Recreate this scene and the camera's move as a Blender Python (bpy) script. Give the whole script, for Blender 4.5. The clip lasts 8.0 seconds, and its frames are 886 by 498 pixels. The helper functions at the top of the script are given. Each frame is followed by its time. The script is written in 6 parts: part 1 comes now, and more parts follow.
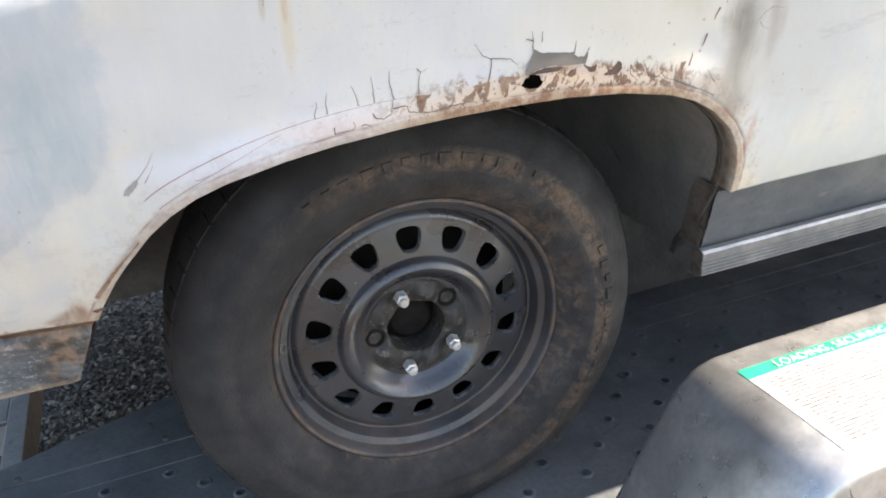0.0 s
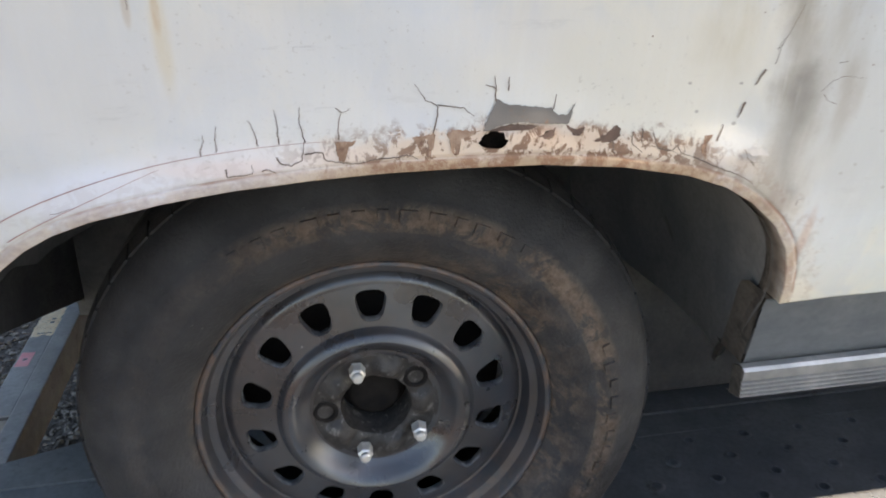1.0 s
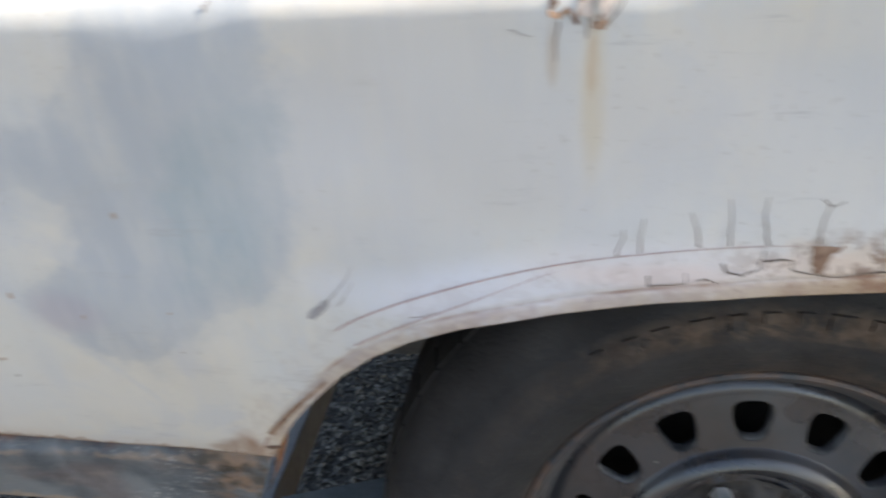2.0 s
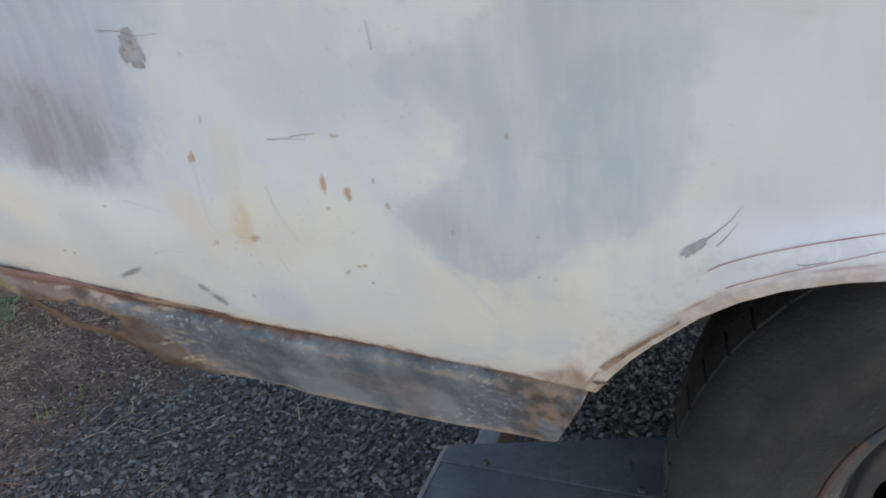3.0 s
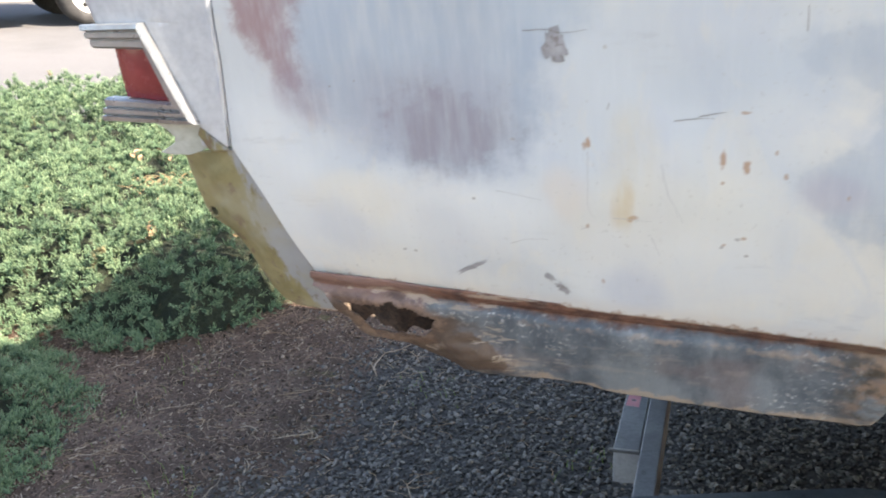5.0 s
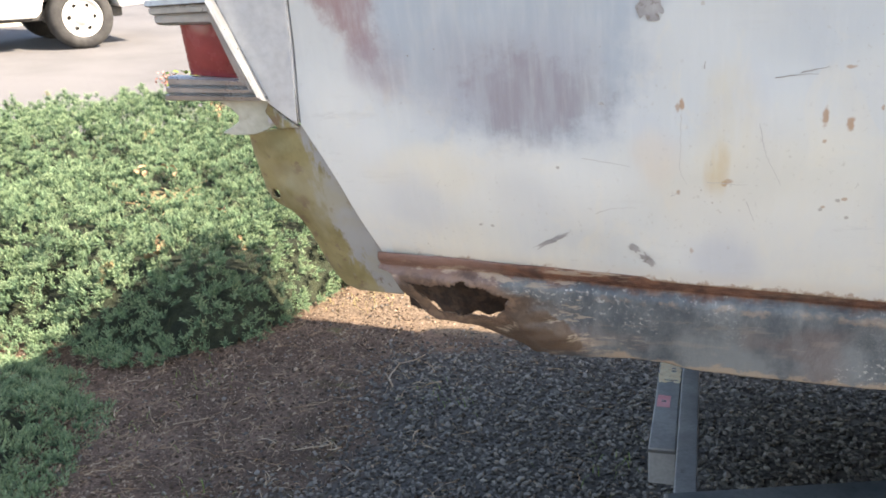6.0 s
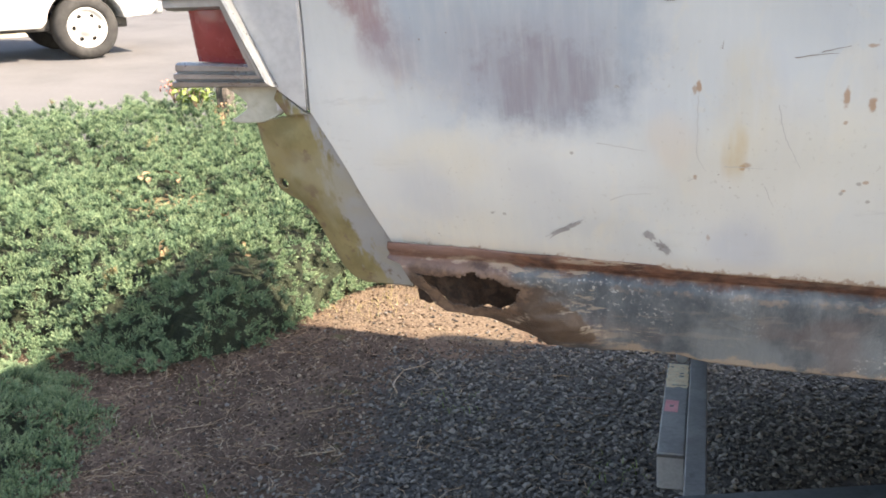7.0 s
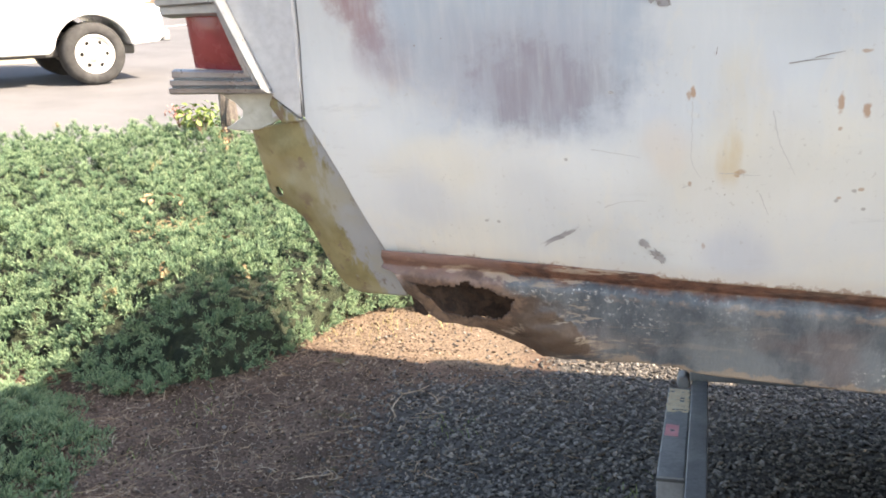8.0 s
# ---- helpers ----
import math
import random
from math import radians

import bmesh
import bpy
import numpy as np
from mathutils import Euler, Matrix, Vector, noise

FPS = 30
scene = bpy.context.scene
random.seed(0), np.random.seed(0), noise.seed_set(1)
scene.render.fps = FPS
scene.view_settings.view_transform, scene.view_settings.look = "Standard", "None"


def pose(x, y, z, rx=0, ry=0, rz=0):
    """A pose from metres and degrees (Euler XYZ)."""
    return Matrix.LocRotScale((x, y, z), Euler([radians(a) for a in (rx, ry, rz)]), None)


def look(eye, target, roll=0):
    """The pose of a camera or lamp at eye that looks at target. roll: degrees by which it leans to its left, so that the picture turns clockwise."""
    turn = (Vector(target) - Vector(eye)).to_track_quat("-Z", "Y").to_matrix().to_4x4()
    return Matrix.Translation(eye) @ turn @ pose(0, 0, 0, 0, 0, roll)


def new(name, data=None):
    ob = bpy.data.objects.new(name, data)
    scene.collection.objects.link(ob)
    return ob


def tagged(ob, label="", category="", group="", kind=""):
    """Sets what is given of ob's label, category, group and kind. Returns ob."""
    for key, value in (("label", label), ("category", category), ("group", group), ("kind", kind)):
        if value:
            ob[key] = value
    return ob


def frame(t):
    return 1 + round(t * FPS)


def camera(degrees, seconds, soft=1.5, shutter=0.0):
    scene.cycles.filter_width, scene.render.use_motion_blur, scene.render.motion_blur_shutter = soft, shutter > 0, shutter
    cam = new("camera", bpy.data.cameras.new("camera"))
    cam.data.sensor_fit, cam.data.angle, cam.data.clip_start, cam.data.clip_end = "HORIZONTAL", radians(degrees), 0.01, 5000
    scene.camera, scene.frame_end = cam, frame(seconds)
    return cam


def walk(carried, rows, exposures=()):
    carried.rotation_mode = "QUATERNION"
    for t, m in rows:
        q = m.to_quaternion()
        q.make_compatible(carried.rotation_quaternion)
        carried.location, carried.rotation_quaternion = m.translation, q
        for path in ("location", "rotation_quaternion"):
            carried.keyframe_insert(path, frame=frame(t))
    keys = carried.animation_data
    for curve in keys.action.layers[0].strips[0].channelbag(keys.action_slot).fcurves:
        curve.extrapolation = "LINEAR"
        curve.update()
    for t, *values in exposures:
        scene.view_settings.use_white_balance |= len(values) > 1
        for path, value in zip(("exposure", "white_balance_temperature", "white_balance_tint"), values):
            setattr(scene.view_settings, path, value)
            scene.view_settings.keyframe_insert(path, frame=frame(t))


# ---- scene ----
cam = camera(56.1, 8.0, soft=1.75, shutter=0.3)
PATH = [
    (0, (-0.287, -0.904, 1.282), (0.32, 0.812, 0.454), -4.9),
    (0.5, (-0.149, -0.881, 1.267), (0.275, 0.907, 0.48), -1.6),
    (1, (-0.06, -0.773, 1.25), (0.26, 1.048, 0.488), -0.8),
    (1.2, (-0.05, -0.693, 1.239), (0.251, 1.131, 0.475), -1.4),
    (2.3, (-0.241, -0.565, 1.261), (-0.675, 1.244, 0.524), -3.6),
    (2.5, (-0.264, -0.577, 1.261), (-0.802, 1.2, 0.517), -3.7),
    (3, (-0.297, -0.603, 1.243), (-0.916, 1.124, 0.447), -2.8),
    (3.5, (-0.348, -0.657, 1.225), (-0.946, 1.079, 0.433), -0.3),
    (4, (-0.351, -0.729, 1.204), (-0.956, 1.063, 0.554), 0.3),
    (4.5, (-0.423, -0.789, 1.207), (-1.094, 1.016, 0.667), -0.5),
    (5, (-0.56, -0.799, 1.17), (-1.178, 1.031, 0.652), -2.4),
    (5.2, (-0.599, -0.801, 1.154), (-1.204, 1.034, 0.638), -2.5),
    (6.5, (-0.649, -0.821, 1.119), (-1.244, 1.036, 0.674), -3.4),
    (7, (-0.655, -0.811, 1.103), (-1.257, 1.045, 0.661), -3.1),
    (7.5, (-0.655, -0.805, 1.089), (-1.263, 1.052, 0.664), -2.5),
    (8, (-0.648, -0.808, 1.082), (-1.258, 1.06, 0.709), -2.6),
]
EXPOSURES = [(0.0, 1.99, 7600, 14), (0.5, 1.80, 7600, 14), (1.0, 1.79, 7600, 14), (2.5, 1.36, 7290, 12), (3.0, 1.58, 7310, 12), (3.5, 2.00, 7380, 12), (4.0, 2.13, 7380, 12), (4.5, 1.99, 7340, 12), (5.0, 1.90, 7320, 13), (6.5, 1.78, 7780, 14), (7.0, 1.71, 7780, 14), (7.5, 1.73, 7780, 14), (8.0, 1.93, 7780, 14)]
walk(cam, [(t, look(eye, target, roll)) for t, eye, target, roll in PATH], EXPOSURES)

# ---- world and sun ----
SUN = Vector((0.79, -0.11, 0.60)).normalized()
world = bpy.data.worlds.new("sky")
scene.world = world
world.use_nodes = True
wn = world.node_tree.nodes
sky = wn.new("ShaderNodeTexSky")
sky.sky_type, sky.sun_disc = "NISHITA", False
sky.sun_elevation = math.asin(SUN.z)
sky.sun_rotation = math.atan2(SUN.x, SUN.y)
world.node_tree.links.new(sky.outputs[0], wn["Background"].inputs[0])
wn["Background"].inputs[1].default_value = 0.14
sun = new("sun", bpy.data.lights.new("sun", "SUN"))
sun.data.energy, sun.data.angle, sun.data.color = 4.6, radians(0.55), (1.0, 0.94, 0.85)
sun.matrix_world = look(SUN * 30, (0, 0, 0))


# ---- materials ----
class Nodes:
    """A short hand for building node materials."""

    def __init__(self, name):
        self.mat = bpy.data.materials.new(name)
        self.mat.use_nodes = True
        self.tree = self.mat.node_tree
        self.out = self.tree.nodes["Principled BSDF"]
        self.co = self.tree.nodes.new("ShaderNodeTexCoord").outputs["Object"]

    def node(self, kind, **values):
        return self.tree.nodes.new(kind)

    def put(self, socket, value):
        if isinstance(value, bpy.types.NodeSocket):
            self.tree.links.new(value, socket)
        elif isinstance(value, (tuple, list)) and len(value) == 3 and socket.type == "RGBA":
            socket.default_value = (*value, 1)
        else:
            socket.default_value = value

    def noise(self, scale, detail=4.0, rough=0.55, co=None, warp=0.0):
        n = self.node("ShaderNodeTexNoise")
        self.put(n.inputs["Vector"], co or self.co)
        n.inputs["Scale"].default_value, n.inputs["Detail"].default_value = scale, detail
        n.inputs["Roughness"].default_value, n.inputs["Distortion"].default_value = rough, warp
        return n.outputs["Fac"]

    def noise3(self, scale, detail=2.0):
        n = self.node("ShaderNodeTexNoise")
        self.put(n.inputs["Vector"], self.co)
        n.inputs["Scale"].default_value, n.inputs["Detail"].default_value = scale, detail
        return n.outputs["Color"]

    def voronoi(self, scale, feature="F1", co=None):
        n = self.node("ShaderNodeTexVoronoi")
        n.feature = feature
        self.put(n.inputs["Vector"], co or self.co)
        n.inputs["Scale"].default_value = scale
        return n.outputs["Distance"]

    def ramp(self, value, a, b, lo=0.0, hi=1.0):
        n = self.node("ShaderNodeMapRange")
        n.interpolation_type = "SMOOTHSTEP"
        for socket, v in zip(n.inputs[:5], (value, a, b, lo, hi)):
            self.put(socket, v)
        return n.outputs[0]

    def math(self, op, a, b=0.0):
        n = self.node("ShaderNodeMath")
        n.operation = op
        self.put(n.inputs[0], a), self.put(n.inputs[1], b)
        return n.outputs[0]

    def vec(self, op, a, b):
        n = self.node("ShaderNodeVectorMath")
        n.operation = op
        self.put(n.inputs[0], a), self.put(n.inputs[1], b)
        return n.outputs["Value"] if op in ("LENGTH", "DISTANCE", "DOT_PRODUCT") else n.outputs[0]

    def stretch(self, scale, co=None):
        return self.vec("MULTIPLY", co or self.co, scale)

    def mix(self, fac, a, b):
        n = self.node("ShaderNodeMix")
        n.data_type = "RGBA"
        self.put(n.inputs[0], fac), self.put(n.inputs[6], a), self.put(n.inputs[7], b)
        return n.outputs[2]

    def attr(self, name):
        n = self.node("ShaderNodeAttribute")
        n.attribute_name = name
        return n.outputs["Fac"]

    def random(self):
        return self.node("ShaderNodeObjectInfo").outputs["Random"]

    def island(self):
        return self.node("ShaderNodeNewGeometry").outputs["Random Per Island"]

    def bump(self, height, strength=0.4, distance=0.002):
        n = self.node("ShaderNodeBump")
        n.inputs["Strength"].default_value, n.inputs["Distance"].default_value = strength, distance
        self.put(n.inputs["Height"], height)
        self.put(self.out.inputs["Normal"], n.outputs[0])

    def finish(self, colour, rough=0.6, metal=0.0, spec=0.5):
        self.put(self.out.inputs["Base Color"], colour)
        self.put(self.out.inputs["Roughness"], rough)
        self.put(self.out.inputs["Metallic"], metal)
        self.put(self.out.inputs["Specular IOR Level"], spec)
        return self.mat


def worn(name, a, b, scale=8.0, rough=0.6, metal=0.0, fine=120.0, strength=0.3, distance=0.001, c=None, spots=(0.6, 0.75), spec=0.5, grow=None):
    """Two tones at one scale, grain at a finer one, and blotches of a third colour."""
    n = Nodes(name)
    co = n.stretch(grow) if grow else None
    colour = n.mix(n.ramp(n.noise(scale, 5, 0.6, co), 0.35, 0.65), a, b)
    colour = n.mix(n.ramp(n.noise(fine, 3), 0.3, 0.8, 0.0, 0.35), colour, tuple(v * 0.6 for v in a))
    if c:
        colour = n.mix(n.ramp(n.noise(scale * 2.3, 6, 0.7, co, 0.6), *spots), colour, c)
    n.bump(n.noise(fine, 4, 0.6), strength, distance)
    r = n.ramp(n.noise(scale * 3, 4), 0.3, 0.7, rough - 0.1, min(rough + 0.1, 1))
    return n.finish(colour, r, metal, spec)


RUST, DARKRUST, PRIMER = (0.30, 0.13, 0.06), (0.10, 0.045, 0.028), (0.36, 0.37, 0.38)


def panel_paint():
    """Weathered off-white paint, sanded through to blue-grey filler and old maroon, rusting along the wheel arch."""
    n = Nodes("weathered_paint")
    colour = n.mix(n.ramp(n.noise(5, 4, 0.5), 0.40, 0.60), (0.57, 0.60, 0.61), (0.67, 0.65, 0.59))
    colour = n.mix(n.ramp(n.noise(12, 5, 0.6, n.stretch((1.0, 1, 0.8)), 0.8), 0.50, 0.62, 0.0, 0.42), colour, (0.52, 0.555, 0.60))
    colour = n.mix(n.ramp(n.noise(17, 5, 0.6, n.stretch((1.1, 1, 0.7)), 1.2), 0.54, 0.64, 0.0, 0.30), colour, (0.70, 0.645, 0.535))
    streak = n.noise(9, 4, 0.6, n.stretch((3.2, 1, 0.35)))
    colour = n.mix(n.ramp(streak, 0.52, 0.72, 0, 0.35), colour, (0.55, 0.57, 0.61))
    wobble = n.vec("SUBTRACT", n.noise3(13, 4), (0.5, 0.5, 0.5))
    fine = n.vec("SUBTRACT", n.noise3(240, 4), (0.5, 0.5, 0.5))
    grain = n.noise(26, 5, 0.65, n.stretch((1.6, 1, 0.5)))
    wipe = n.noise(34, 5, 0.65, n.stretch((2.2, 1, 0.22)))
    colour = n.mix(n.ramp(wipe, 0.35, 0.68, 0.0, 0.18), colour, (0.50, 0.53, 0.56))
    paint = [colour]

    def mark(x, z, rx, rz, soft, tone, most):
        """A patch of another tone: 0 sharp, 1 soft, 2 soft and streaky."""
        k = (1.4, 1.5, 1.5, 0.7)[soft]
        co = n.vec("ADD", n.co, n.vec("MULTIPLY", wobble if soft else fine, (rx * k, 0.0, rz * k)))
        d = n.vec("LENGTH", n.vec("MULTIPLY", n.vec("SUBTRACT", co, (x, 0, z)), (1 / rx, 0, 1 / rz)), (0, 0, 0))
        mask = n.ramp(d, 1.35, 0.45, 0, most) if soft else n.ramp(d, 1.1, 0.5, 0, most)
        if soft == 2:
            mask = n.math("MULTIPLY", mask, n.ramp(grain, 0.34, 0.62, 0.35, 1.0))
        paint[0] = n.mix(mask, paint[0], tone)

    def zone(name, soft, ragged, tone, most, thin=0.75, by=None):
        """A sanded or stained zone with a border of its own, ragged along it and patchy within."""
        d = n.math("ADD", n.attr(name), n.math("MULTIPLY", n.math("SUBTRACT", n.noise(38, 6, 0.68), 0.5), ragged))
        d = n.math("ADD", d, n.math("MULTIPLY", n.math("SUBTRACT", n.noise(11, 3, 0.5), 0.5), ragged * 0.7))
        mask = n.math("MULTIPLY", n.ramp(d, -soft, soft), n.ramp(by or grain, 0.30, 0.65, most * thin, most))
        paint[0] = n.mix(mask, paint[0], tone)

    mark(-0.238, 1.144, 0.0850, 0.1120, 1, (0.52, 0.535, 0.55), 0.45)
    zone("sanded", 0.018, 0.055, (0.43, 0.475, 0.515), 0.80, 0.62)
    zone("sanded", 0.003, 0.016, (0.40, 0.445, 0.49), 0.45, 0.3)
    zone("sanded_core", 0.012, 0.050, (0.345, 0.43, 0.465), 0.62, 0.5)
    mark(-0.476, 1.036, 0.0250, 0.0200, 1, (0.42, 0.40, 0.45), 0.55)
    mark(-0.541, 1.123, 0.0800, 0.0300, 1, (0.48, 0.52, 0.55), 0.45)
    zone("rear_sanded", 0.024, 0.075, (0.36, 0.42, 0.49), 0.86, 0.66, wipe)
    mark(-0.689, 1.187, 0.0380, 0.0300, 1, (0.46, 0.51, 0.545), 0.60)
    mark(-0.626, 1.056, 0.0240, 0.0520, 2, (0.64, 0.56, 0.40), 0.40)
    mark(-0.510, 1.088, 0.0350, 0.0290, 1, (0.70, 0.69, 0.64), 0.25)
    mark(-0.595, 1.010, 0.1020, 0.0490, 1, (0.70, 0.67, 0.58), 0.60)
    mark(-0.578, 0.954, 0.1250, 0.0460, 1, (0.72, 0.72, 0.69), 0.50)
    mark(-0.815, 1.100, 0.0900, 0.0460, 1, (0.36, 0.365, 0.41), 0.65)
    zone("maroon_low", 0.036, 0.080, (0.31, 0.305, 0.335), 0.62, 0.5, grain)
    zone("maroon_low", 0.014, 0.110, (0.20, 0.140, 0.158), 0.36, 0.0, wipe)
    zone("maroon_edge", 0.016, 0.060, (0.37, 0.29, 0.30), 0.70, 0.40, wipe)
    zone("maroon_edge", 0.008, 0.050, (0.26, 0.12, 0.125), 0.58, 0.0, grain)
    mark(-0.926, 1.113, 0.0260, 0.0260, 2, (0.33, 0.28, 0.32), 0.65)
    mark(-0.966, 1.003, 0.0540, 0.1040, 1, (0.72, 0.72, 0.69), 0.50)
    mark(-0.791, 1.003, 0.1170, 0.0390, 1, (0.72, 0.72, 0.69), 0.60)
    mark(-0.048, 1.135, 0.3160, 0.0660, 1, (0.62, 0.63, 0.64), 0.50)
    mark(0.218, 1.130, 0.1270, 0.0770, 1, (0.66, 0.63, 0.54), 0.70)
    mark(-0.204, 1.053, 0.0910, 0.0210, 1, (0.66, 0.69, 0.76), 0.80)
    mark(-0.099, 1.069, 0.0810, 0.0170, 1, (0.72, 0.70, 0.71), 0.80)
    zone("grime", 0.011, 0.022, (0.29, 0.255, 0.205), 0.85, 0.65, wipe)
    mark(0.350, 1.030, 0.0390, 0.0330, 2, (0.24, 0.20, 0.155), 0.90)
    mark(0.375, 1.150, 0.0310, 0.0560, 2, (0.38, 0.35, 0.29), 0.60)
    mark(0.276, 1.167, 0.0290, 0.0540, 2, (0.52, 0.48, 0.38), 0.50)
    zone("grime_core", 0.009, 0.014, (0.115, 0.096, 0.074), 0.95, 0.75, grain)
    mark(-0.149, 1.178, 0.0070, 0.0550, 2, (0.62, 0.53, 0.36), 0.50)
    mark(-0.150, 1.190, 0.0030, 0.0180, 2, (0.52, 0.36, 0.20), 0.60)
    mark(-0.169, 1.195, 0.0030, 0.0160, 2, (0.46, 0.36, 0.26), 0.50)
    mark(0.118, 1.080, 0.0480, 0.0110, 2, (0.46, 0.27, 0.17), 0.85)
    mark(0.170, 1.075, 0.0350, 0.0100, 2, (0.44, 0.26, 0.17), 0.70)
    mark(-0.110, 1.066, 0.0500, 0.0080, 1, (0.74, 0.64, 0.62), 0.60)
    mark(-0.030, 1.072, 0.0300, 0.0080, 1, (0.76, 0.66, 0.60), 0.60)
    mark(0.050, 1.074, 0.0400, 0.0090, 1, (0.70, 0.56, 0.42), 0.60)
    mark(0.162, 1.076, 0.0060, 0.0050, 0, (0.20, 0.11, 0.08), 0.80)
    mark(0.398, 0.944, 0.0060, 0.0450, 1, (0.46, 0.29, 0.23), 0.60)
    mark(-0.410, 0.897, 0.0120, 0.0050, 2, (0.27, 0.16, 0.11), 0.80)
    mark(-0.388, 0.899, 0.0110, 0.0190, 2, (0.28, 0.16, 0.10), 0.90)
    mark(-0.395, 0.897, 0.0210, 0.0120, 2, (0.25, 0.15, 0.10), 0.90)
    for x, z, rx, rz in [(-0.517, 1.066, 0.0020, 0.0030), (-0.509, 1.047, 0.0030, 0.0040),
                         (-0.665, 1.070, 0.0040, 0.0050), (-0.422, 1.104, 0.0030, 0.0030), (-0.541, 1.097, 0.0070, 0.0020), (-0.555, 1.041, 0.0030, 0.0020),
                         (-0.464, 1.031, 0.0020, 0.0030), (-0.405, 1.035, 0.0020, 0.0020), (-0.625, 1.008, 0.0070, 0.0030), (-0.664, 0.998, 0.0030, 0.0030),
                         (-0.552, 0.986, 0.0040, 0.0020), (-0.537, 0.993, 0.0040, 0.0020), (-0.653, 0.942, 0.0030, 0.0040), (-0.611, 1.199, 0.0050, 0.0030)]:
        mark(x, z, rx * 0.62, rz * 0.85, 0, (0.37, 0.22, 0.12), 0.65)
    for x, z, rx, rz in ((-0.556, 1.060, 0.0026, 0.0085), (-0.538, 1.054, 0.0030, 0.0075), (-0.662, 1.072, 0.0020, 0.0060), (-0.628, 1.006, 0.0030, 0.0030)):
        mark(x, z, rx, rz, 0, (0.36, 0.19, 0.09), 0.75)
    mark(-0.639, 1.014, 0.0050, 0.0220, 2, (0.58, 0.45, 0.28), 0.40)
    mark(-0.628, 1.020, 0.0050, 0.0200, 2, (0.56, 0.43, 0.27), 0.40)
    mark(-0.680, 1.030, 0.0200, 0.0260, 1, (0.66, 0.58, 0.50), 0.45)
    mark(-0.890, 1.015, 0.0500, 0.0260, 1, (0.70, 0.65, 0.54), 0.50)
    mark(-0.625, 0.935, 0.0280, 0.0240, 1, (0.50, 0.53, 0.59), 0.65)
    mark(-0.904, 0.984, 0.0300, 0.0300, 1, (0.54, 0.57, 0.61), 0.55)
    mark(-0.800, 0.985, 0.0350, 0.0300, 1, (0.56, 0.58, 0.60), 0.45)
    for x, z in ((-0.554, 0.984), (-0.542, 0.992), (-0.534, 0.977), (-0.844, 0.963), (-0.833, 0.962), (-0.766, 1.020), (-0.726, 1.075), (0.423, 1.034), (0.412, 1.026), (0.438, 1.065), (0.460, 1.008), (0.250, 1.117), (0.295, 1.081), (0.260, 1.093), (0.295, 1.115)):
        mark(x, z, 0.0021, 0.0017, 0, (0.28, 0.255, 0.23), 0.65)
    mark(0.440, 1.080, 0.1300, 0.1100, 1, (0.53, 0.52, 0.48), 0.55)
    mark(0.320, 1.047, 0.0200, 0.0120, 2, (0.33, 0.29, 0.26), 0.75)
    mark(0.357, 1.005, 0.0120, 0.0240, 2, (0.30, 0.26, 0.23), 0.85)
    mark(0.394, 1.100, 0.0120, 0.0500, 2, (0.36, 0.32, 0.27), 0.55)
    mark(-0.588, 1.199, 0.0030, 0.0020, 0, (0.42, 0.38, 0.33), 0.60)
    mark(-0.647, 1.149, 0.0020, 0.0020, 0, (0.42, 0.38, 0.33), 0.60)
    mark(-0.632, 1.020, 0.0080, 0.0280, 2, (0.60, 0.49, 0.30), 0.50)
    colour = n.mix(n.ramp(n.noise(48, 5, 0.7, n.stretch((2.6, 1, 0.16))), 0.50, 0.72, 0.0, 0.11), paint[0], (0.72, 0.73, 0.73))
    colour = n.mix(n.ramp(n.noise(20, 6, 0.7, n.stretch((0.35, 1, 1.6))), 0.60, 0.74, 0.0, 0.25), colour, (0.44, 0.43, 0.40))
    scuff = n.math("MULTIPLY", n.ramp(n.noise(14, 7, 0.75, n.stretch((0.5, 1, 3.0))), 0.56, 0.66), n.ramp(n.noise(4, 3), 0.45, 0.6))
    colour = n.mix(n.math("MULTIPLY", scuff, 0.40), colour, (0.40, 0.40, 0.40))
    dust = n.math("MULTIPLY", n.ramp(n.noise(230, 3, 0.6), 0.62, 0.70), n.ramp(n.noise(9, 3), 0.40, 0.6))
    colour = n.mix(n.math("MULTIPLY", dust, 0.30), colour, (0.36, 0.33, 0.29))
    edge = n.attr("edge")
    band = n.math("ADD", edge, n.math("MULTIPLY", n.math("SUBTRACT", n.noise(55, 5, 0.7), 0.5), 0.05))
    rusty = n.attr("rusty")
    bare = n.math("MULTIPLY", n.ramp(band, 0.036, 0.024), rusty)
    colour = n.mix(n.math("MULTIPLY", bare, 0.75), colour, (0.66, 0.52, 0.40))
    flakes = n.math("MULTIPLY", n.ramp(n.noise(85, 6, 0.72, n.stretch((1.0, 1, 0.75)), 0.6), 0.50, 0.55), n.math("MULTIPLY", n.ramp(band, 0.042, 0.026), rusty))
    colour = n.mix(n.math("MULTIPLY", flakes, 0.9), colour, n.mix(n.noise(170, 3), (0.27, 0.145, 0.085), (0.12, 0.062, 0.043)))
    lip = n.math("MULTIPLY", n.ramp(edge, 0.0100, 0.0080), n.ramp(n.noise(42, 5, 0.7), 0.28, 0.52, 0.25, 1.0))
    tone = n.mix(n.ramp(n.noise(55, 6, 0.75), 0.42, 0.58), (0.44, 0.32, 0.215), (0.27, 0.145, 0.085))
    colour = n.mix(n.math("MULTIPLY", lip, n.ramp(rusty, 0.0, 1.0, 0.5, 0.95)), colour, tone)
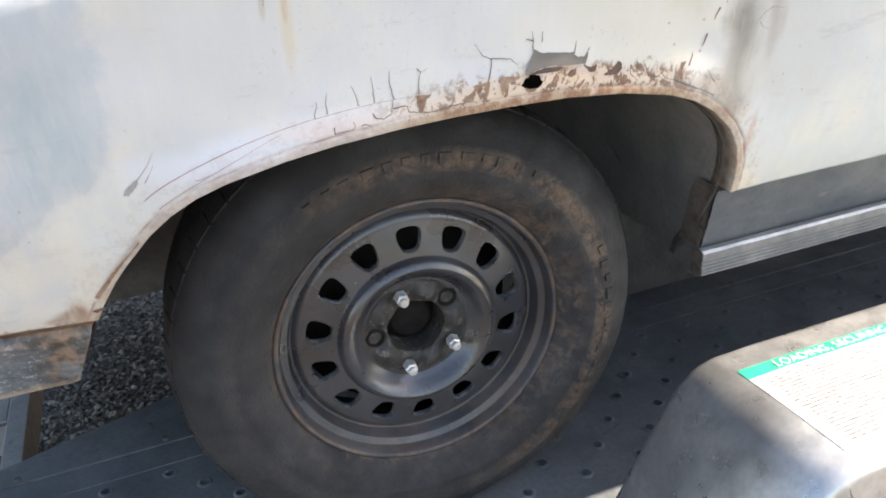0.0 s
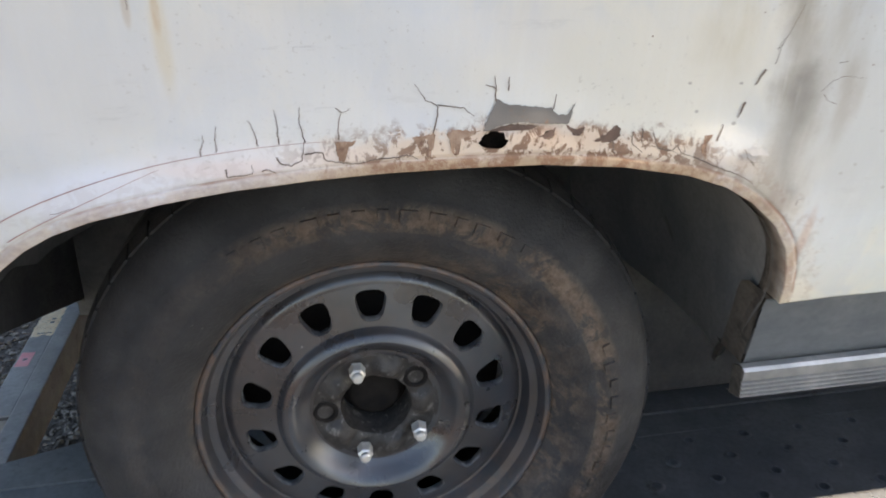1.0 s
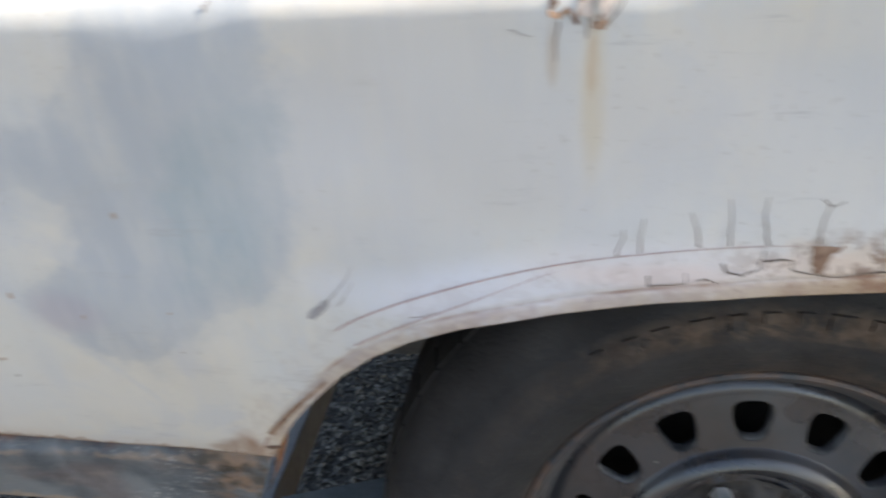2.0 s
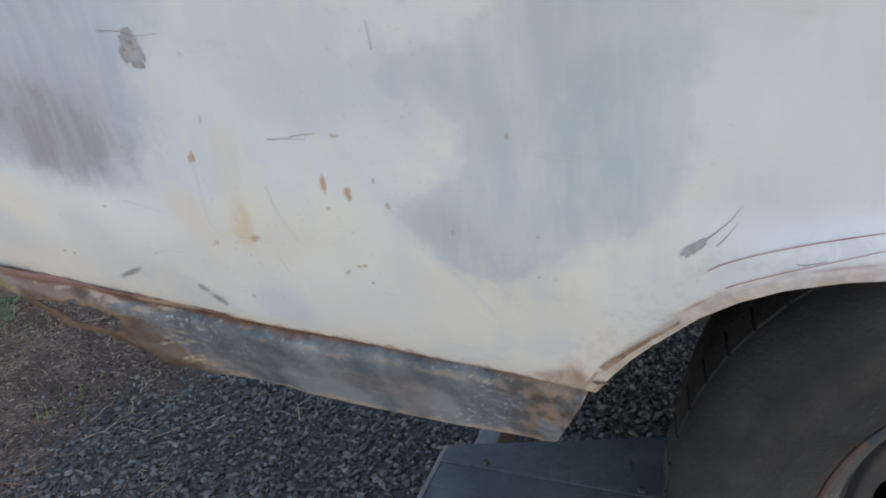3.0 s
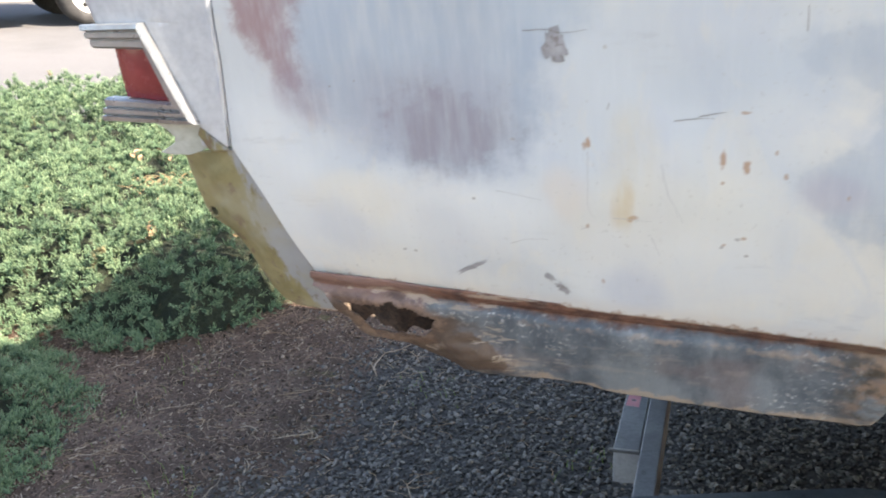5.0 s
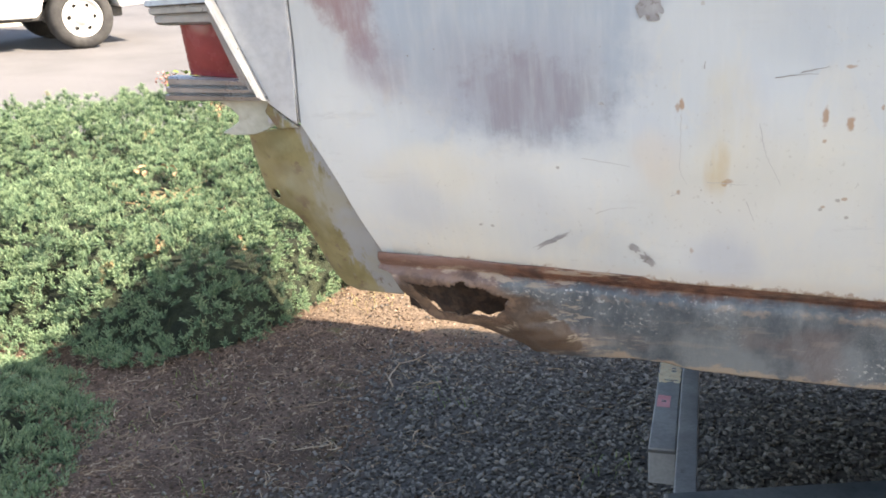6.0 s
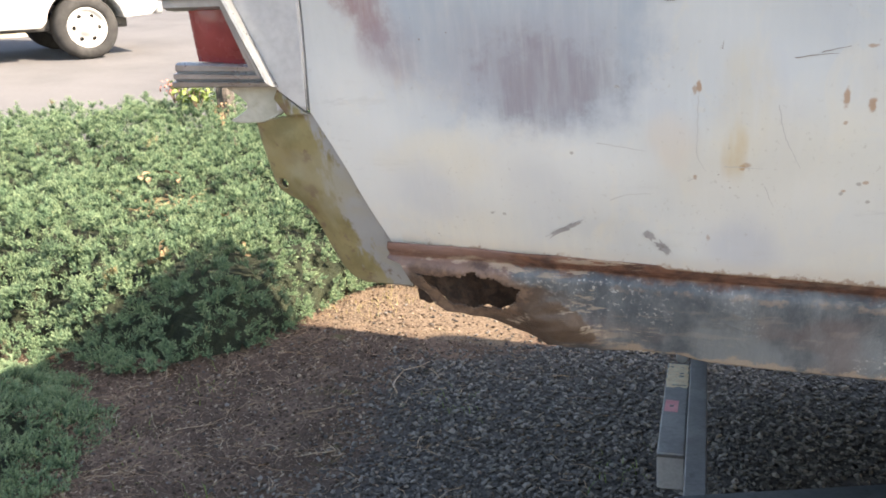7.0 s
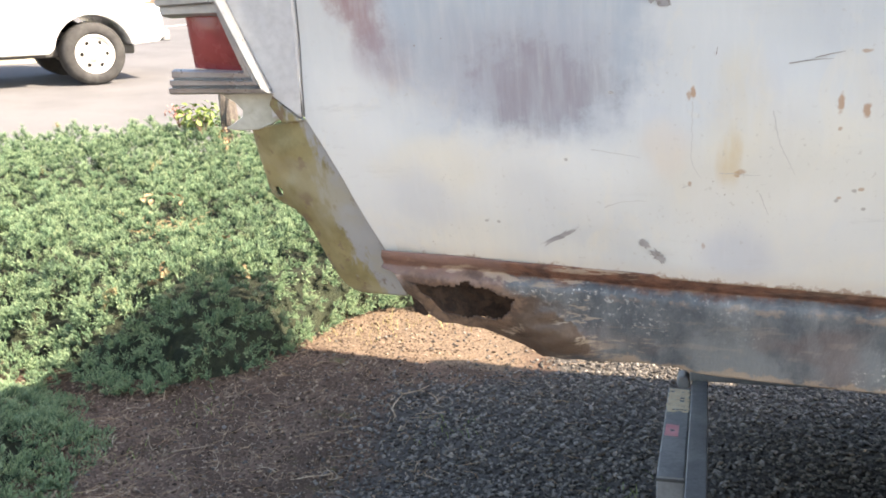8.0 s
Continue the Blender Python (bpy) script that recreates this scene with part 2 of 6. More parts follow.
    line = n.math("MULTIPLY", n.ramp(n.math("ABSOLUTE", n.math("SUBTRACT", edge, 0.0100)), 0.0020, 0.0004), n.ramp(n.noise(24, 3), 0.40, 0.6, 0.10, 0.75))
    colour = n.mix(line, colour, (0.30, 0.165, 0.11))
    foot = n.attr("foot")
    stain = n.math("ADD", foot, n.math("MULTIPLY", n.math("SUBTRACT", n.noise(60, 5, 0.75, n.stretch((1.0, 1, 0.7))), 0.5), 0.034))
    colour = n.mix(n.ramp(stain, 0.0045, 0.0005, 0, 0.85), colour, n.mix(n.noise(90, 4), (0.34, 0.22, 0.155), (0.17, 0.10, 0.07)))
    colour = n.mix(n.ramp(foot, 0.020, 0.004, 0, 0.30), colour, (0.58, 0.49, 0.40))
    fold = n.attr("fold")
    colour = n.mix(fold, colour, n.mix(n.ramp(n.noise(40, 5, 0.7), 0.35, 0.65), (0.105, 0.085, 0.068), (0.20, 0.165, 0.135)))
    specks = n.ramp(n.voronoi(52), 0.055, 0.02)
    specks = n.math("MULTIPLY", specks, n.ramp(n.noise(14, 2), 0.56, 0.66))
    colour = n.mix(specks, colour, (0.22, 0.15, 0.10))
    n.bump(n.math("ADD", n.noise(7, 3), n.math("MULTIPLY", n.noise(140, 3), 0.10)), 0.25, 0.006)
    return n.finish(colour, n.ramp(n.noise(11, 3), 0.3, 0.7, 0.42, 0.62), 0.0, 0.4)


def skirt_paint():
    """Dull blue-grey lower strip, chalky, with tan scrapes and rust along its edges."""
    n = Nodes("lower_panel_paint")
    co = n.stretch((1.3, 1, 0.7))
    colour = n.mix(n.ramp(n.noise(13, 6, 0.65, co), 0.36, 0.64), (0.070, 0.088, 0.108), (0.19, 0.215, 0.235))
    colour = n.mix(n.ramp(n.noise(9, 3), 0.55, 0.7, 0, 0.5), colour, (0.17, 0.125, 0.12))
    white = n.math("MULTIPLY", n.ramp(n.noise(210, 4, 0.7), 0.57, 0.64), n.ramp(n.noise(8, 3), 0.42, 0.6))
    colour = n.mix(n.math("MULTIPLY", white, 0.85), colour, (0.52, 0.53, 0.52))
    wash = n.ramp(n.noise(30, 5, 0.65, n.stretch((1.6, 1, 0.25))), 0.50, 0.70, 0.0, 0.40)
    colour = n.mix(wash, colour, (0.24, 0.265, 0.28))
    edge = n.math("ADD", n.attr("edge"), n.math("MULTIPLY", n.math("SUBTRACT", n.noise(34, 5, 0.7), 0.5), 0.04))
    colour = n.mix(n.math("MULTIPLY", n.ramp(edge, 0.008, 0.002, 0, 0.6), n.ramp(n.attr("tail"), 0.5, 0.1)), colour, (0.45, 0.34, 0.245))
    jag = n.math("MULTIPLY", n.math("SUBTRACT", n.noise(26, 6, 0.75), 0.5), 0.030)
    top = n.math("ADD", n.attr("top"), jag)
    tail = n.attr("tail")
    colour = n.mix(n.math("MULTIPLY", n.ramp(n.noise(20, 6, 0.75, n.stretch((0.22, 1, 1.3))), 0.53, 0.60), n.ramp(tail, 0.05, 0.45, 0, 0.7)), colour, (0.40, 0.32, 0.245))
    colour = n.mix(n.math("MULTIPLY", n.ramp(n.noise(15, 5, 0.7, n.stretch((0.5, 1, 1))), 0.44, 0.56), n.ramp(tail, 0.25, 0.7, 0.0, 0.6)), colour, n.mix(n.noise(70, 4), (0.115, 0.072, 0.050), (0.045, 0.029, 0.022)))
    torn_rim = n.math("MULTIPLY", n.ramp(tail, 0.62, 0.85), n.ramp(top, 0.030, 0.042))
    colour = n.mix(torn_rim, colour, n.mix(n.noise(80, 4), (0.058, 0.041, 0.031), (0.115, 0.078, 0.057)))
    streak = n.math("MULTIPLY", n.ramp(n.math("ABSOLUTE", n.math("SUBTRACT", top, 0.029)), 0.0045, 0.001), n.ramp(n.noise(30, 4, 0.7), 0.46, 0.60))
    colour = n.mix(n.math("MULTIPLY", streak, 0.4), colour, (0.40, 0.29, 0.21))
    colour = n.mix(n.ramp(top, 0.024, 0.014, 0, 0.95), colour, n.mix(n.ramp(n.noise(60, 4), 0.35, 0.65), (0.21, 0.10, 0.065), (0.075, 0.035, 0.026)))
    pink = n.math("MULTIPLY", n.ramp(n.math("ADD", tail, n.math("MULTIPLY", n.math("SUBTRACT", n.noise(30, 4), 0.5), 0.2)), 0.9, 0.97), n.ramp(top, 0.036, 0.028))
    colour = n.mix(n.math("MULTIPLY", pink, 0.65), colour, (0.28, 0.175, 0.15))
    rot = n.math("ADD", n.attr("rot"), n.math("MULTIPLY", n.math("SUBTRACT", n.noise(45, 6, 0.75), 0.5), 0.030))
    colour = n.mix(n.ramp(rot, 0.016, 0.004, 0, 0.75), colour, n.mix(n.ramp(n.noise(70, 5, 0.7), 0.4, 0.6), (0.085, 0.055, 0.042), (0.23, 0.150, 0.105)))
    flaked = n.math("MULTIPLY", n.ramp(n.math("ABSOLUTE", n.math("SUBTRACT", rot, 0.017)), 0.006, 0.002), n.ramp(n.noise(33, 5, 0.7, n.stretch((0.5, 1, 1.4))), 0.50, 0.58))
    colour = n.mix(n.math("MULTIPLY", flaked, 0.8), colour, (0.48, 0.39, 0.31))
    clod = n.ramp(n.math("ADD", n.attr("lump"), n.math("MULTIPLY", n.math("SUBTRACT", n.noise(40, 5, 0.7), 0.5), 0.7)), 0.36, 0.50)
    colour = n.mix(clod, colour, n.mix(n.noise(90, 5, 0.7), (0.060, 0.042, 0.032), (0.155, 0.108, 0.080)))
    fleck = n.math("MULTIPLY", n.ramp(n.noise(60, 4, 0.7, n.stretch((0.3, 1, 1.2))), 0.57, 0.62), n.ramp(n.math("ABSOLUTE", n.math("SUBTRACT", tail, 0.35)), 0.42, 0.2))
    colour = n.mix(n.math("MULTIPLY", fleck, 0.55), colour, (0.48, 0.41, 0.33))
    head = n.attr("head")
    colour = n.mix(n.math("MULTIPLY", n.ramp(n.noise(35, 5, 0.7), 0.35, 0.6), head), colour, n.mix(n.ramp(n.noise(60, 3), 0.4, 0.6), (0.065, 0.052, 0.036), (0.25, 0.17, 0.12)))
    n.bump(n.noise(60, 6, 0.75), 0.7, 0.004)
    return n.finish(colour, n.ramp(n.noise(30, 4), 0.3, 0.7, 0.32, 0.65), 0.0, 0.45)


def valance_paint():
    """Old olive paint, primed grey beside the flank, smeared between."""
    n = Nodes("olive_old_paint")
    along = n.vec("DOT_PRODUCT", n.vec("SUBTRACT", n.co, (-1.013, 0, 1.062)), (-0.919, 0, -0.392))
    d = n.math("ADD", along, n.math("MULTIPLY", n.math("SUBTRACT", n.noise(26, 5, 0.7, n.stretch((1.6, 1, 0.6))), 0.5), 0.09))
    olive = n.mix(n.ramp(n.noise(16, 5, 0.6), 0.38, 0.62), (0.185, 0.165, 0.078), (0.29, 0.255, 0.130))
    olive = n.mix(n.ramp(n.noise(40, 5, 0.7), 0.56, 0.66, 0, 0.8), olive, (0.15, 0.10, 0.07))
    grey = n.mix(n.noise(20, 4), (0.26, 0.275, 0.29), (0.37, 0.38, 0.38))
    low = n.ramp(n.vec("DOT_PRODUCT", n.co, (0, 0, 1)), 1.03, 0.96, 0.0, 0.024)
    colour = n.mix(n.ramp(n.math("SUBTRACT", d, low), 0.006, 0.018), grey, olive)
    scrape = n.math("MULTIPLY", n.ramp(n.noise(30, 6, 0.75, n.stretch((1.2, 1, 0.7))), 0.56, 0.62), n.ramp(low, 0.006, 0.024))
    colour = n.mix(n.math("MULTIPLY", scrape, 0.8), colour, (0.17, 0.13, 0.10))
    colour = n.mix(n.ramp(n.noise(11, 4), 0.54, 0.66, 0, 0.6), colour, (0.33, 0.31, 0.215))
    n.bump(n.noise(45, 5, 0.7), 0.35, 0.003)
    return n.finish(colour, n.ramp(n.noise(30, 4), 0.3, 0.7, 0.35, 0.6), 0.0, 0.45)


def rubber():
    n = Nodes("dirty_rubber")
    colour = n.mix(n.ramp(n.noise(14, 5, 0.6), 0.35, 0.7), (0.024, 0.0246, 0.0265), (0.041, 0.0412, 0.043))
    mud = n.math("MULTIPLY", n.attr("mud"), n.ramp(n.noise(22, 6, 0.75, None, 0.5), 0.42, 0.54, 0.12, 1.0))
    colour = n.mix(n.math("MULTIPLY", mud, 0.9), colour, n.mix(n.ramp(n.noise(46, 5, 0.7), 0.35, 0.65), (0.070, 0.047, 0.033), (0.165, 0.122, 0.090)))
    colour = n.mix(n.ramp(n.noise(210, 3, 0.7), 0.68, 0.73, 0, 0.4), colour, (0.13, 0.12, 0.11))
    n.bump(n.math("ADD", n.noise(30, 5, 0.7), n.math("MULTIPLY", n.noise(240, 3), 0.4)), 0.75, 0.0035)
    return n.finish(colour, n.ramp(n.noise(20, 4), 0.3, 0.7, 0.6, 0.9), 0.0, 0.35)


def rim_paint():
    n = Nodes("black_wheel_paint")
    colour = n.mix(n.ramp(n.noise(18, 4), 0.35, 0.7), (0.019, 0.0215, 0.0265), (0.036, 0.041, 0.050))
    dirt = n.attr("mud")
    colour = n.mix(n.math("MULTIPLY", dirt, n.ramp(n.noise(34, 6, 0.75), 0.40, 0.60, 0, 0.9)), colour, (0.125, 0.070, 0.043))
    colour = n.mix(n.ramp(n.noise(46, 5, 0.7, n.stretch((1, 1, 1))), 0.70, 0.73, 0, 0.8), colour, (0.30, 0.30, 0.30))
    colour = n.mix(n.math("MULTIPLY", n.attr("worn"), n.ramp(n.noise(50, 4), 0.40, 0.62, 0.1, 0.9)), colour, (0.24, 0.24, 0.24))
    n.bump(n.noise(90, 4, 0.6), 0.2, 0.001)
    return n.finish(colour, n.math("ADD", n.ramp(n.noise(24, 4), 0.3, 0.7, 0.20, 0.34), n.math("MULTIPLY", dirt, 0.4)), 0.0, 1.0)


def ground_mat():
    n = Nodes("soil_and_gravel")
    dirt = n.mix(n.ramp(n.noise(6, 6, 0.65), 0.35, 0.65), (0.094, 0.059, 0.042), (0.190, 0.124, 0.089))
    dirt = n.mix(n.ramp(n.noise(70, 5, 0.7), 0.45, 0.7), dirt, (0.05, 0.034, 0.026))
    dirt = n.mix(n.ramp(n.noise(150, 4, 0.75), 0.52, 0.66, 0, 0.6), dirt, (0.32, 0.25, 0.19))
    dirt = n.mix(n.ramp(n.noise(5, 5, 0.7), 0.60, 0.70, 0, 0.55), dirt, (0.13, 0.135, 0.045))
    grey = n.mix(n.ramp(n.voronoi(60), 0.0, 0.7), (0.036, 0.032, 0.029), (0.110, 0.099, 0.088))
    lot = n.mix(n.ramp(n.noise(0.6, 5, 0.6), 0.35, 0.65), (0.138, 0.136, 0.138), (0.180, 0.176, 0.178))
    lot = n.mix(n.ramp(n.noise(120, 3), 0.4, 0.7, 0, 0.4), lot, (0.12, 0.11, 0.11))
    colour = n.mix(n.ramp(n.math("ADD", n.attr("gravel"), n.math("SUBTRACT", n.noise(9, 5, 0.7), 0.5)), 0.35, 0.65), dirt, grey)
    # straw-strewn soil, paled to the brightness of the sun patch
    dry = n.ramp(n.math("ADD", n.attr("dry"), n.math("MULTIPLY", n.math("SUBTRACT", n.noise(7, 5, 0.7), 0.5), 0.9)), 0.3, 0.7, 0.0, 0.8)
    colour = n.mix(dry, colour, n.mix(n.ramp(n.noise(90, 6, 0.8), 0.38, 0.62), (0.095, 0.066, 0.045), (0.30, 0.225, 0.16)))
    colour = n.mix(n.attr("lot"), colour, lot)
    n.bump(n.math("ADD", n.noise(40, 6, 0.7), n.math("MULTIPLY", n.noise(200, 3), 0.4)), 0.8, 0.006)
    return n.finish(colour, 0.92, 0.0, 0.25)


def stone_mat():
    n = Nodes("crushed_stone")
    colour = n.mix(n.math("POWER", n.island(), 2.0), (0.056, 0.048, 0.041), (0.275, 0.245, 0.212))
    colour = n.mix(n.ramp(n.noise(300, 3), 0.4, 0.7, 0, 0.4), colour, (0.13, 0.125, 0.12))
    colour = n.mix(n.ramp(n.random(), 0.0, 1.0, 0.0, 0.25), colour, (0.07, 0.065, 0.06))
    n.bump(n.noise(380, 4, 0.7), 0.5, 0.001)
    return n.finish(colour, 0.65, 0.0, 0.45)


def leaf_mat(name, dark, light, dry):
    n = Nodes(name)
    colour = n.mix(n.island(), dark, light)
    colour = n.mix(n.ramp(n.noise(4.5, 5, 0.7), 0.62, 0.72), colour, dry)
    return n.finish(colour, 0.85, 0.0, 0.12)


def juniper_mat():
    """Blue-green scales, darker at the base and paler towards the tips, with whole tufts that differ and some gone dry.
    """
    n = Nodes("juniper_green")
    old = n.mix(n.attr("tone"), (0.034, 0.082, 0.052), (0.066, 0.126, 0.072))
    tip_tone = n.mix(n.attr("tone"), (0.165, 0.275, 0.155), (0.295, 0.390, 0.220))
    colour = n.mix(n.ramp(n.attr("tip"), 0.10, 0.95), old, tip_tone)
    colour = n.mix(n.ramp(n.island(), 0.0, 1.0, 0.0, 0.20), colour, (0.30, 0.37, 0.25))
    dry = n.math("MULTIPLY", n.ramp(n.noise(4.5, 5, 0.7), 0.62, 0.70), n.ramp(n.attr("tone"), 0.55, 0.65))
    colour = n.mix(dry, colour, (0.40, 0.31, 0.17))
    return n.finish(colour, 0.8, 0.0, 0.2)


M_PANEL, M_SKIRT, M_RUBBER, M_RIM = panel_paint(), skirt_paint(), rubber(), rim_paint()
M_GROUND, M_STONE = ground_mat(), stone_mat()
M_LEAF = juniper_mat()
M_STEM = worn("juniper_wood", (0.12, 0.075, 0.05), (0.20, 0.13, 0.09), 30)
M_STRAW = worn("dry_needles", (0.22, 0.135, 0.085), (0.42, 0.30, 0.20), 12, 0.85)
M_TWIG = worn("bleached_twig", (0.30, 0.22, 0.155), (0.48, 0.39, 0.30), 40, 0.85)
M_WELL = worn("wheelhouse_undercoat", (0.082, 0.081, 0.082), (0.125, 0.121, 0.116), 9, 0.85, c=(0.11, 0.095, 0.08), spots=(0.60, 0.8), strength=0.7, distance=0.004)
M_TUNNEL = worn("dusty_grey_undercoat", (0.185, 0.184, 0.186), (0.25, 0.243, 0.232), 7, 0.85, c=(0.115, 0.100, 0.085), spots=(0.6, 0.8), strength=0.5, distance=0.003)
M_CAP = worn("grey_primer", (0.45, 0.47, 0.50), (0.56, 0.57, 0.58), 9, 0.5, c=(0.40, 0.42, 0.46), spots=(0.55, 0.7), strength=0.1)
M_VALANCE = valance_paint()
M_BRACKET = worn("pale_green_grey_metal", (0.44, 0.48, 0.43), (0.58, 0.61, 0.58), 16, 0.5, c=(0.36, 0.38, 0.28))
M_CHROME = worn("dull_chrome", (0.30, 0.31, 0.32), (0.42, 0.43, 0.44), 20, 0.36, metal=0.55, c=(0.30, 0.295, 0.29), strength=0.15)
M_RAIL = worn("aged_chrome", (0.30, 0.31, 0.32), (0.40, 0.41, 0.42), 20, 0.5, metal=0.3, c=(0.20, 0.20, 0.20), strength=0.15)
M_LENS = worn("faded_red_lens", (0.21, 0.032, 0.036), (0.28, 0.055, 0.058), 22, 0.22, strength=0.1, fine=60)
M_STEEL = worn("galvanised_trailer_steel", (0.150, 0.170, 0.190), (0.215, 0.236, 0.255), 7, 0.5, metal=0.35, c=(0.065, 0.062, 0.06), strength=0.25)
M_BEAM = worn("grey_painted_steel", (0.25, 0.25, 0.255), (0.34, 0.34, 0.34), 9, 0.55, metal=0.2, c=(0.11, 0.10, 0.095), strength=0.2)
M_FENDER = worn("scuffed_aluminium", (0.42, 0.42, 0.42), (0.56, 0.56, 0.55), 10, 0.36, metal=0.75, c=(0.30, 0.29, 0.28), strength=0.2)
M_NUT = worn("bright_zinc", (0.62, 0.61, 0.58), (0.74, 0.73, 0.70), 60, 0.38, metal=0.6, strength=0.1)
M_HUB = worn("greasy_hub_face", (0.024, 0.022, 0.021), (0.048, 0.042, 0.038), 40, 0.62, c=(0.16, 0.15, 0.14), spots=(0.55, 0.68), strength=0.6, distance=0.002)
# near-black for bores, holes and gaps, their shade put into the colour
M_VOID = worn("void_shade", (0.010, 0.009, 0.009), (0.020, 0.017, 0.015), 30, 0.9, spec=0.15)
M_WHITE = worn("white_decal", (0.56, 0.56, 0.555), (0.62, 0.62, 0.615), 10, 0.45, strength=0.05)
M_GREEN = worn("green_decal", (0.0, 0.36, 0.20), (0.0, 0.42, 0.25), 10, 0.45, strength=0.05)
M_PRINT = worn("grey_print", (0.085, 0.087, 0.088), (0.14, 0.14, 0.14), 90, 0.6, c=(0.50, 0.50, 0.50), spots=(0.52, 0.60), grow=(3, 1, 1))
M_TRIM = worn("ribbed_aluminium_trim", (0.36, 0.36, 0.355), (0.50, 0.49, 0.48), 16, 0.38, metal=0.5, c=(0.36, 0.34, 0.31), strength=0.2)
M_ROCKER = worn("blue_grey_rocker_paint", (0.088, 0.102, 0.120), (0.135, 0.147, 0.162), 9, 0.5, c=(0.20, 0.205, 0.21), strength=0.25, grow=(0.6, 1, 1.5))
M_PINK = worn("pink_tag", (0.84, 0.33, 0.36), (0.90, 0.42, 0.44), 30, 0.6)
M_RUSTY = worn("rust_scale", RUST, (0.42, 0.22, 0.11), 40, 0.9, c=DARKRUST, spots=(0.45, 0.6), strength=0.8, distance=0.003)
M_CRACK = worn("open_crack", (0.12, 0.095, 0.08), (0.22, 0.17, 0.14), 60, 0.9)
M_PEEL = worn("bare_brown_grey_metal", (0.165, 0.152, 0.138), (0.225, 0.205, 0.188), 30, 0.55, c=(0.24, 0.14, 0.09), spots=(0.58, 0.7), strength=0.3)
M_CHIPPED = worn("bare_grey_primer", (0.30, 0.295, 0.30), (0.40, 0.39, 0.40), 70, 0.6, c=(0.22, 0.20, 0.19), spots=(0.55, 0.65), strength=0.3)
M_GRIME = worn("grimy_arch_fold", (0.070, 0.060, 0.050), (0.120, 0.100, 0.082), 22, 0.8, c=(0.040, 0.034, 0.028), spots=(0.5, 0.65), strength=0.6, distance=0.003)
M_CARWHITE = worn("white_car_paint", (0.72, 0.72, 0.70), (0.78, 0.78, 0.76), 3, 0.3, strength=0.03)
M_TYRE2 = worn("grey_tyre", (0.035, 0.034, 0.034), (0.06, 0.058, 0.056), 6, 0.85)
M_WHEELWHITE = worn("white_steel_wheel", (0.62, 0.61, 0.58), (0.74, 0.73, 0.70), 12, 0.45, c=(0.38, 0.33, 0.26), spots=(0.58, 0.7))
M_CURB = worn("pale_curb", (0.52, 0.47, 0.36), (0.62, 0.58, 0.47), 5, 0.85, c=(0.40, 0.36, 0.30))
M_LINE = worn("white_road_paint", (0.60, 0.59, 0.57), (0.68, 0.67, 0.65), 5, 0.8)
M_WALL = worn("brown_timber", (0.16, 0.115, 0.085), (0.22, 0.165, 0.125), 3, 0.9)
M_RED = worn("red_flower", (0.46, 0.17, 0.14), (0.58, 0.31, 0.26), 60, 0.8)
M_YELLOWLEAF = leaf_mat("yellow_green_leaf", (0.12, 0.18, 0.05), (0.27, 0.34, 0.12), (0.26, 0.25, 0.1))
M_DRYLEAF = worn("dead_leaf", (0.30, 0.19, 0.10), (0.46, 0.34, 0.20), 40, 0.8)
M_BARK = worn("grey_bark", (0.10, 0.085, 0.075), (0.17, 0.145, 0.125), 30, 0.95, c=(0.05, 0.045, 0.04), strength=0.9, distance=0.01)


# ---- building helpers ----
def part(name, mesh, material, parent=None, label="", smooth=False):
    """Links a mesh (a bmesh, or lists of points and faces) as one object, under a thing or a part if one is given."""
    me = bpy.data.meshes.new(name)
    if isinstance(mesh, bmesh.types.BMesh):
        mesh.to_mesh(me), mesh.free()
    else:
        me.from_pydata([tuple(map(float, v)) for v in mesh[0]], [], [tuple(map(int, q)) for q in mesh[1]])
    me.update()
    if smooth == "angle":
        me.polygons.foreach_set("use_smooth", [True] * len(me.polygons))
        me.set_sharp_from_angle(angle=radians(32))
    elif smooth:
        me.polygons.foreach_set("use_smooth", [True] * len(me.polygons))
    me.materials.append(material)
    ob = new(name, me)
    if parent:
        under(ob, parent)
    if label:
        tagged(ob, label)
    return ob


def under(ob, parent):
    ob.parent = parent
    m = parent.matrix_basis.copy()
    up = parent.parent
    while up:
        m = up.matrix_basis @ parent.matrix_parent_inverse @ m
        parent, up = up, up.parent
    ob.matrix_parent_inverse = m.inverted()


def thing(name, at, label, category, group="", kind=""):
    ob = new(name)
    ob.location = at
    ob.empty_display_size = 0.1
    return tagged(ob, label, category, group, kind)


def attribute(ob, name, values):
    a = ob.data.attributes.new(name, "FLOAT", "POINT")
    a.data.foreach_set("value", np.asarray(values, dtype=np.float32))


def box(lo, hi, bevel=0.0, segments=2):
    bm = bmesh.new()
    bmesh.ops.create_cube(bm, size=1)
    lo, hi = Vector(lo), Vector(hi)
    for v in bm.verts:
        v.co = Vector([(lo[i] + hi[i]) / 2 + v.co[i] * (hi[i] - lo[i]) for i in range(3)])
    if bevel:
        bmesh.ops.bevel(bm, geom=bm.edges[:], offset=bevel, segments=segments, profile=0.5, affect="EDGES")
    return bm


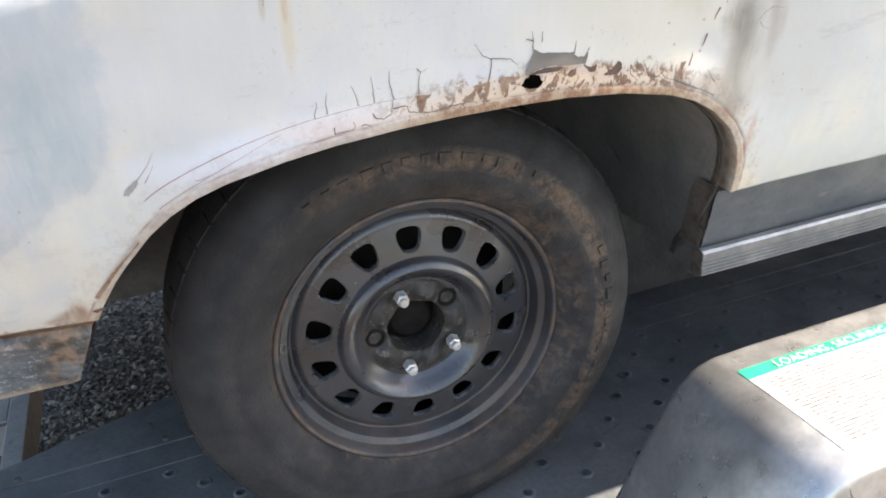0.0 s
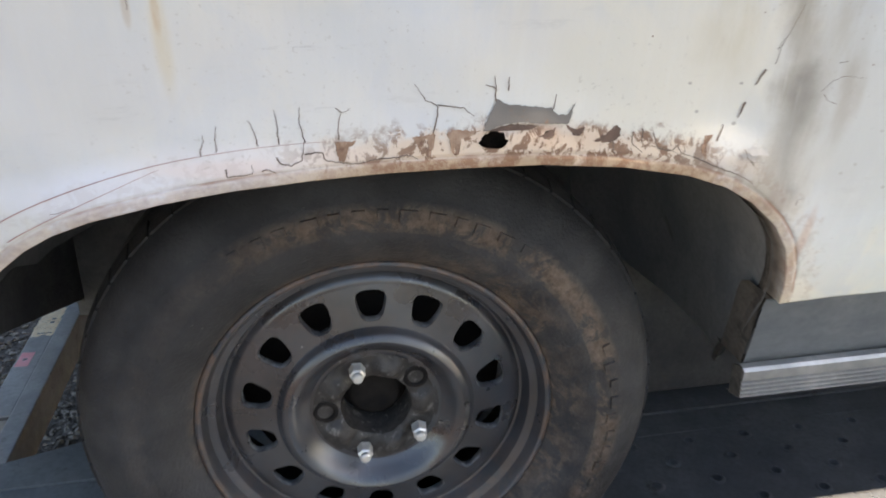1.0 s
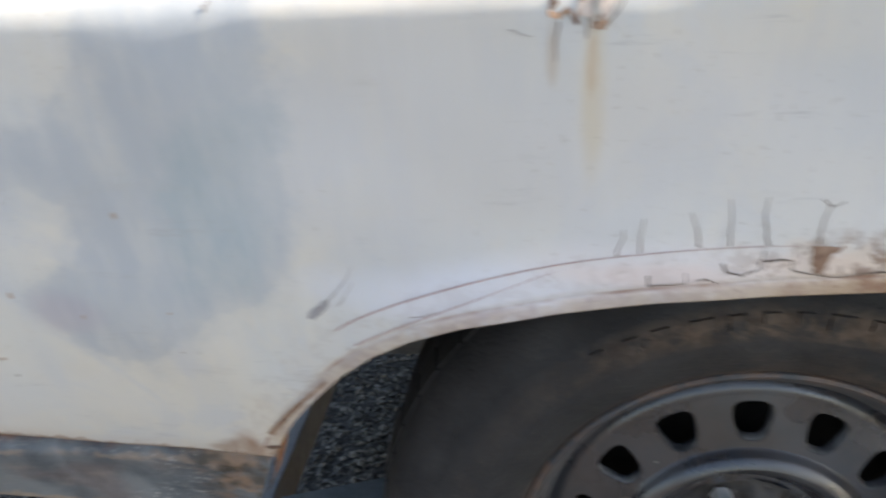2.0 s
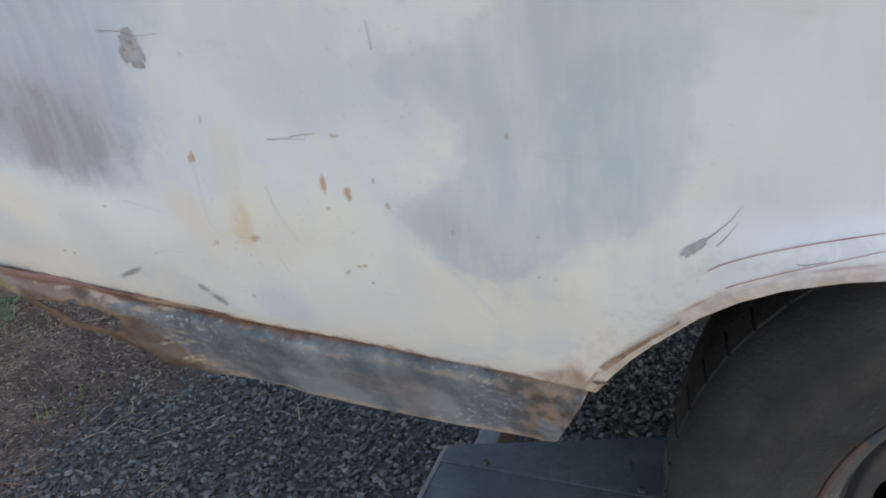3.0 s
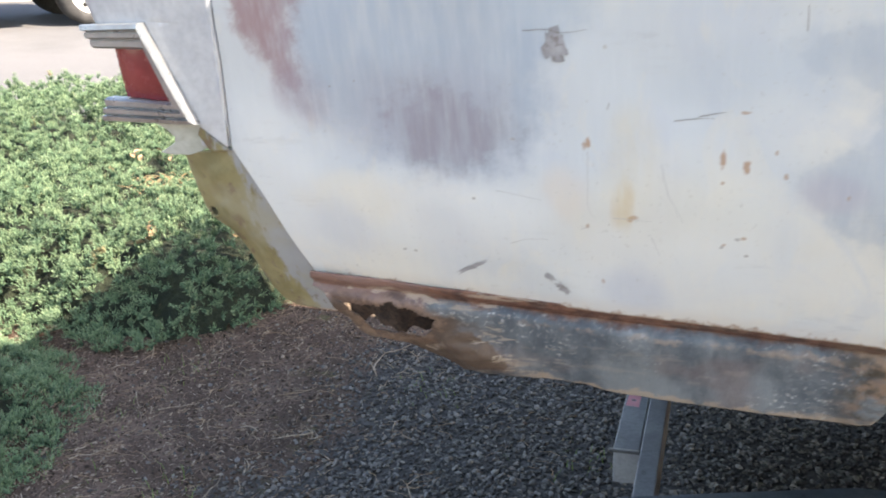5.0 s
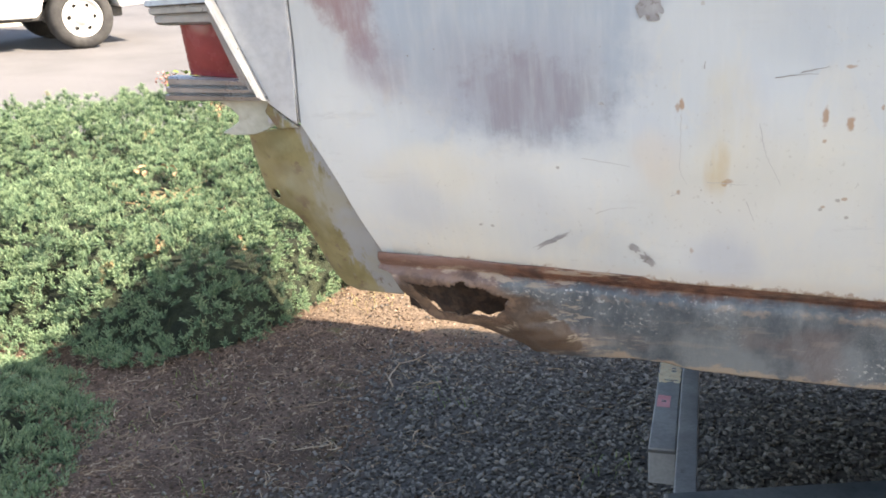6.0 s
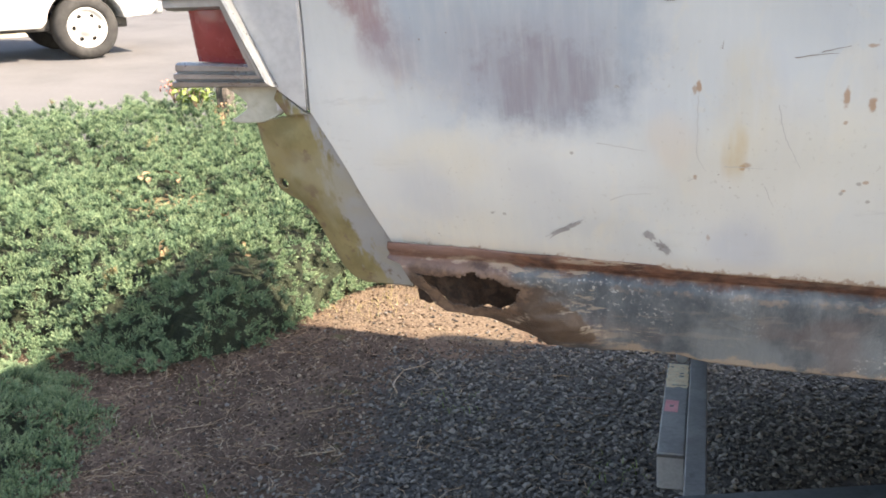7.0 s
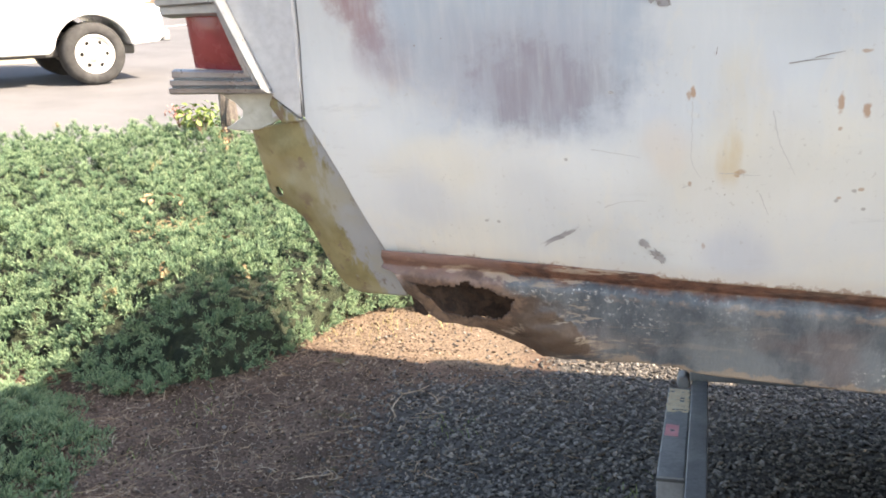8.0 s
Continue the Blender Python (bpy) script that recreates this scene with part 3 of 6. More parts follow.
def prism(outline, depth, bevel=0.0, along=(0, 1, 0)):
    """A plate from an outline of 3D points, thickened along a way."""
    bm = bmesh.new()
    face = bm.faces.new([bm.verts.new(p) for p in outline])
    made = bmesh.ops.extrude_face_region(bm, geom=[face])
    for g in made["geom"]:
        if isinstance(g, bmesh.types.BMVert):
            g.co += Vector(along) * depth
    bmesh.ops.recalc_face_normals(bm, faces=bm.faces[:])
    if bevel:
        bmesh.ops.bevel(bm, geom=bm.edges[:], offset=bevel, segments=2, profile=0.5, affect="EDGES")
    return bm


def grid(points):
    """Points and faces of a sheet given as a numpy array of rows of points."""
    r, c, _ = points.shape
    i = np.arange(r * c).reshape(r, c)
    faces = np.stack([i[:-1, :-1], i[:-1, 1:], i[1:, 1:], i[1:, :-1]], -1).reshape(-1, 4)
    return points.reshape(-1, 3), faces


def revolve(profile, centre, n=96, start=0.0):
    """A surface turned round the y axis through centre, from (radius, y) pairs."""
    a = np.linspace(0, 2 * np.pi, n, endpoint=False) + start
    pr = np.array(profile)
    pts = np.stack([centre[0] + pr[:, None, 0] * np.cos(a), centre[1] + pr[:, None, 1] + 0 * a, centre[2] + pr[:, None, 0] * np.sin(a)], -1)
    k = len(pr)
    i = np.arange(k * n).reshape(k, n)
    j = np.roll(i, -1, axis=1)
    faces = np.stack([i[:-1], j[:-1], j[1:], i[1:]], -1).reshape(-1, 4)
    return pts.reshape(-1, 3), faces


def tube(points, radius, sides=6, taper=1.0):
    """A round rod along points."""
    pts = [Vector(p) for p in points]
    verts, faces = [], []
    for k, p in enumerate(pts):
        d = (pts[min(k + 1, len(pts) - 1)] - pts[max(k - 1, 0)]).normalized()
        u = d.orthogonal().normalized()
        w = d.cross(u)
        r = radius * (1 + (taper - 1) * k / max(1, len(pts) - 1))
        for s in range(sides):
            a = 2 * math.pi * s / sides
            verts.append(p + (u * math.cos(a) + w * math.sin(a)) * r)
    for k in range(len(pts) - 1):
        for s in range(sides):
            t = (s + 1) % sides
            faces.append((k * sides + s, k * sides + t, (k + 1) * sides + t, (k + 1) * sides + s))
    faces += [tuple(range(sides))[::-1], tuple(range((len(pts) - 1) * sides, len(pts) * sides))]
    return verts, faces


def joined(pieces):
    """Several lists of points and faces as one."""
    verts, faces, n = [], [], 0
    for v, f in pieces:
        verts += [tuple(p) for p in v]
        faces += [tuple(i + n for i in q) for q in f]
        n += len(v)
    return verts, faces


def welded(verts, faces):
    """Joins points that lie at one place."""
    key, index = {}, []
    out = []
    for v in verts:
        k = tuple(round(float(c), 5) for c in v)
        if k not in key:
            key[k] = len(out)
            out.append(v)
        index.append(key[k])
    return out, [tuple(index[i] for i in q) for q in faces]


def smoothstep(a, b, x):
    t = np.clip((np.asarray(x, float) - a) / (b - a), 0, 1)
    return t * t * (3 - 2 * t)


def wave(x, y, seed=0):
    """A cheap smooth unevenness from sines, between about -1 and 1."""
    r = np.random.RandomState(seed)
    out = 0
    for k in range(6):
        a, b, c = r.uniform(-1, 1), r.uniform(-1, 1), r.uniform(0, 6.3)
        out = out + np.sin((a * x + b * y) * (1.5 + 1.2 * k) + c) / (1 + 0.5 * k)
    return out / 2.2


# ---- ground ----
def lot_plane(x, y):
    return -0.27 - 0.088 * x + 0.113 * y


def height(x, y):
    """The lie of the land: level under the trailer, rising beyond the bed to the car park."""
    p = lot_plane(np.clip(x, -40, 1.5), np.clip(y, -5, 45)) - 0.05
    soft = 0.05 * np.logaddexp(0, p / 0.05)
    return soft + 0.012 * wave(x * 2.2, y * 2.2, 3) * smoothstep(2.5, 0.5, np.hypot(x, y) / 8)


def lot_mask(x, y):
    """How far a place belongs to the asphalt: beyond the back of the juniper bed."""
    d = (-0.62 * (x + 4.45) + 0.78 * (y - 4.35))
    return smoothstep(-0.05, 0.05, d + 0.06 * wave(x * 3, y * 3, 5))


def gravel_share(x, y):
    """How far the soil is covered with gravel; it thins out towards the bed."""
    border = -1.80 + 0.36 * np.maximum(np.asarray(y) - 1.15, 0)
    return smoothstep(-0.16, 0.40, x - border + 0.20 * wave(np.asarray(x) * 4, np.asarray(y) * 4, 8))


def axis_steps(lo, a, b, hi, step):
    mid = np.arange(a, b, step)
    g = 1.35 ** np.arange(1, 60) * step
    left = a - np.cumsum(g)
    right = mid[-1] + np.cumsum(g)
    return np.concatenate([[lo], left[left > lo][::-1], mid, right[right < hi], [hi]])


xs, ys = axis_steps(-400, -6.5, 2.5, 400, 0.04), axis_steps(-400, -1.0, 6.5, 400, 0.04)
gx, gy = np.meshgrid(xs, ys)
gz = height(gx, gy)
ground = part("ground", grid(np.stack([gx, gy, gz], -1)), M_GROUND, smooth=True)
tagged(ground, "brown soil and dark gravel, rising to a grey asphalt car park", "ground", kind="structure")
gravel = gravel_share(gx, gy)
attribute(ground, "gravel", gravel.ravel())
attribute(ground, "lot", lot_mask(gx, gy).ravel())
# area of the sun patch behind the tail, where the soil is painted paler
attribute(ground, "dry", (smoothstep(1.95, 2.15, gy) * smoothstep(4.2, 3.2, gy) * smoothstep(-1.15, -1.45, gx) * smoothstep(-2.7, -2.4, gx)).ravel())

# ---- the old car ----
# scaly rust kept near black, with the shade inside the holes in its colour
M_INNER = worn("rust_and_cavity_dark", (0.038, 0.025, 0.020), (0.080, 0.050, 0.037), 30, 0.95, c=(0.025, 0.018, 0.015), spots=(0.45, 0.6), strength=0.9, distance=0.004)
WX, WY, WZ = 0.0, 0.0, 0.71
car = thing("old_car", (0.6, 0.85, 0.385), "old white car with sanded, peeling, rusting paint on a trailer", "car")
ARCH = np.array([(-0.372, 0.889), (-0.361, 0.911), (-0.345, 0.937), (-0.331, 0.955), (-0.303, 0.985), (-0.280, 1.003), (-0.256, 1.016), (-0.224, 1.027), (-0.168, 1.039), (-0.112, 1.047),
                 (-0.054, 1.052), (0.006, 1.055), (0.068, 1.056), (0.133, 1.055), (0.202, 1.048), (0.262, 1.036), (0.300, 1.022), (0.330, 1.004), (0.363, 0.975), (0.385, 0.945), (0.397, 0.920), (0.406, 0.895), (0.414, 0.866)])
TAIL = np.array([(-1.013, 1.062), (-0.998, 1.033), (-0.984, 1.003), (-0.968, 0.960), (-0.955, 0.926)])


def side(x, z):
    """The y of the car's flank."""
    xc, w = np.clip(x, -1.2, 0.6), np.asarray(z, float) - 1.05
    y = -0.137 - 0.0266 * xc + 0.0219 * xc * xc - 0.1906 * w + np.where(w < 0, 1.178 * w * w, 0)
    over = np.maximum(np.asarray(z, float) - 1.214, 0)
    return y + 9.0 * over ** 1.7


def resample(poly, step):
    seg = np.hypot(*np.diff(poly, axis=0).T)
    s = np.concatenate([[0], np.cumsum(seg)])
    t = np.linspace(0, s[-1], max(2, int(s[-1] / step)))
    return np.stack([np.interp(t, s, poly[:, 0]), np.interp(t, s, poly[:, 1])], -1)


def distance_to(poly, x, z):
    best = np.full(np.shape(x), 9.0)
    for (ax, az), (bx, bz) in zip(poly[:-1], poly[1:]):
        dx, dz = bx - ax, bz - az
        t = np.clip(((x - ax) * dx + (z - az) * dz) / (dx * dx + dz * dz), 0, 1)
        best = np.minimum(best, np.hypot(x - ax - t * dx, z - az - t * dz))
    return best


def inside_of(poly, x, z):
    """Which places lie inside a closed outline."""
    odd = np.zeros(np.shape(x), bool)
    for (ax, az), (bx, bz) in zip(poly[:-1], poly[1:]):
        cross = (az > z) != (bz > z)
        odd ^= cross & (x < (bx - ax) * (z - az) / (bz - az if bz != az else 1e-9) + ax)
    return odd


ARCHFINE = resample(ARCH, 0.003)
bottom = np.concatenate([resample(TAIL, 0.008), resample(np.array([(-0.955, 0.926), (-0.40, 0.890), (-0.372, 0.889)]), 0.012)[1:-1],
                         ARCHFINE, resample(np.array([(0.414, 0.866), (2.3, 0.868)]), 0.03)[1:]])
TOP = 1.262
rows = np.concatenate([np.linspace(0, 0.3, 56), np.linspace(0.3, 1, 26)[1:]])
px = np.repeat(bottom[None, :, 0], len(rows), 0)
pz = bottom[None, :, 1] + rows[:, None] * (TOP - bottom[None, :, 1])


def flank(x, z):
    """The flank with its flared wheel lip and slight dents: y, and the distance from the wheel opening."""
    far = distance_to(ARCHFINE[::6], x, z)
    y = side(x, z) - 0.005 * smoothstep(0.07, 0.0, far) + 0.0012 * np.exp(-((far - 0.0100) / 0.0020) ** 2)
    return y + 0.0022 * wave(x * 9, z * 14, 12), far


px = px + 0.095 * np.clip(pz - 1.062, 0, 0.2) * smoothstep(-0.93, -1.013, px)
py, dist = flank(px, pz)
# the lower lips fold inwards
fold = np.array([(0.004, 0.004), (0.018, 0.005), (0.034, 0.004)])
lx, lz = px[0], pz[0]
lips = [np.stack([lx, py[0] + d, lz + up * 0.3], -1) for d, up in fold]
sheet = np.concatenate([np.array(lips[::-1]), np.stack([px, py, pz], -1)])
pv, pf = grid(sheet)


def torn_out(verts, faces, holes):
    """Cuts holes with ragged but clean rims: (x, z, half width, half height, raggedness); points near a rim are drawn onto it."""
    v = verts.copy()
    gone = np.zeros(len(faces), bool)
    for hx, hz, rx, rz, rag in holes:
        dx, dz = (v[:, 0] - hx) / rx, (v[:, 2] - hz) / rz
        d, a = np.hypot(dx, dz), np.arctan2(dz, dx)
        rim = 1 + rag * (0.6 * np.sin(3 * a + 40 * hx) + 0.4 * np.sin(7 * a + 90 * hz) + 0.35 * np.sin(13 * a + 9))
        inside = d < rim
        cut = inside[faces].all(1)
        gone |= cut
        border = np.zeros(len(v), bool)
        border[np.unique(faces[cut])] = True
        keep = np.zeros(len(v), bool)
        keep[np.unique(faces[~cut])] = True
        pull = border & keep & (d > 1e-6)
        k = rim[pull] / d[pull]
        v[pull, 0], v[pull, 2] = hx + dx[pull] * k * rx, hz + dz[pull] * k * rz
    return v, faces[~gone]


pv, pf = torn_out(pv, pf, ((0.0915, 1.0785, 0.0110, 0.0074, 0.16), (0.1365, 1.0815, 0.0042, 0.0034, 0.2)))
panel = part("quarter_panel", (pv, pf), M_PANEL, car, "off-white flank, sanded to blue-grey, rust along the arch", smooth=True)
# a dark plate close behind the hole stands in for its shadowed depth
part("cavity_shade", box((0.06, -0.118, 1.062), (0.17, -0.112, 1.10), 0.001), M_INNER, car, "dark plate as the shade behind the rust hole")
edge = np.concatenate([np.zeros((3, len(lx))), dist])
attribute(panel, "edge", edge.ravel())
foot = np.where((sheet[..., 0] < -0.365) & (sheet[..., 0] > -0.953), np.concatenate([np.zeros((3, len(lx))), pz - pz[0]]), 1.0)
attribute(panel, "foot", foot.ravel())
folded = np.zeros(sheet.shape[:2])
folded[:2] = 1.0
attribute(panel, "fold", folded.ravel())
ZONES = {
    "sanded": [(-0.314, 1.235), (-0.316, 1.132), (-0.318, 1.090), (-0.327, 1.060), (-0.356, 1.040), (-0.388, 1.025), (-0.404, 1.010), (-0.434, 0.990), (-0.456, 0.996), (-0.478, 1.009), (-0.500, 1.030), (-0.503, 1.045), (-0.490, 1.058), (-0.458, 1.072), (-0.450, 1.090), (-0.452, 1.113), (-0.474, 1.120), (-0.500, 1.128), (-0.508, 1.143), (-0.480, 1.158), (-0.453, 1.158), (-0.420, 1.193), (-0.400, 1.235)],
    "sanded_core": [(-0.316, 1.171), (-0.319, 1.132), (-0.330, 1.100), (-0.352, 1.055), (-0.388, 1.046), (-0.395, 1.089), (-0.380, 1.127), (-0.374, 1.166)],
    "rear_sanded": [(-0.912, 1.235), (-0.925, 1.193), (-0.932, 1.125), (-0.892, 1.094), (-0.856, 1.060), (-0.815, 1.042), (-0.762, 1.038), (-0.729, 1.052), (-0.704, 1.078), (-0.697, 1.142), (-0.684, 1.170), (-0.660, 1.200), (-0.645, 1.235)],
    "maroon_edge": [(-0.969, 1.240), (-0.984, 1.176), (-0.967, 1.148), (-0.948, 1.128), (-0.934, 1.122), (-0.920, 1.132), (-0.930, 1.158), (-0.923, 1.193), (-0.909, 1.240)],
    "maroon_low": [(-0.843, 1.106), (-0.840, 1.076), (-0.811, 1.049), (-0.768, 1.057), (-0.728, 1.070), (-0.750, 1.096), (-0.785, 1.111)],
    "grime": [(0.311, 1.205), (0.337, 1.205), (0.353, 1.153), (0.369, 1.105), (0.378, 1.070), (0.369, 1.050), (0.365, 1.034), (0.375, 0.992), (0.375, 0.983), (0.355, 1.003), (0.340, 1.024), (0.330, 1.052), (0.331, 1.080), (0.322, 1.113), (0.331, 1.131)],
    "grime_core": [(0.341, 1.124), (0.358, 1.130), (0.367, 1.103), (0.364, 1.078), (0.356, 1.061), (0.361, 1.034), (0.370, 1.005), (0.360, 1.011), (0.346, 1.040), (0.341, 1.082), (0.338, 1.112)],
}
for zone_name, outline in ZONES.items():
    poly = np.array(outline + outline[:1])
    zx, zz = sheet[..., 0], sheet[..., 2]
    attribute(panel, zone_name, (distance_to(poly, zx, zz) * np.where(inside_of(poly, zx, zz), 1, -1)).ravel())
rust_along = 0.10 + 0.9 * smoothstep(-0.10, 0.05, sheet[..., 0]) * smoothstep(0.36, 0.22, sheet[..., 0]) + 0.10 * smoothstep(0.3, 0.38, sheet[..., 0])
attribute(panel, "rusty", np.clip(rust_along, 0, 1).ravel())

# the lower strip behind the wheel
SK_TOP = np.array([(-0.957, 0.930), (-0.40, 0.894), (-0.374, 0.892)])
sk_x = np.linspace(0, 1, 360)
sk_v = np.linspace(0, 1, 60)
tops = np.stack([-0.957 + sk_x * 0.583, np.interp(-0.957 + sk_x * 0.583, SK_TOP[:, 0], SK_TOP[:, 1])], -1)
low_x = -0.965 + sk_x * (-0.413 + 0.965)
LOW = np.array([(-0.965, 0.908), (-0.949, 0.902), (-0.942, 0.886), (-0.929, 0.875), (-0.922, 0.859), (-0.911, 0.851), (-0.888, 0.843), (-0.864, 0.840), (-0.846, 0.835), (-0.829, 0.829), (-0.817, 0.822), (-0.808, 0.812), (-0.790, 0.811), (-0.757, 0.814), (-0.702, 0.811), (-0.680, 0.811), (-0.648, 0.803), (-0.576, 0.799), (-0.494, 0.795), (-0.425, 0.793), (-0.413, 0.797)])
low_z = np.interp(low_x, LOW[:, 0], LOW[:, 1])
low_z = low_z + 0.0022 * wave(low_x * 55, low_x * 0, 4) * smoothstep(-0.55, -0.75, low_x)
sx = tops[None, :, 0] * (1 - sk_v[:, None]) + low_x[None] * sk_v[:, None]
sz = tops[None, :, 1] * (1 - sk_v[:, None]) + low_z[None] * sk_v[:, None]
drop = np.clip(tops[None, :, 1] - sz, 0, 0.2)
sy = -0.057 + np.clip(drop / 0.112, 0, 1.2) ** 1.2 * 0.056
sy = sy + 0.010 * np.exp(-((drop / 0.10 - 0.16) / 0.07) ** 2) + 0.003 * wave(sx * 12, sz * 20, 21)
lump = np.exp(-((sx + 0.795 + 0.5 * (sz - 0.85)) / 0.030) ** 2 - ((sz - 0.843) / 0.026) ** 2)
sy = sy - lump * (0.012 + 0.006 * wave(sx * 60, sz * 60, 3)) + 0.003 * wave(sx * 45, sz * 60, 8) * smoothstep(-0.72, -0.85, sx)
sv, sf = grid(np.stack([sx, sy, sz], -1))


def rot_hole(outline, rag, seed):
    """The faces of the lower strip whose middle lies inside a ragged outline rusted away."""
    poly = np.array(list(outline) + [outline[0]])
    m = sv[sf].mean(1)
    x, z = m[:, 0] + rag * wave(m[:, 0] * 190, m[:, 2] * 190, seed), m[:, 2] + rag * wave(m[:, 0] * 210, m[:, 2] * 210, seed + 1)
    return inside_of(poly, x, z)


HOLE = [(-0.933, 0.896), (-0.912, 0.893), (-0.894, 0.893), (-0.872, 0.897), (-0.855, 0.891), (-0.839, 0.884), (-0.827, 0.879), (-0.833, 0.866), (-0.848, 0.855), (-0.861, 0.858), (-0.880, 0.853), (-0.899, 0.857), (-0.912, 0.867), (-0.922, 0.882)]
sf = sf[~(rot_hole(HOLE, 0.0022, 61))]
skirt = part("lower_strip", (sv, sf), M_SKIRT, car, "blue-grey lower strip with rust holes and tan scrapes", smooth=True)
attribute(skirt, "edge", (sz - low_z[None]).ravel())
attribute(skirt, "lump", np.clip(lump, 0, 1).ravel())
attribute(skirt, "top", drop.ravel())
attribute(skirt, "tail", smoothstep(-0.68, -0.86, sx).ravel())
hole_rim = np.array(HOLE + HOLE[:1])
rim_far = distance_to(hole_rim, sx, sz) * np.where(inside_of(hole_rim, sx, sz), -1, 1)
attribute(skirt, "rot", rim_far.ravel())
attribute(skirt, "head", smoothstep(-0.465, -0.425, sx + 0.1 * (sz - 0.85)).ravel())
skirt.modifiers.new("thickness", "SOLIDIFY").thickness = 0.0016
# its upright end in the arch
fl = np.array([[(-0.413 + 0.039 * v ** 0.8, y0, 0.797 + 0.09 * v) for y0 in (0.004 - 0.056 * v, 0.012 - 0.056 * v, 0.034 - 0.05 * v)] for v in np.linspace(0, 1, 8)])
flange = part("strip_flange", grid(fl), M_RUSTY, car, "rusty folded flange", smooth=True)
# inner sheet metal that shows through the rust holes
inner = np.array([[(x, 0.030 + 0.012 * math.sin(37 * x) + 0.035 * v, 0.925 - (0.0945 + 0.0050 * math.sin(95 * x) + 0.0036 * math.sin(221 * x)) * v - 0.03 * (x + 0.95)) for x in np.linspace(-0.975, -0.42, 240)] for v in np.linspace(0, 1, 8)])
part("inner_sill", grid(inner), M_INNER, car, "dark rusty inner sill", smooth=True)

# the rocker in front of the wheel, with its bright moulding
rk = np.array([(-0.064, 0.866), (-0.046, 0.858), (-0.036, 0.845), (-0.020, 0.80), (-0.006, 0.765), (0.000, 0.752), (0.03, 0.745)])
rx = np.linspace(0.0, 1.0, 40)
front_edge = np.array([0.416, 0.418, 0.421, 0.425, 0.428, 0.430, 0.44])
part("rocker_panel", grid(np.array([[(e + x * (2.3 - e), y, z) for x in rx] for (y, z), e in zip(rk, front_edge)])), M_ROCKER, car, "dull blue-grey rocker panel", smooth=True)
part("rocker_flange", grid(np.array([[(e - 0.002, y + d, z) for d in (0.002, 0.02, 0.05)] for (y, z), e in zip(rk, front_edge)])), M_GRIME, car, "grimy rusted end of the rocker", smooth=True)
ribs = [(-0.002, 0.753), (-0.012, 0.752), (-0.015, 0.748), (-0.013, 0.735)]
for k in range(4):
    z = 0.733 - 0.0056 * k
    ribs += [(-0.009, z), (-0.013, z - 0.0014), (-0.013, z - 0.0032), (-0.009, z - 0.0046)]
ribs += [(-0.004, 0.709), (0.02, 0.706)]
part("rocker_moulding", grid(np.array([[(x, y, z) for x in np.linspace(0.424, 2.3, 30)] for y, z in ribs])), M_TRIM, car, "silver ribbed aluminium moulding")
part("moulding_end", prism([(0.424, -0.009, 0.752), (0.424, -0.011, 0.712), (0.424, 0.012, 0.706), (0.424, 0.012, 0.745)], 0.003, along=(1, 0, 0)), M_GRIME, car)

# wheelhouse: an arch-shaped tunnel, a back wall, and the inner folds of the front
wl = np.concatenate([[(-0.413, 0.80), (-0.402, 0.83), (-0.390, 0.86)], ARCHFINE[8:-1:4], [(0.417, 0.85), (0.420, 0.82), (0.424, 0.79), (0.428, 0.76), (0.432, 0.735), (0.436, 0.712)]])
deep = np.array([0.0, 0.03, 0.12, 0.25, 0.40, 0.52])
swell = np.array([0.0, 0.012, 0.03, 0.03, 0.01, -0.04])
hub = np.array([0.0, 0.80])
out = (wl - hub) / np.linalg.norm(wl - hub, axis=1)[:, None]
tun = np.array([[(*(wl[i] + out[i] * s), d) for i in range(len(wl))] for d, s in zip(deep, swell)])
tun = np.stack([tun[..., 0], tun[..., 2] + side(wl[:, 0], wl[:, 1])[None] * np.linspace(1, 0, 6)[:, None] ** 2 + 0.02, tun[..., 1]], -1)
lipw = np.concatenate([ARCHFINE[ARCHFINE[:, 0] > 0.22][::4], wl[-6:]])
turn_in = np.linspace(0, 1, 7)
ly = side(lipw[:, 0], np.maximum(lipw[:, 1], 0.72))
grow = smoothstep(0.22, 0.40, lipw[:, 0]) * 0.030 + 0.010
lip_out = (lipw - hub) / np.linalg.norm(lipw - hub, axis=1)[:, None]
ret = np.array([[(lipw[i, 0] + 0.050 * u * u * lip_out[i, 0], ly[i] + 0.026 + grow[i] * (1.5 * u - 0.5 * u * u), lipw[i, 1] + 0.050 * u * u * lip_out[i, 1]) for i in range(len(lipw))] for u in turn_in])
part("arch_return", grid(ret), M_GRIME, car, "grimy folded edge of the wheel arch", smooth=True)
part("wheelhouse", grid(tun), M_TUNNEL, car, "dusty undercoated wheelhouse", smooth=True)
part("wheelhouse_wall", prism([(-0.42, 0.52, 0.66), (0.52, 0.52, 0.60), (0.52, 0.52, 1.12), (-0.42, 0.52, 1.12)], 0.02), M_WELL, car)
# sloped low out of view, to block light from the ground below
part("boot_floor", prism([(-0.80, 0.085, 0.818), (-0.80, 1.12, 0.462), (-0.80, 1.60, 0.462), (-0.80, 1.60, 0.80), (-0.80, 0.085, 0.838)], 0.37, 0.003, (1, 0, 0)), M_WELL, car)
part("floor_pan", box((-0.44, 0.545, 0.63), (0.50, 1.60, 0.66), 0.004), M_WELL, car)
part("front_floor", box((0.52, 0.10, 0.72), (2.3, 1.60, 0.745), 0.004), M_WELL, car)
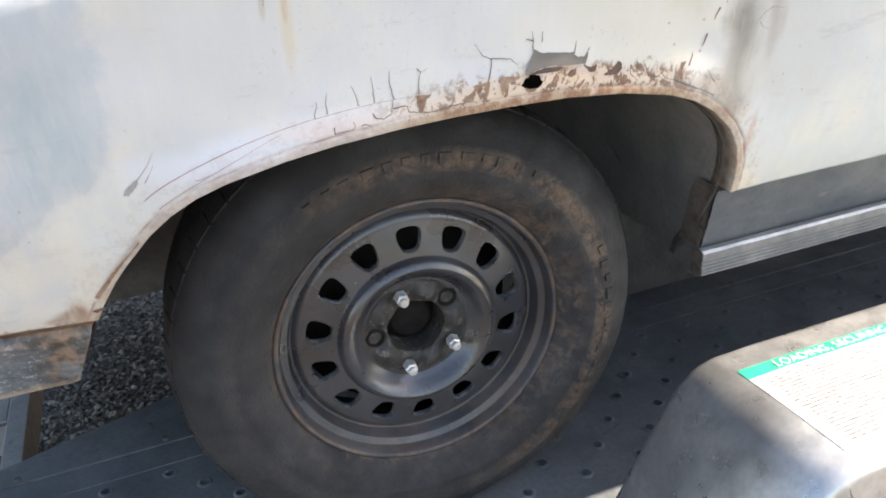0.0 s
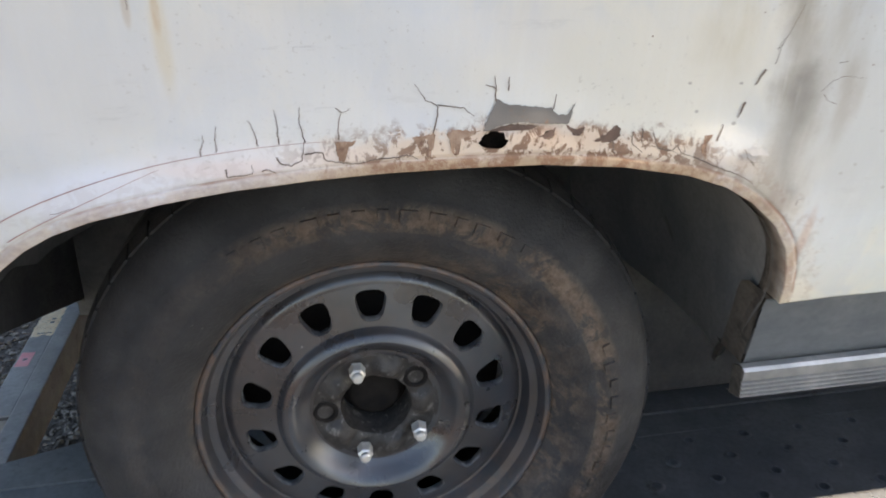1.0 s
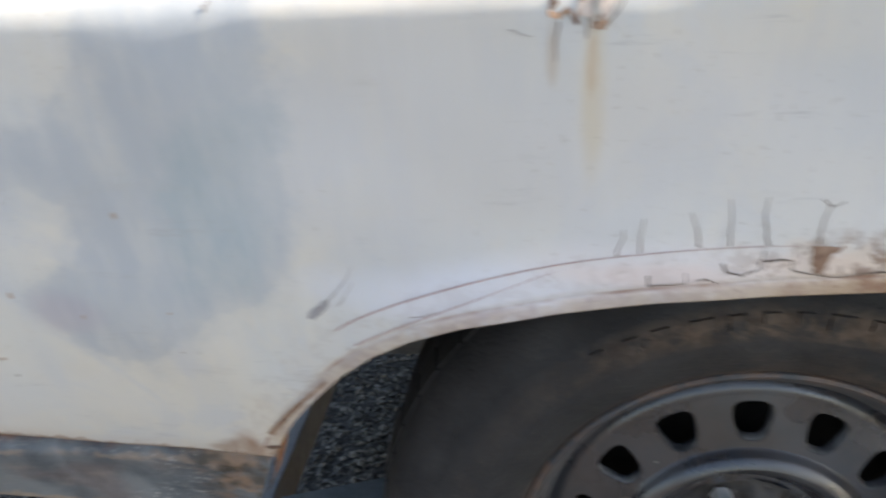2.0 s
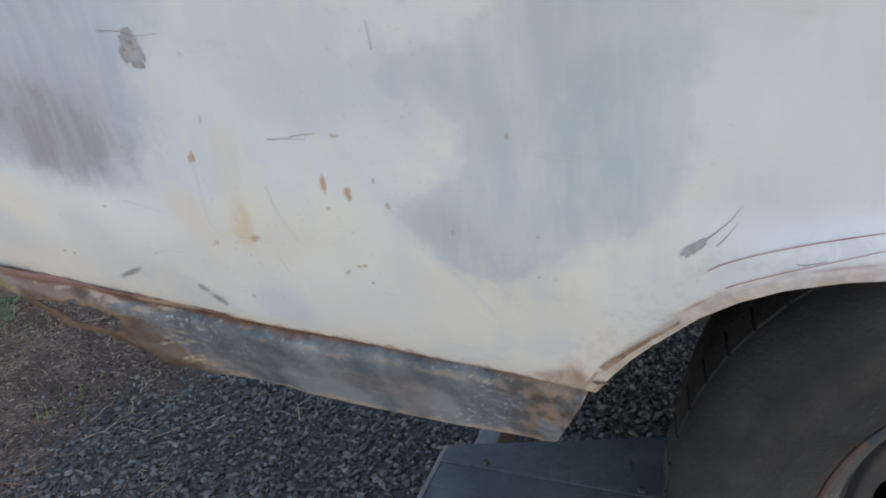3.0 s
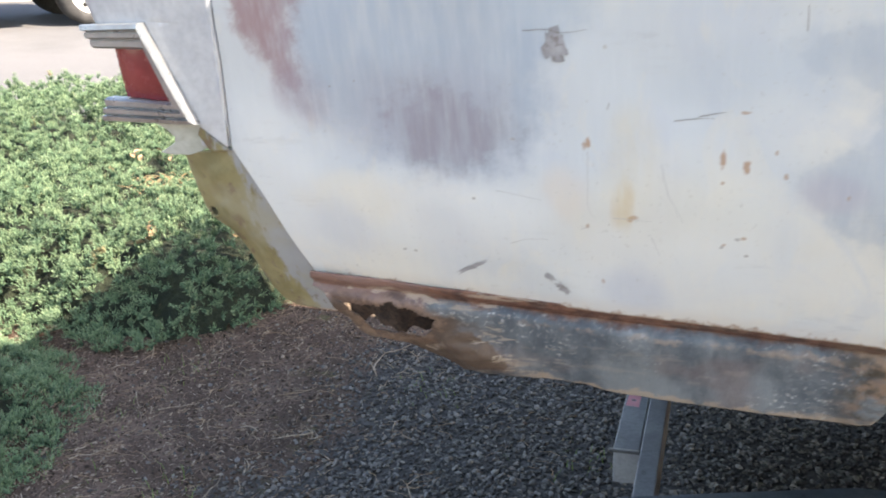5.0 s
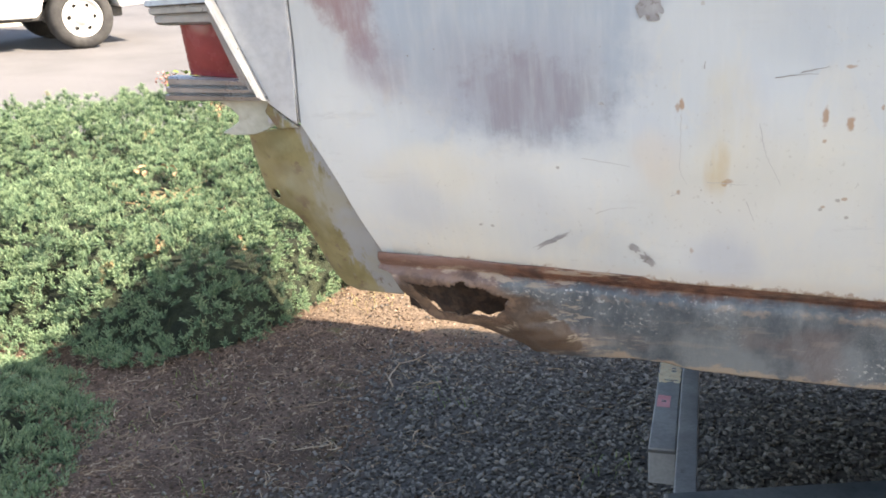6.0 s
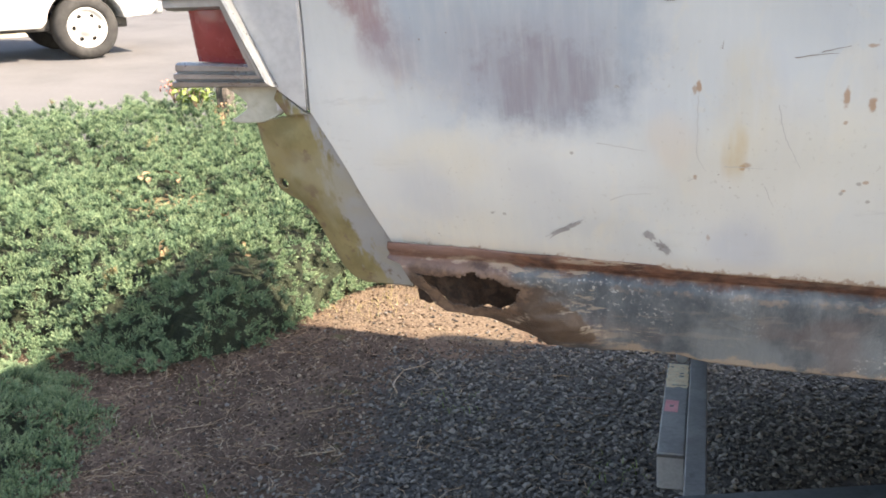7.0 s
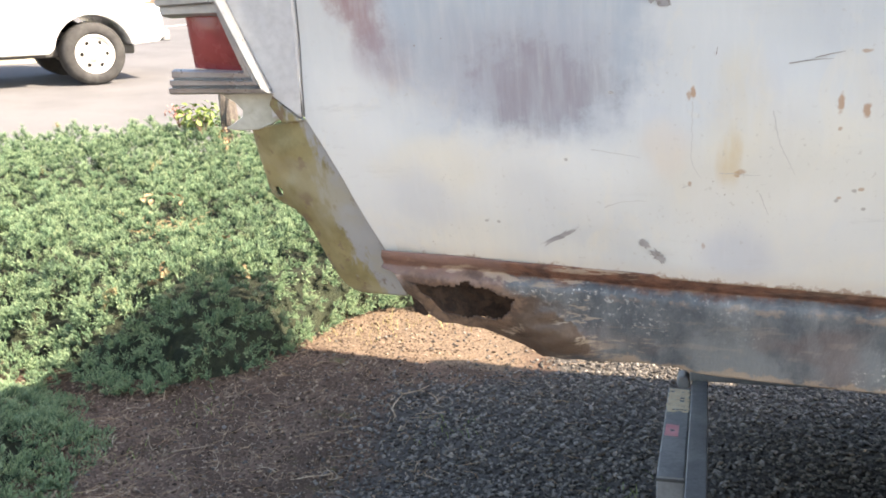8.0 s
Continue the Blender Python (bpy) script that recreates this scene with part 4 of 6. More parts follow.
part("far_tyre", revolve([(0.20, 0.03), (0.26, 0.0), (0.31, 0.02), (0.327, 0.06), (0.327, 0.16), (0.30, 0.21), (0.2, 0.2)], (0, 1.34, WZ), 64), M_WELL, car, smooth=True)
# box added to close the bright gap behind the tyre with dark
part("gap_panel", box((0.15, 0.46, 0.41), (2.3, 0.54, 0.72), 0.01), M_WELL, car)
part("axle", tube([(0, 0.14, WZ), (0, 1.55, WZ)], 0.045, 12), M_WELL, car, smooth=True)

# shoulder that closes the flank to the deck and cabin
tx, ty = sheet[-1, :, 0], sheet[-1, :, 1]
part("shoulder", grid(np.array([[(tx[i], ty[i] + d, 1.262 + u) for i in range(0, len(tx), 6)] for d, u in ((-0.001, 0.0), (0.05, 0.018), (0.25, 0.03))])), M_CAP, car, smooth=True)
# rest of the shell, unseen, sized by its shadow: deck lid, far flank, cabin
for name, lo, hi in (("boot_lid", (-1.06, -0.06, 1.255), (0.32, 1.80, 1.40)), ("boot_lip", (-1.245, 0.16, 1.32), (-1.03, 1.74, 1.40)), ("far_flank", (-1.04, 1.74, 0.56), (2.3, 1.80, 1.27)), ("tail_panel", (-1.02, 0.03, 0.90), (-0.99, 1.74, 1.27))):
    part(name, box(lo, hi, 0.04 if name == "boot_lid" else 0.006, 3), M_CAP, car)
part("cabin", prism([(0.02, 0.02, 1.30), (0.42, 0.10, 1.66), (0.66, 0.12, 1.76), (2.3, 0.12, 1.78), (2.3, 0.02, 1.25), (0.02, 0.02, 1.25)], 1.70, 0.04), M_CAP, car)
# unseen plate added at the shell's cut front, stops light from ahead
part("front_light_stop", box((2.28, 0.0, 0.46), (2.32, 1.66, 1.27), 0.006), M_CAP, car)


# ---- tail of the car ----
def at_tail(x, z, out=0.0):
    """A place on the tail's outer face, which turns in slightly towards the rear."""
    return (x, float(side(-1.02, min(z, 1.21))) - 0.006 + 0.10 * max(0.0, -1.06 - x) - out, z)


def sheet_prism(name, outline, out, thick, material, label="", bevel=0.002, under_=None):
    return part(name, prism([at_tail(x, z, out) for x, z in outline], thick, bevel), material, under_ or car, label)


cap = []
for z in np.concatenate([np.linspace(1.064, 1.183, 26), np.linspace(1.1845, 1.262, 16)]):
    x0 = float(np.interp(z, [1.064, 1.086, 1.183, 1.1845, 1.200, 1.240, 1.262], [-1.0165, -1.044, -1.080, -1.138, -1.143, -1.150, -1.12]))
    x1 = float(np.interp(z, [1.064, 1.17, 1.225, 1.262], [-1.0155, -1.0050, -0.9985, -0.9965]))
    cap.append([at_tail(x, z, -0.002) for x in np.linspace(x0, x1, 24)] + [at_tail(x1 + 0.0006, z, -0.006), at_tail(x1 + 0.0012, z, -0.012), at_tail(x1 + 0.009, z, -0.014)])
tail_cap = part("tail_cap", grid(np.array(cap)), M_CAP, car, "pale grey primed end cap", smooth=True)
tail_cap.modifiers.new("thickness", "SOLIDIFY").thickness = 0.003
sheet_prism("cap_wedge", [(-1.043, 1.086), (-1.035, 1.0765), (-1.024, 1.067), (-1.0155, 1.0600), (-1.038, 1.0585), (-1.049, 1.076)], -0.0035, 0.01, M_VALANCE, "olive smudged foot of the end cap")
part("seam", joined([tube([at_tail(x, z, -0.0035) for x, z in [(-1.0155, 1.063), (-1.011, 1.12), (-1.0055, 1.17), (-0.9985, 1.225), (-0.9965, 1.26)]], 0.0008, 6)]), M_VOID, car, "dark gap between flank and end cap")

OUTER = [(-1.150, 1.184), (-1.079, 1.183), (-1.041, 1.088), (-1.152, 1.092)]
INNER = [(-1.144, 1.164), (-1.081, 1.161), (-1.064, 1.108), (-1.146, 1.113)]
lamp = sheet_prism("tail_lamp", [(-1.128, 1.180), (-1.084, 1.179), (-1.050, 1.094), (-1.128, 1.098)], -0.022, 0.06, M_CAP, "red tail lamp in a stepped chrome bezel")
lens_rows = []
for v in np.linspace(0, 1, 14):
    xa, xb = -1.125 - 0.001 * v, -1.0815 + 0.0175 * v
    za, zb = 1.1645 - 0.050 * v, 1.1615 - 0.053 * v
    row = [(xa, at_tail(xa, za, -0.040)[1], za), (xa - 0.0015, at_tail(xa, za, -0.010)[1], za)]
    lens_rows.append(row + [at_tail(xa + (xb - xa) * u, za + (zb - za) * u, -0.004 + 0.004 * math.sin(math.pi * u) * math.sin(math.pi * v) + 0.0006 * (round(v * 13) % 2)) for u in np.linspace(0.03, 1, 12)])
lens = part("lens", grid(np.array(lens_rows)), M_LENS, lamp, "faded red plastic lens", smooth=True)
BEZEL = [(-0.02, -0.012), (0.0, 0.006), (0.04, 0.009), (0.17, 0.010), (0.20, 0.004), (0.36, 0.004), (0.39, 0.008), (0.52, 0.008), (0.56, 0.002), (0.72, 0.002), (0.75, 0.005), (0.93, 0.005), (1.0, 0.002), (1.02, -0.010)]
bezel = np.array([[at_tail(OUTER[k][0] + (INNER[k][0] - OUTER[k][0]) * u, OUTER[k][1] + (INNER[k][1] - OUTER[k][1]) * u, d) for k in range(4)] for u, d in BEZEL])
part("bezel", grid(bezel), M_CHROME, lamp, "stepped chrome bezel, open towards the rear").modifiers.new("thickness", "SOLIDIFY").thickness = 0.0015
part("bezel_return", grid(np.array([[at_tail(x, z, o) for x, z in resample(np.array(OUTER), 0.004)] for o in (0.004, -0.015)])), M_RAIL, lamp)

# the bumper bracket: a bent blade with a square foot
flap = [(-1.040, 1.087), (-1.070, 1.089), (-1.104, 1.088), (-1.091, 1.080), (-1.085, 1.072), (-1.088, 1.066), (-1.100, 1.060), (-1.112, 1.055), (-1.100, 1.0525), (-1.074, 1.0525), (-1.058, 1.057), (-1.047, 1.062), (-1.036, 1.0625)]
part("bumper_bracket", prism([(x, at_tail(x, z)[1] + 0.010 + 0.25 * (1.085 - z), z) for x, z in flap], 0.004, 0.0012), M_BRACKET, car, "bent pale grey-green bumper bracket")
sheet_prism("bracket_foot", [(-1.048, 1.078), (-1.040, 1.078), (-1.034, 1.064), (-1.049, 1.0635)], -0.006, 0.006, M_CAP, "pale square foot of the bracket")
VAL_LEFT = np.array([(-1.083, 1.055), (-1.084, 1.033), (-1.084, 1.010), (-1.085, 0.992), (-1.081, 0.981), (-1.069, 0.975), (-1.056, 0.970), (-1.047, 0.960), (-1.040, 0.941), (-1.033, 0.912), (-1.027, 0.892), (-1.019, 0.880), (-1.004, 0.8745)])
VAL_RIGHT = np.array([(-1.014, 1.062), (-0.996, 1.033), (-0.981, 1.003), (-0.965, 0.960), (-0.950, 0.926), (-0.943, 0.900), (-0.947, 0.8745)])


def valance_y(x, z):
    """The valance's end lies just under the flank and turns in towards the rear."""
    seam = float(np.interp(z, [0.86, 0.926, 1.003, 1.062], [-0.94, -0.955, -0.984, -1.013]))
    y = float(side(x, z)) + 0.005 + 0.10 * max(0.0, seam - x) + 0.9 * max(0.0, seam - 0.045 - x) ** 1.5
    for dx, dz, r, deep in ((-1.050, 1.030, 0.012, -0.0030), (-1.036, 1.036, 0.010, -0.0025), (-1.052, 1.010, 0.011, 0.0030), (-1.045, 0.992, 0.014, -0.0025), (-1.030, 0.950, 0.012, 0.0028), (-1.012, 0.905, 0.012, -0.0022)):
        y += deep * math.exp(-((x - dx) ** 2 + (z - dz) ** 2) / (r * r))
    return y


la, ra = resample(VAL_LEFT, 0.002), resample(VAL_RIGHT, 0.002)
val_rows = []
for v in np.linspace(0, 1, 90):
    (ax, az), (bx, bz) = ([np.interp(v, np.linspace(0, 1, len(c)), c[:, i]) for i in (0, 1)] for c in (la, ra))
    row = [(ax + (bx - ax) * u, az + (bz - az) * u) for u in np.linspace(0, 1, 36)]
    edge_in = (row[0][0] + 0.001, valance_y(*row[0]) + 0.012, row[0][1])
    val_rows.append([edge_in] + [(x, valance_y(x, z), z) for x, z in row])
vv, vf = grid(np.array(val_rows))
vv, vf = torn_out(vv, vf, ((-1.0715, 0.9885, 0.0052, 0.0058, 0.12),))
valance = part("valance_end", (vv, vf), M_VALANCE, car, "olive and grey dented end of the rear valance", smooth=True)
valance.modifiers.new("thickness", "SOLIDIFY").thickness = 0.0016
part("bolt_hole_rim", revolve([(0.0052, 0.0), (0.0066, -0.0012), (0.0082, 0.0004)], (-1.0715, valance_y(-1.0715, 0.9885) - 0.0004, 0.9885), 20), M_VALANCE, car, "worn olive rim of a bolt hole", smooth=True)
part("rear_valance", grid(np.array([[(-1.075 - 0.03 * math.sin(3.1 * v) + 0.06 * v, y, 1.05 - 0.16 * v) for y in np.linspace(0.02, 1.7, 12)] for v in np.linspace(0, 1, 6)])), M_VALANCE, car, smooth=True)

# ---- the wheel ----
C = (WX, WY, WZ)
rim_rows = [(0.2025, 0.039), (0.2028, 0.032), (0.2010, 0.0280), (0.1982, 0.0265), (0.1952, 0.0280), (0.1932, 0.0320), (0.1915, 0.0385), (0.1895, 0.0430), (0.1865, 0.0450), (0.1835, 0.0460), (0.1810, 0.0475), (0.1790, 0.0520), (0.1775, 0.0590), (0.1750, 0.0640), (0.1725, 0.0650), (0.1700, 0.0630), (0.1670, 0.0600), (0.1630, 0.0585), (0.160, 0.0580)]
inner_rows = [(0.114, 0.0460), (0.112, 0.0440), (0.110, 0.0395), (0.106, 0.0350), (0.101, 0.0330), (0.096, 0.0350), (0.091, 0.0400), (0.086, 0.0475), (0.081, 0.0525), (0.077, 0.0555), (0.070, 0.0550)]
HUB_Y = -0.0105


def disc_with_holes(count, r0, r1, y0, y1, first):
    """The slotted ring of the wheel: each sector is a sheet with a rounded opening that has thickness."""
    verts, faces = [], []
    step = 2 * math.pi / count
    m = 24
    rm = (r0 + r1) / 2
    for s in range(count):
        a0 = first + s * step
        base = len(verts)
        loops = [[] for _ in range(4)]
        for k in range(m):
            t = 2 * math.pi * k / m
            c, q = math.cos(t), math.sin(t)
            big = max(abs(c), abs(q))
            ur, ua = c / big, q / big
            loops[0].append((rm + ur * (r1 - r0) / 2, a0 + ua * step / 2, 0.0))
            p = (abs(c) ** 3.2 + abs(q) ** 3.2) ** (-1 / 3.2)
            hr, ha = c * p * 0.0166, q * p * (0.0152 + 0.0022 * c * p) / rm
            loops[1].append((rm + hr * 1.05, a0 + ha * 1.05, 0.0))
            loops[2].append((rm + hr, a0 + ha, 0.0016))
            loops[3].append((rm + hr * 0.98, a0 + ha * 0.98, 0.010))
        for loop in loops:
            for r, a, d in loop:
                y = y0 + (y1 - y0) * (r - r0) / (r1 - r0) + d
                verts.append((C[0] + r * math.cos(a), C[1] + y, C[2] + r * math.sin(a)))
        for b in range(3):
            for k in range(m):
                n = (k + 1) % m
                faces.append((base + b * m + k, base + b * m + n, base + (b + 1) * m + n, base + (b + 1) * m + k))
    return verts, faces


rim_v, rim_f = joined([revolve(rim_rows, C, 112), disc_with_holes(14, 0.114, 0.160, 0.0460, 0.0580, radians(90.4)), revolve(inner_rows, C, 112)])
rim_v, rim_f = welded(rim_v, rim_f)
wheel = part("wheel", (rim_v, rim_f), M_RIM, car, "black steel wheel with fourteen slots and three lug nuts", smooth="angle")
rv = np.array(rim_v)
rr = np.hypot(rv[:, 0] - C[0], rv[:, 2] - C[2])
attribute(wheel, "mud", np.clip(smoothstep(0.192, 0.201, rr) * 0.95 + 0.35 * smoothstep(0.150, 0.172, rr) * smoothstep(0.66, 0.56, rv[:, 2]) + 0.12, 0, 1))

face_y = C[1] + 0.0460 + 0.0120 * (rr - 0.114) / 0.046
attribute(wheel, "worn", ((rr > 0.116) & (rr < 0.158) & (rv[:, 1] - face_y > 0.0008) & (rv[:, 1] - face_y < 0.004)).astype(float))

# hub face with five raised pads and the open bore
hub_v, hub_f = revolve([(0.073, 0.0652), (0.066, 0.0665), (0.062, 0.0667), (0.058, 0.0668), (0.054, 0.0668), (0.050, 0.0668), (0.0475, 0.0671), (0.0450, 0.0675), (0.0428, 0.0682), (0.0415, 0.069), (0.0408, 0.076), (0.0405, 0.112)], C, 120)
hv = np.array(hub_v)
hv[:, 1] += HUB_Y
ang = np.arctan2(hv[:, 2] - C[2], hv[:, 0] - C[0])
rad = np.hypot(hv[:, 0] - C[0], hv[:, 2] - C[2])
lug = radians(110)
pads = 0.5 + 0.5 * np.cos(5 * (ang - lug - radians(36)))
hv[:, 1] -= 0.0105 * smoothstep(0.35, 0.95, pads) * np.exp(-((rad - 0.054) / 0.012) ** 2)
hv[:, 1] -= 0.0022 * np.clip(wave(hv[:, 0] * 120, hv[:, 2] * 120, 17), -0.4, 1) * smoothstep(0.036, 0.045, rad)
part("hub_face", (hv, hub_f), M_HUB, wheel, "grimy hub face", smooth="angle")
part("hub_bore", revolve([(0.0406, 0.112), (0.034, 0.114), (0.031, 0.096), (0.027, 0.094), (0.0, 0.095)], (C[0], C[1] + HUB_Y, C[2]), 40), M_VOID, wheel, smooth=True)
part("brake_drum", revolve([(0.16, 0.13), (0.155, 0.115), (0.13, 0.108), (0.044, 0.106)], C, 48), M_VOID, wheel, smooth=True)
for k in range(5):
    a = lug - radians(72) * k
    p = (C[0] + 0.059 * math.cos(a), C[1] + 0.0625 + HUB_Y, C[2] + 0.059 * math.sin(a))
    if k in (0, 2, 3):
        hexa = revolve([(0.0, -0.001), (0.0068, -0.001), (0.0090, 0.001), (0.0090, 0.011), (0.0100, 0.014)], (p[0], p[1] - 0.014, p[2]), 6, 0.3 * k)
        stud = revolve([(0.0, -0.0075), (0.0050, -0.0066), (0.0062, -0.0050), (0.0062, 0.0)], (p[0], p[1] - 0.0145, p[2]), 18)
        part("lug_nut", joined([hexa, stud]), M_NUT, wheel, "bright zinc lug nut")
    else:
        ring = revolve([(0.0, 0.012), (0.0085, 0.011), (0.0092, 0.0), (0.0115, -0.0030), (0.0150, 0.0005)], (p[0], p[1] + 0.003, p[2]), 22)
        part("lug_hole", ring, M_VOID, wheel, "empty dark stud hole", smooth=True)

# tyre with shoulder lugs and raised sidewall blocks
tyre_rows = [(0.197, 0.040), (0.2010, 0.0320), (0.2045, 0.0260), (0.2115, 0.0195), (0.222, 0.0110), (0.236, 0.0035), (0.247, 0.0005), (0.2485, 0.0012), (0.258, -0.0010), (0.270, 0.0000), (0.281, 0.0035), (0.2825, 0.0052),
             (0.296, 0.011), (0.308, 0.020), (0.318, 0.032), (0.3245, 0.046), (0.327, 0.060), (0.3285, 0.11), (0.327, 0.16), (0.3245, 0.176), (0.308, 0.200), (0.27, 0.218), (0.21, 0.190)]
tyre_v, tyre_f = revolve(tyre_rows, C, 144)
tv = np.array(tyre_v)
low = tv[:, 2] < WZ - 0.3235
tv[low, 2] = WZ - 0.3235
tyre = part("tyre", (tv, tyre_f), M_RUBBER, wheel, "dirty black tyre, mud-brown towards the front", smooth=True)


def mud(v):
    a, r = np.arctan2(v[:, 2] - C[2], v[:, 0] - C[0]), np.hypot(v[:, 0] - C[0], v[:, 2] - C[2])
    ahead = smoothstep(-0.25, 0.75, np.cos(a - radians(12)))
    ring = smoothstep(0.246, 0.251, r) * smoothstep(0.279, 0.268, r)
    low = smoothstep(0.15, -0.55, np.sin(a))
    band = 0.5 + 0.5 * np.sin(9 * a + 2.2 * np.sin(3 * a))
    return np.clip((0.10 + 0.90 * np.maximum(ahead, 0.9 * smoothstep(0.35, 0.95, np.cos(a - radians(68))))) * ring + (0.35 + 0.45 * band) * np.maximum(ahead, 0.25 * low) * smoothstep(0.252, 0.214, r) + 0.95 * smoothstep(0.2060, 0.2020, r), 0, 1)


attribute(tyre, "mud", mud(tv))


def sidewall_block(a0, a1, r0, r1, proud):
    """A low raised bar on the sidewall between two angles and two radii."""
    verts = []
    rr, yy = np.array([r for r, _ in tyre_rows[:16]]), np.array([y for _, y in tyre_rows[:16]])
    for lift in (0.001, -proud):
        for a, r in ((a0, r0), (a1, r0), (a1, r1), (a0, r1)):
            k = 0.94 if lift < 0 else 1.0
            am, rm = (a0 + a1) / 2, (r0 + r1) / 2
            a, r = am + (a - am) * k, rm + (r - rm) * k
            verts.append((C[0] + r * math.cos(a), C[1] + float(np.interp(r, rr, yy)) + lift, C[2] + r * math.sin(a)))
    return verts, [(4, 5, 6, 7), (0, 1, 5, 4), (1, 2, 6, 5), (2, 3, 7, 6), (3, 0, 4, 7)]


rnd = random.Random(4)
for a_from, a_to, count in ((122, 52, 13), (22, -34, 11)):
    for k in range(count):
        a = radians(a_from + (a_to - a_from) * (k + 0.5 + rnd.uniform(-0.12, 0.12)) / count)
        w = radians(abs(a_to - a_from) / count) * rnd.uniform(0.40, 0.72)
        bl = part("sidewall_bar", sidewall_block(a - w / 2, a + w / 2, 0.2640 - 0.004 * (k % 3 == 1), 0.2730, 0.0028), M_RUBBER, wheel)
        attribute(bl, "mud", mud(np.array([v.co for v in bl.data.vertices])) * 0.9)
for k in range(60):
    a = 2 * math.pi * (k + 0.5) / 60
    w = 0.095 if k % 2 else 0.091
    verts = []
    for r0, y0, r1, y1 in ((0.3225, 0.043, 0.3275, 0.075), (0.3258, 0.0420, 0.3312, 0.0742)):
        for aa in (a - w / 2, a + w / 2):
            for rr_, yy_ in ((r0, y0), (r1, y1)):
                verts.append((C[0] + rr_ * math.cos(aa), C[1] + yy_, max(C[2] + rr_ * math.sin(aa), WZ - 0.3235)))
    bl = part("tread_lug", (verts, [(4, 5, 7, 6), (0, 1, 5, 4), (2, 6, 7, 3), (0, 4, 6, 2), (1, 3, 7, 5)]), M_RUBBER, wheel)
    attribute(bl, "mud", [0.0] * 8)

# the wheel leans out a little at its top and toes in
about = Matrix.Translation((WX, 0.05, WZ))
wheel.matrix_basis = Matrix.Translation((0.004, 0.0, 0.002)) @ about @ Matrix.Rotation(-0.033, 4, "Z") @ Matrix.Rotation(0.065, 4, "X") @ about.inverted() @ wheel.matrix_basis

# ---- the trailer ----
trailer = thing("car_trailer", (0.6, 0.3, 0.0), "grey steel car trailer with a holed wheel track", "trailer")
DZ = 0.385
PX, PY = 0.104, 0.0525


def holed_cell(cx, cy, x0, x1, m=16):
    verts, faces = [], []
    for ring in range(5):
        for k in range(m):
            t = 2 * math.pi * k / m
            c, q = math.cos(t), math.sin(t)
            if ring == 0:
                big = max(abs(c), abs(q))
                p = (np.clip(cx + c / big * PX / 2, x0, x1), cy + q / big * PY / 2, DZ)
            else:
                r, z = ((0.0135, 0.0), (0.0105, 0.0016), (0.0080, 0.0016), (0.0072, -0.012))[ring - 1]
                p = (cx + r * c, cy + r * q, DZ + z)
            verts.append(p)
    for b in range(4):
        for k in range(m):
            n = (k + 1) % m
            faces.append((b * m + k, b * m + n, (b + 1) * m + n, (b + 1) * m + k))
    return verts, faces


cells = []
for k in range(-3, 7):
    cy = 0.0285 + PY * k
    for m in range(-10, 14):
        cx = 0.253 + PX * m + (PX / 2 if k % 2 else 0)
        if -0.66 < cx < 1.62:
            cells.append(holed_cell(cx, cy, -0.69, 1.7))
    first = min(c for c in (0.253 + PX * m + (PX / 2 if k % 2 else 0) for m in range(-10, 14)) if c > -0.66) - PX / 2
    if first > -0.689:
        cells.append(([(-0.69, cy - PY / 2, DZ), (first, cy - PY / 2, DZ), (first, cy + PY / 2, DZ), (-0.69, cy + PY / 2, DZ)], [(0, 1, 2, 3)]))
deck = part("track_plate", welded(*joined(cells)), M_STEEL, trailer, "dark grey steel track with rows of raised holes")
y_in = 0.0285 + PY * 6.5
part("track_edge", prism([(-0.69, y_in, 0.386), (1.7, y_in, 0.386), (1.7, 0.43, 0.386), (-0.69, 0.43, 0.386)], 0.004, along=(0, 0, -1)), M_STEEL, trailer)
part("track_flank", prism([(-0.69, 0.433, 0.388), (1.7, 0.433, 0.388), (1.7, 0.60, 0.388), (-0.31, 0.60, 0.388), (-0.69, 0.474, 0.388)], 0.03, 0.0, along=(0, 0, -1)), M_STEEL, trailer, "plain grey flank of the track")
# dark sheet below the plate, stands in for the shade in its holes
part("hole_backing", box((-0.66, -0.15, 0.352), (1.7, 0.42, 0.358)), M_WELL, trailer)
part("track_end", box((-0.697, -0.158, 0.335), (-0.688, 0.474, 0.3875), 0.002), M_BEAM, trailer)
part("track_beam", box((-0.62, -0.13, 0.27), (1.7, -0.07, 0.374), 0.005), M_BEAM, trailer)
part("track_beam", box((-0.55, 0.36, 0.27), (1.7, 0.43, 0.374), 0.005), M_BEAM, trailer)
for x, y in ((-0.617, 0.443), (-0.37, 0.443), (-0.12, 0.443)):
    part("deck_bolt", revolve([(0.0, -0.004), (0.005, -0.004), (0.006, -0.001), (0.006, 0.003)], (0, 0, 0), 10), M_WELL, trailer).matrix_basis = pose(x, y, 0.389, -90)

# crossbar under the tail
part("crossbar", box((-0.687, 0.40, 0.215), (-0.645, 2.05, 0.300), 0.003), M_BEAM, trailer, "grey steel crossbar")
part("crossbar_sleeve", box((-0.744, 0.815, 0.212), (-0.689, 1.335, 0.294), 0.003), M_BEAM, trailer, "short grey steel box beside the crossbar")
part("sleeve_seam", box((-0.7445, 0.812, 0.284), (-0.6885, 0.8165, 0.290), 0.001), M_WELL, trailer)
M_TORN = worn("torn_tan_paper", (0.84, 0.63, 0.40), (0.92, 0.76, 0.54), 60, 0.8, c=(0.38, 0.30, 0.24), spots=(0.58, 0.64), strength=0.3)
q = random.Random(15)
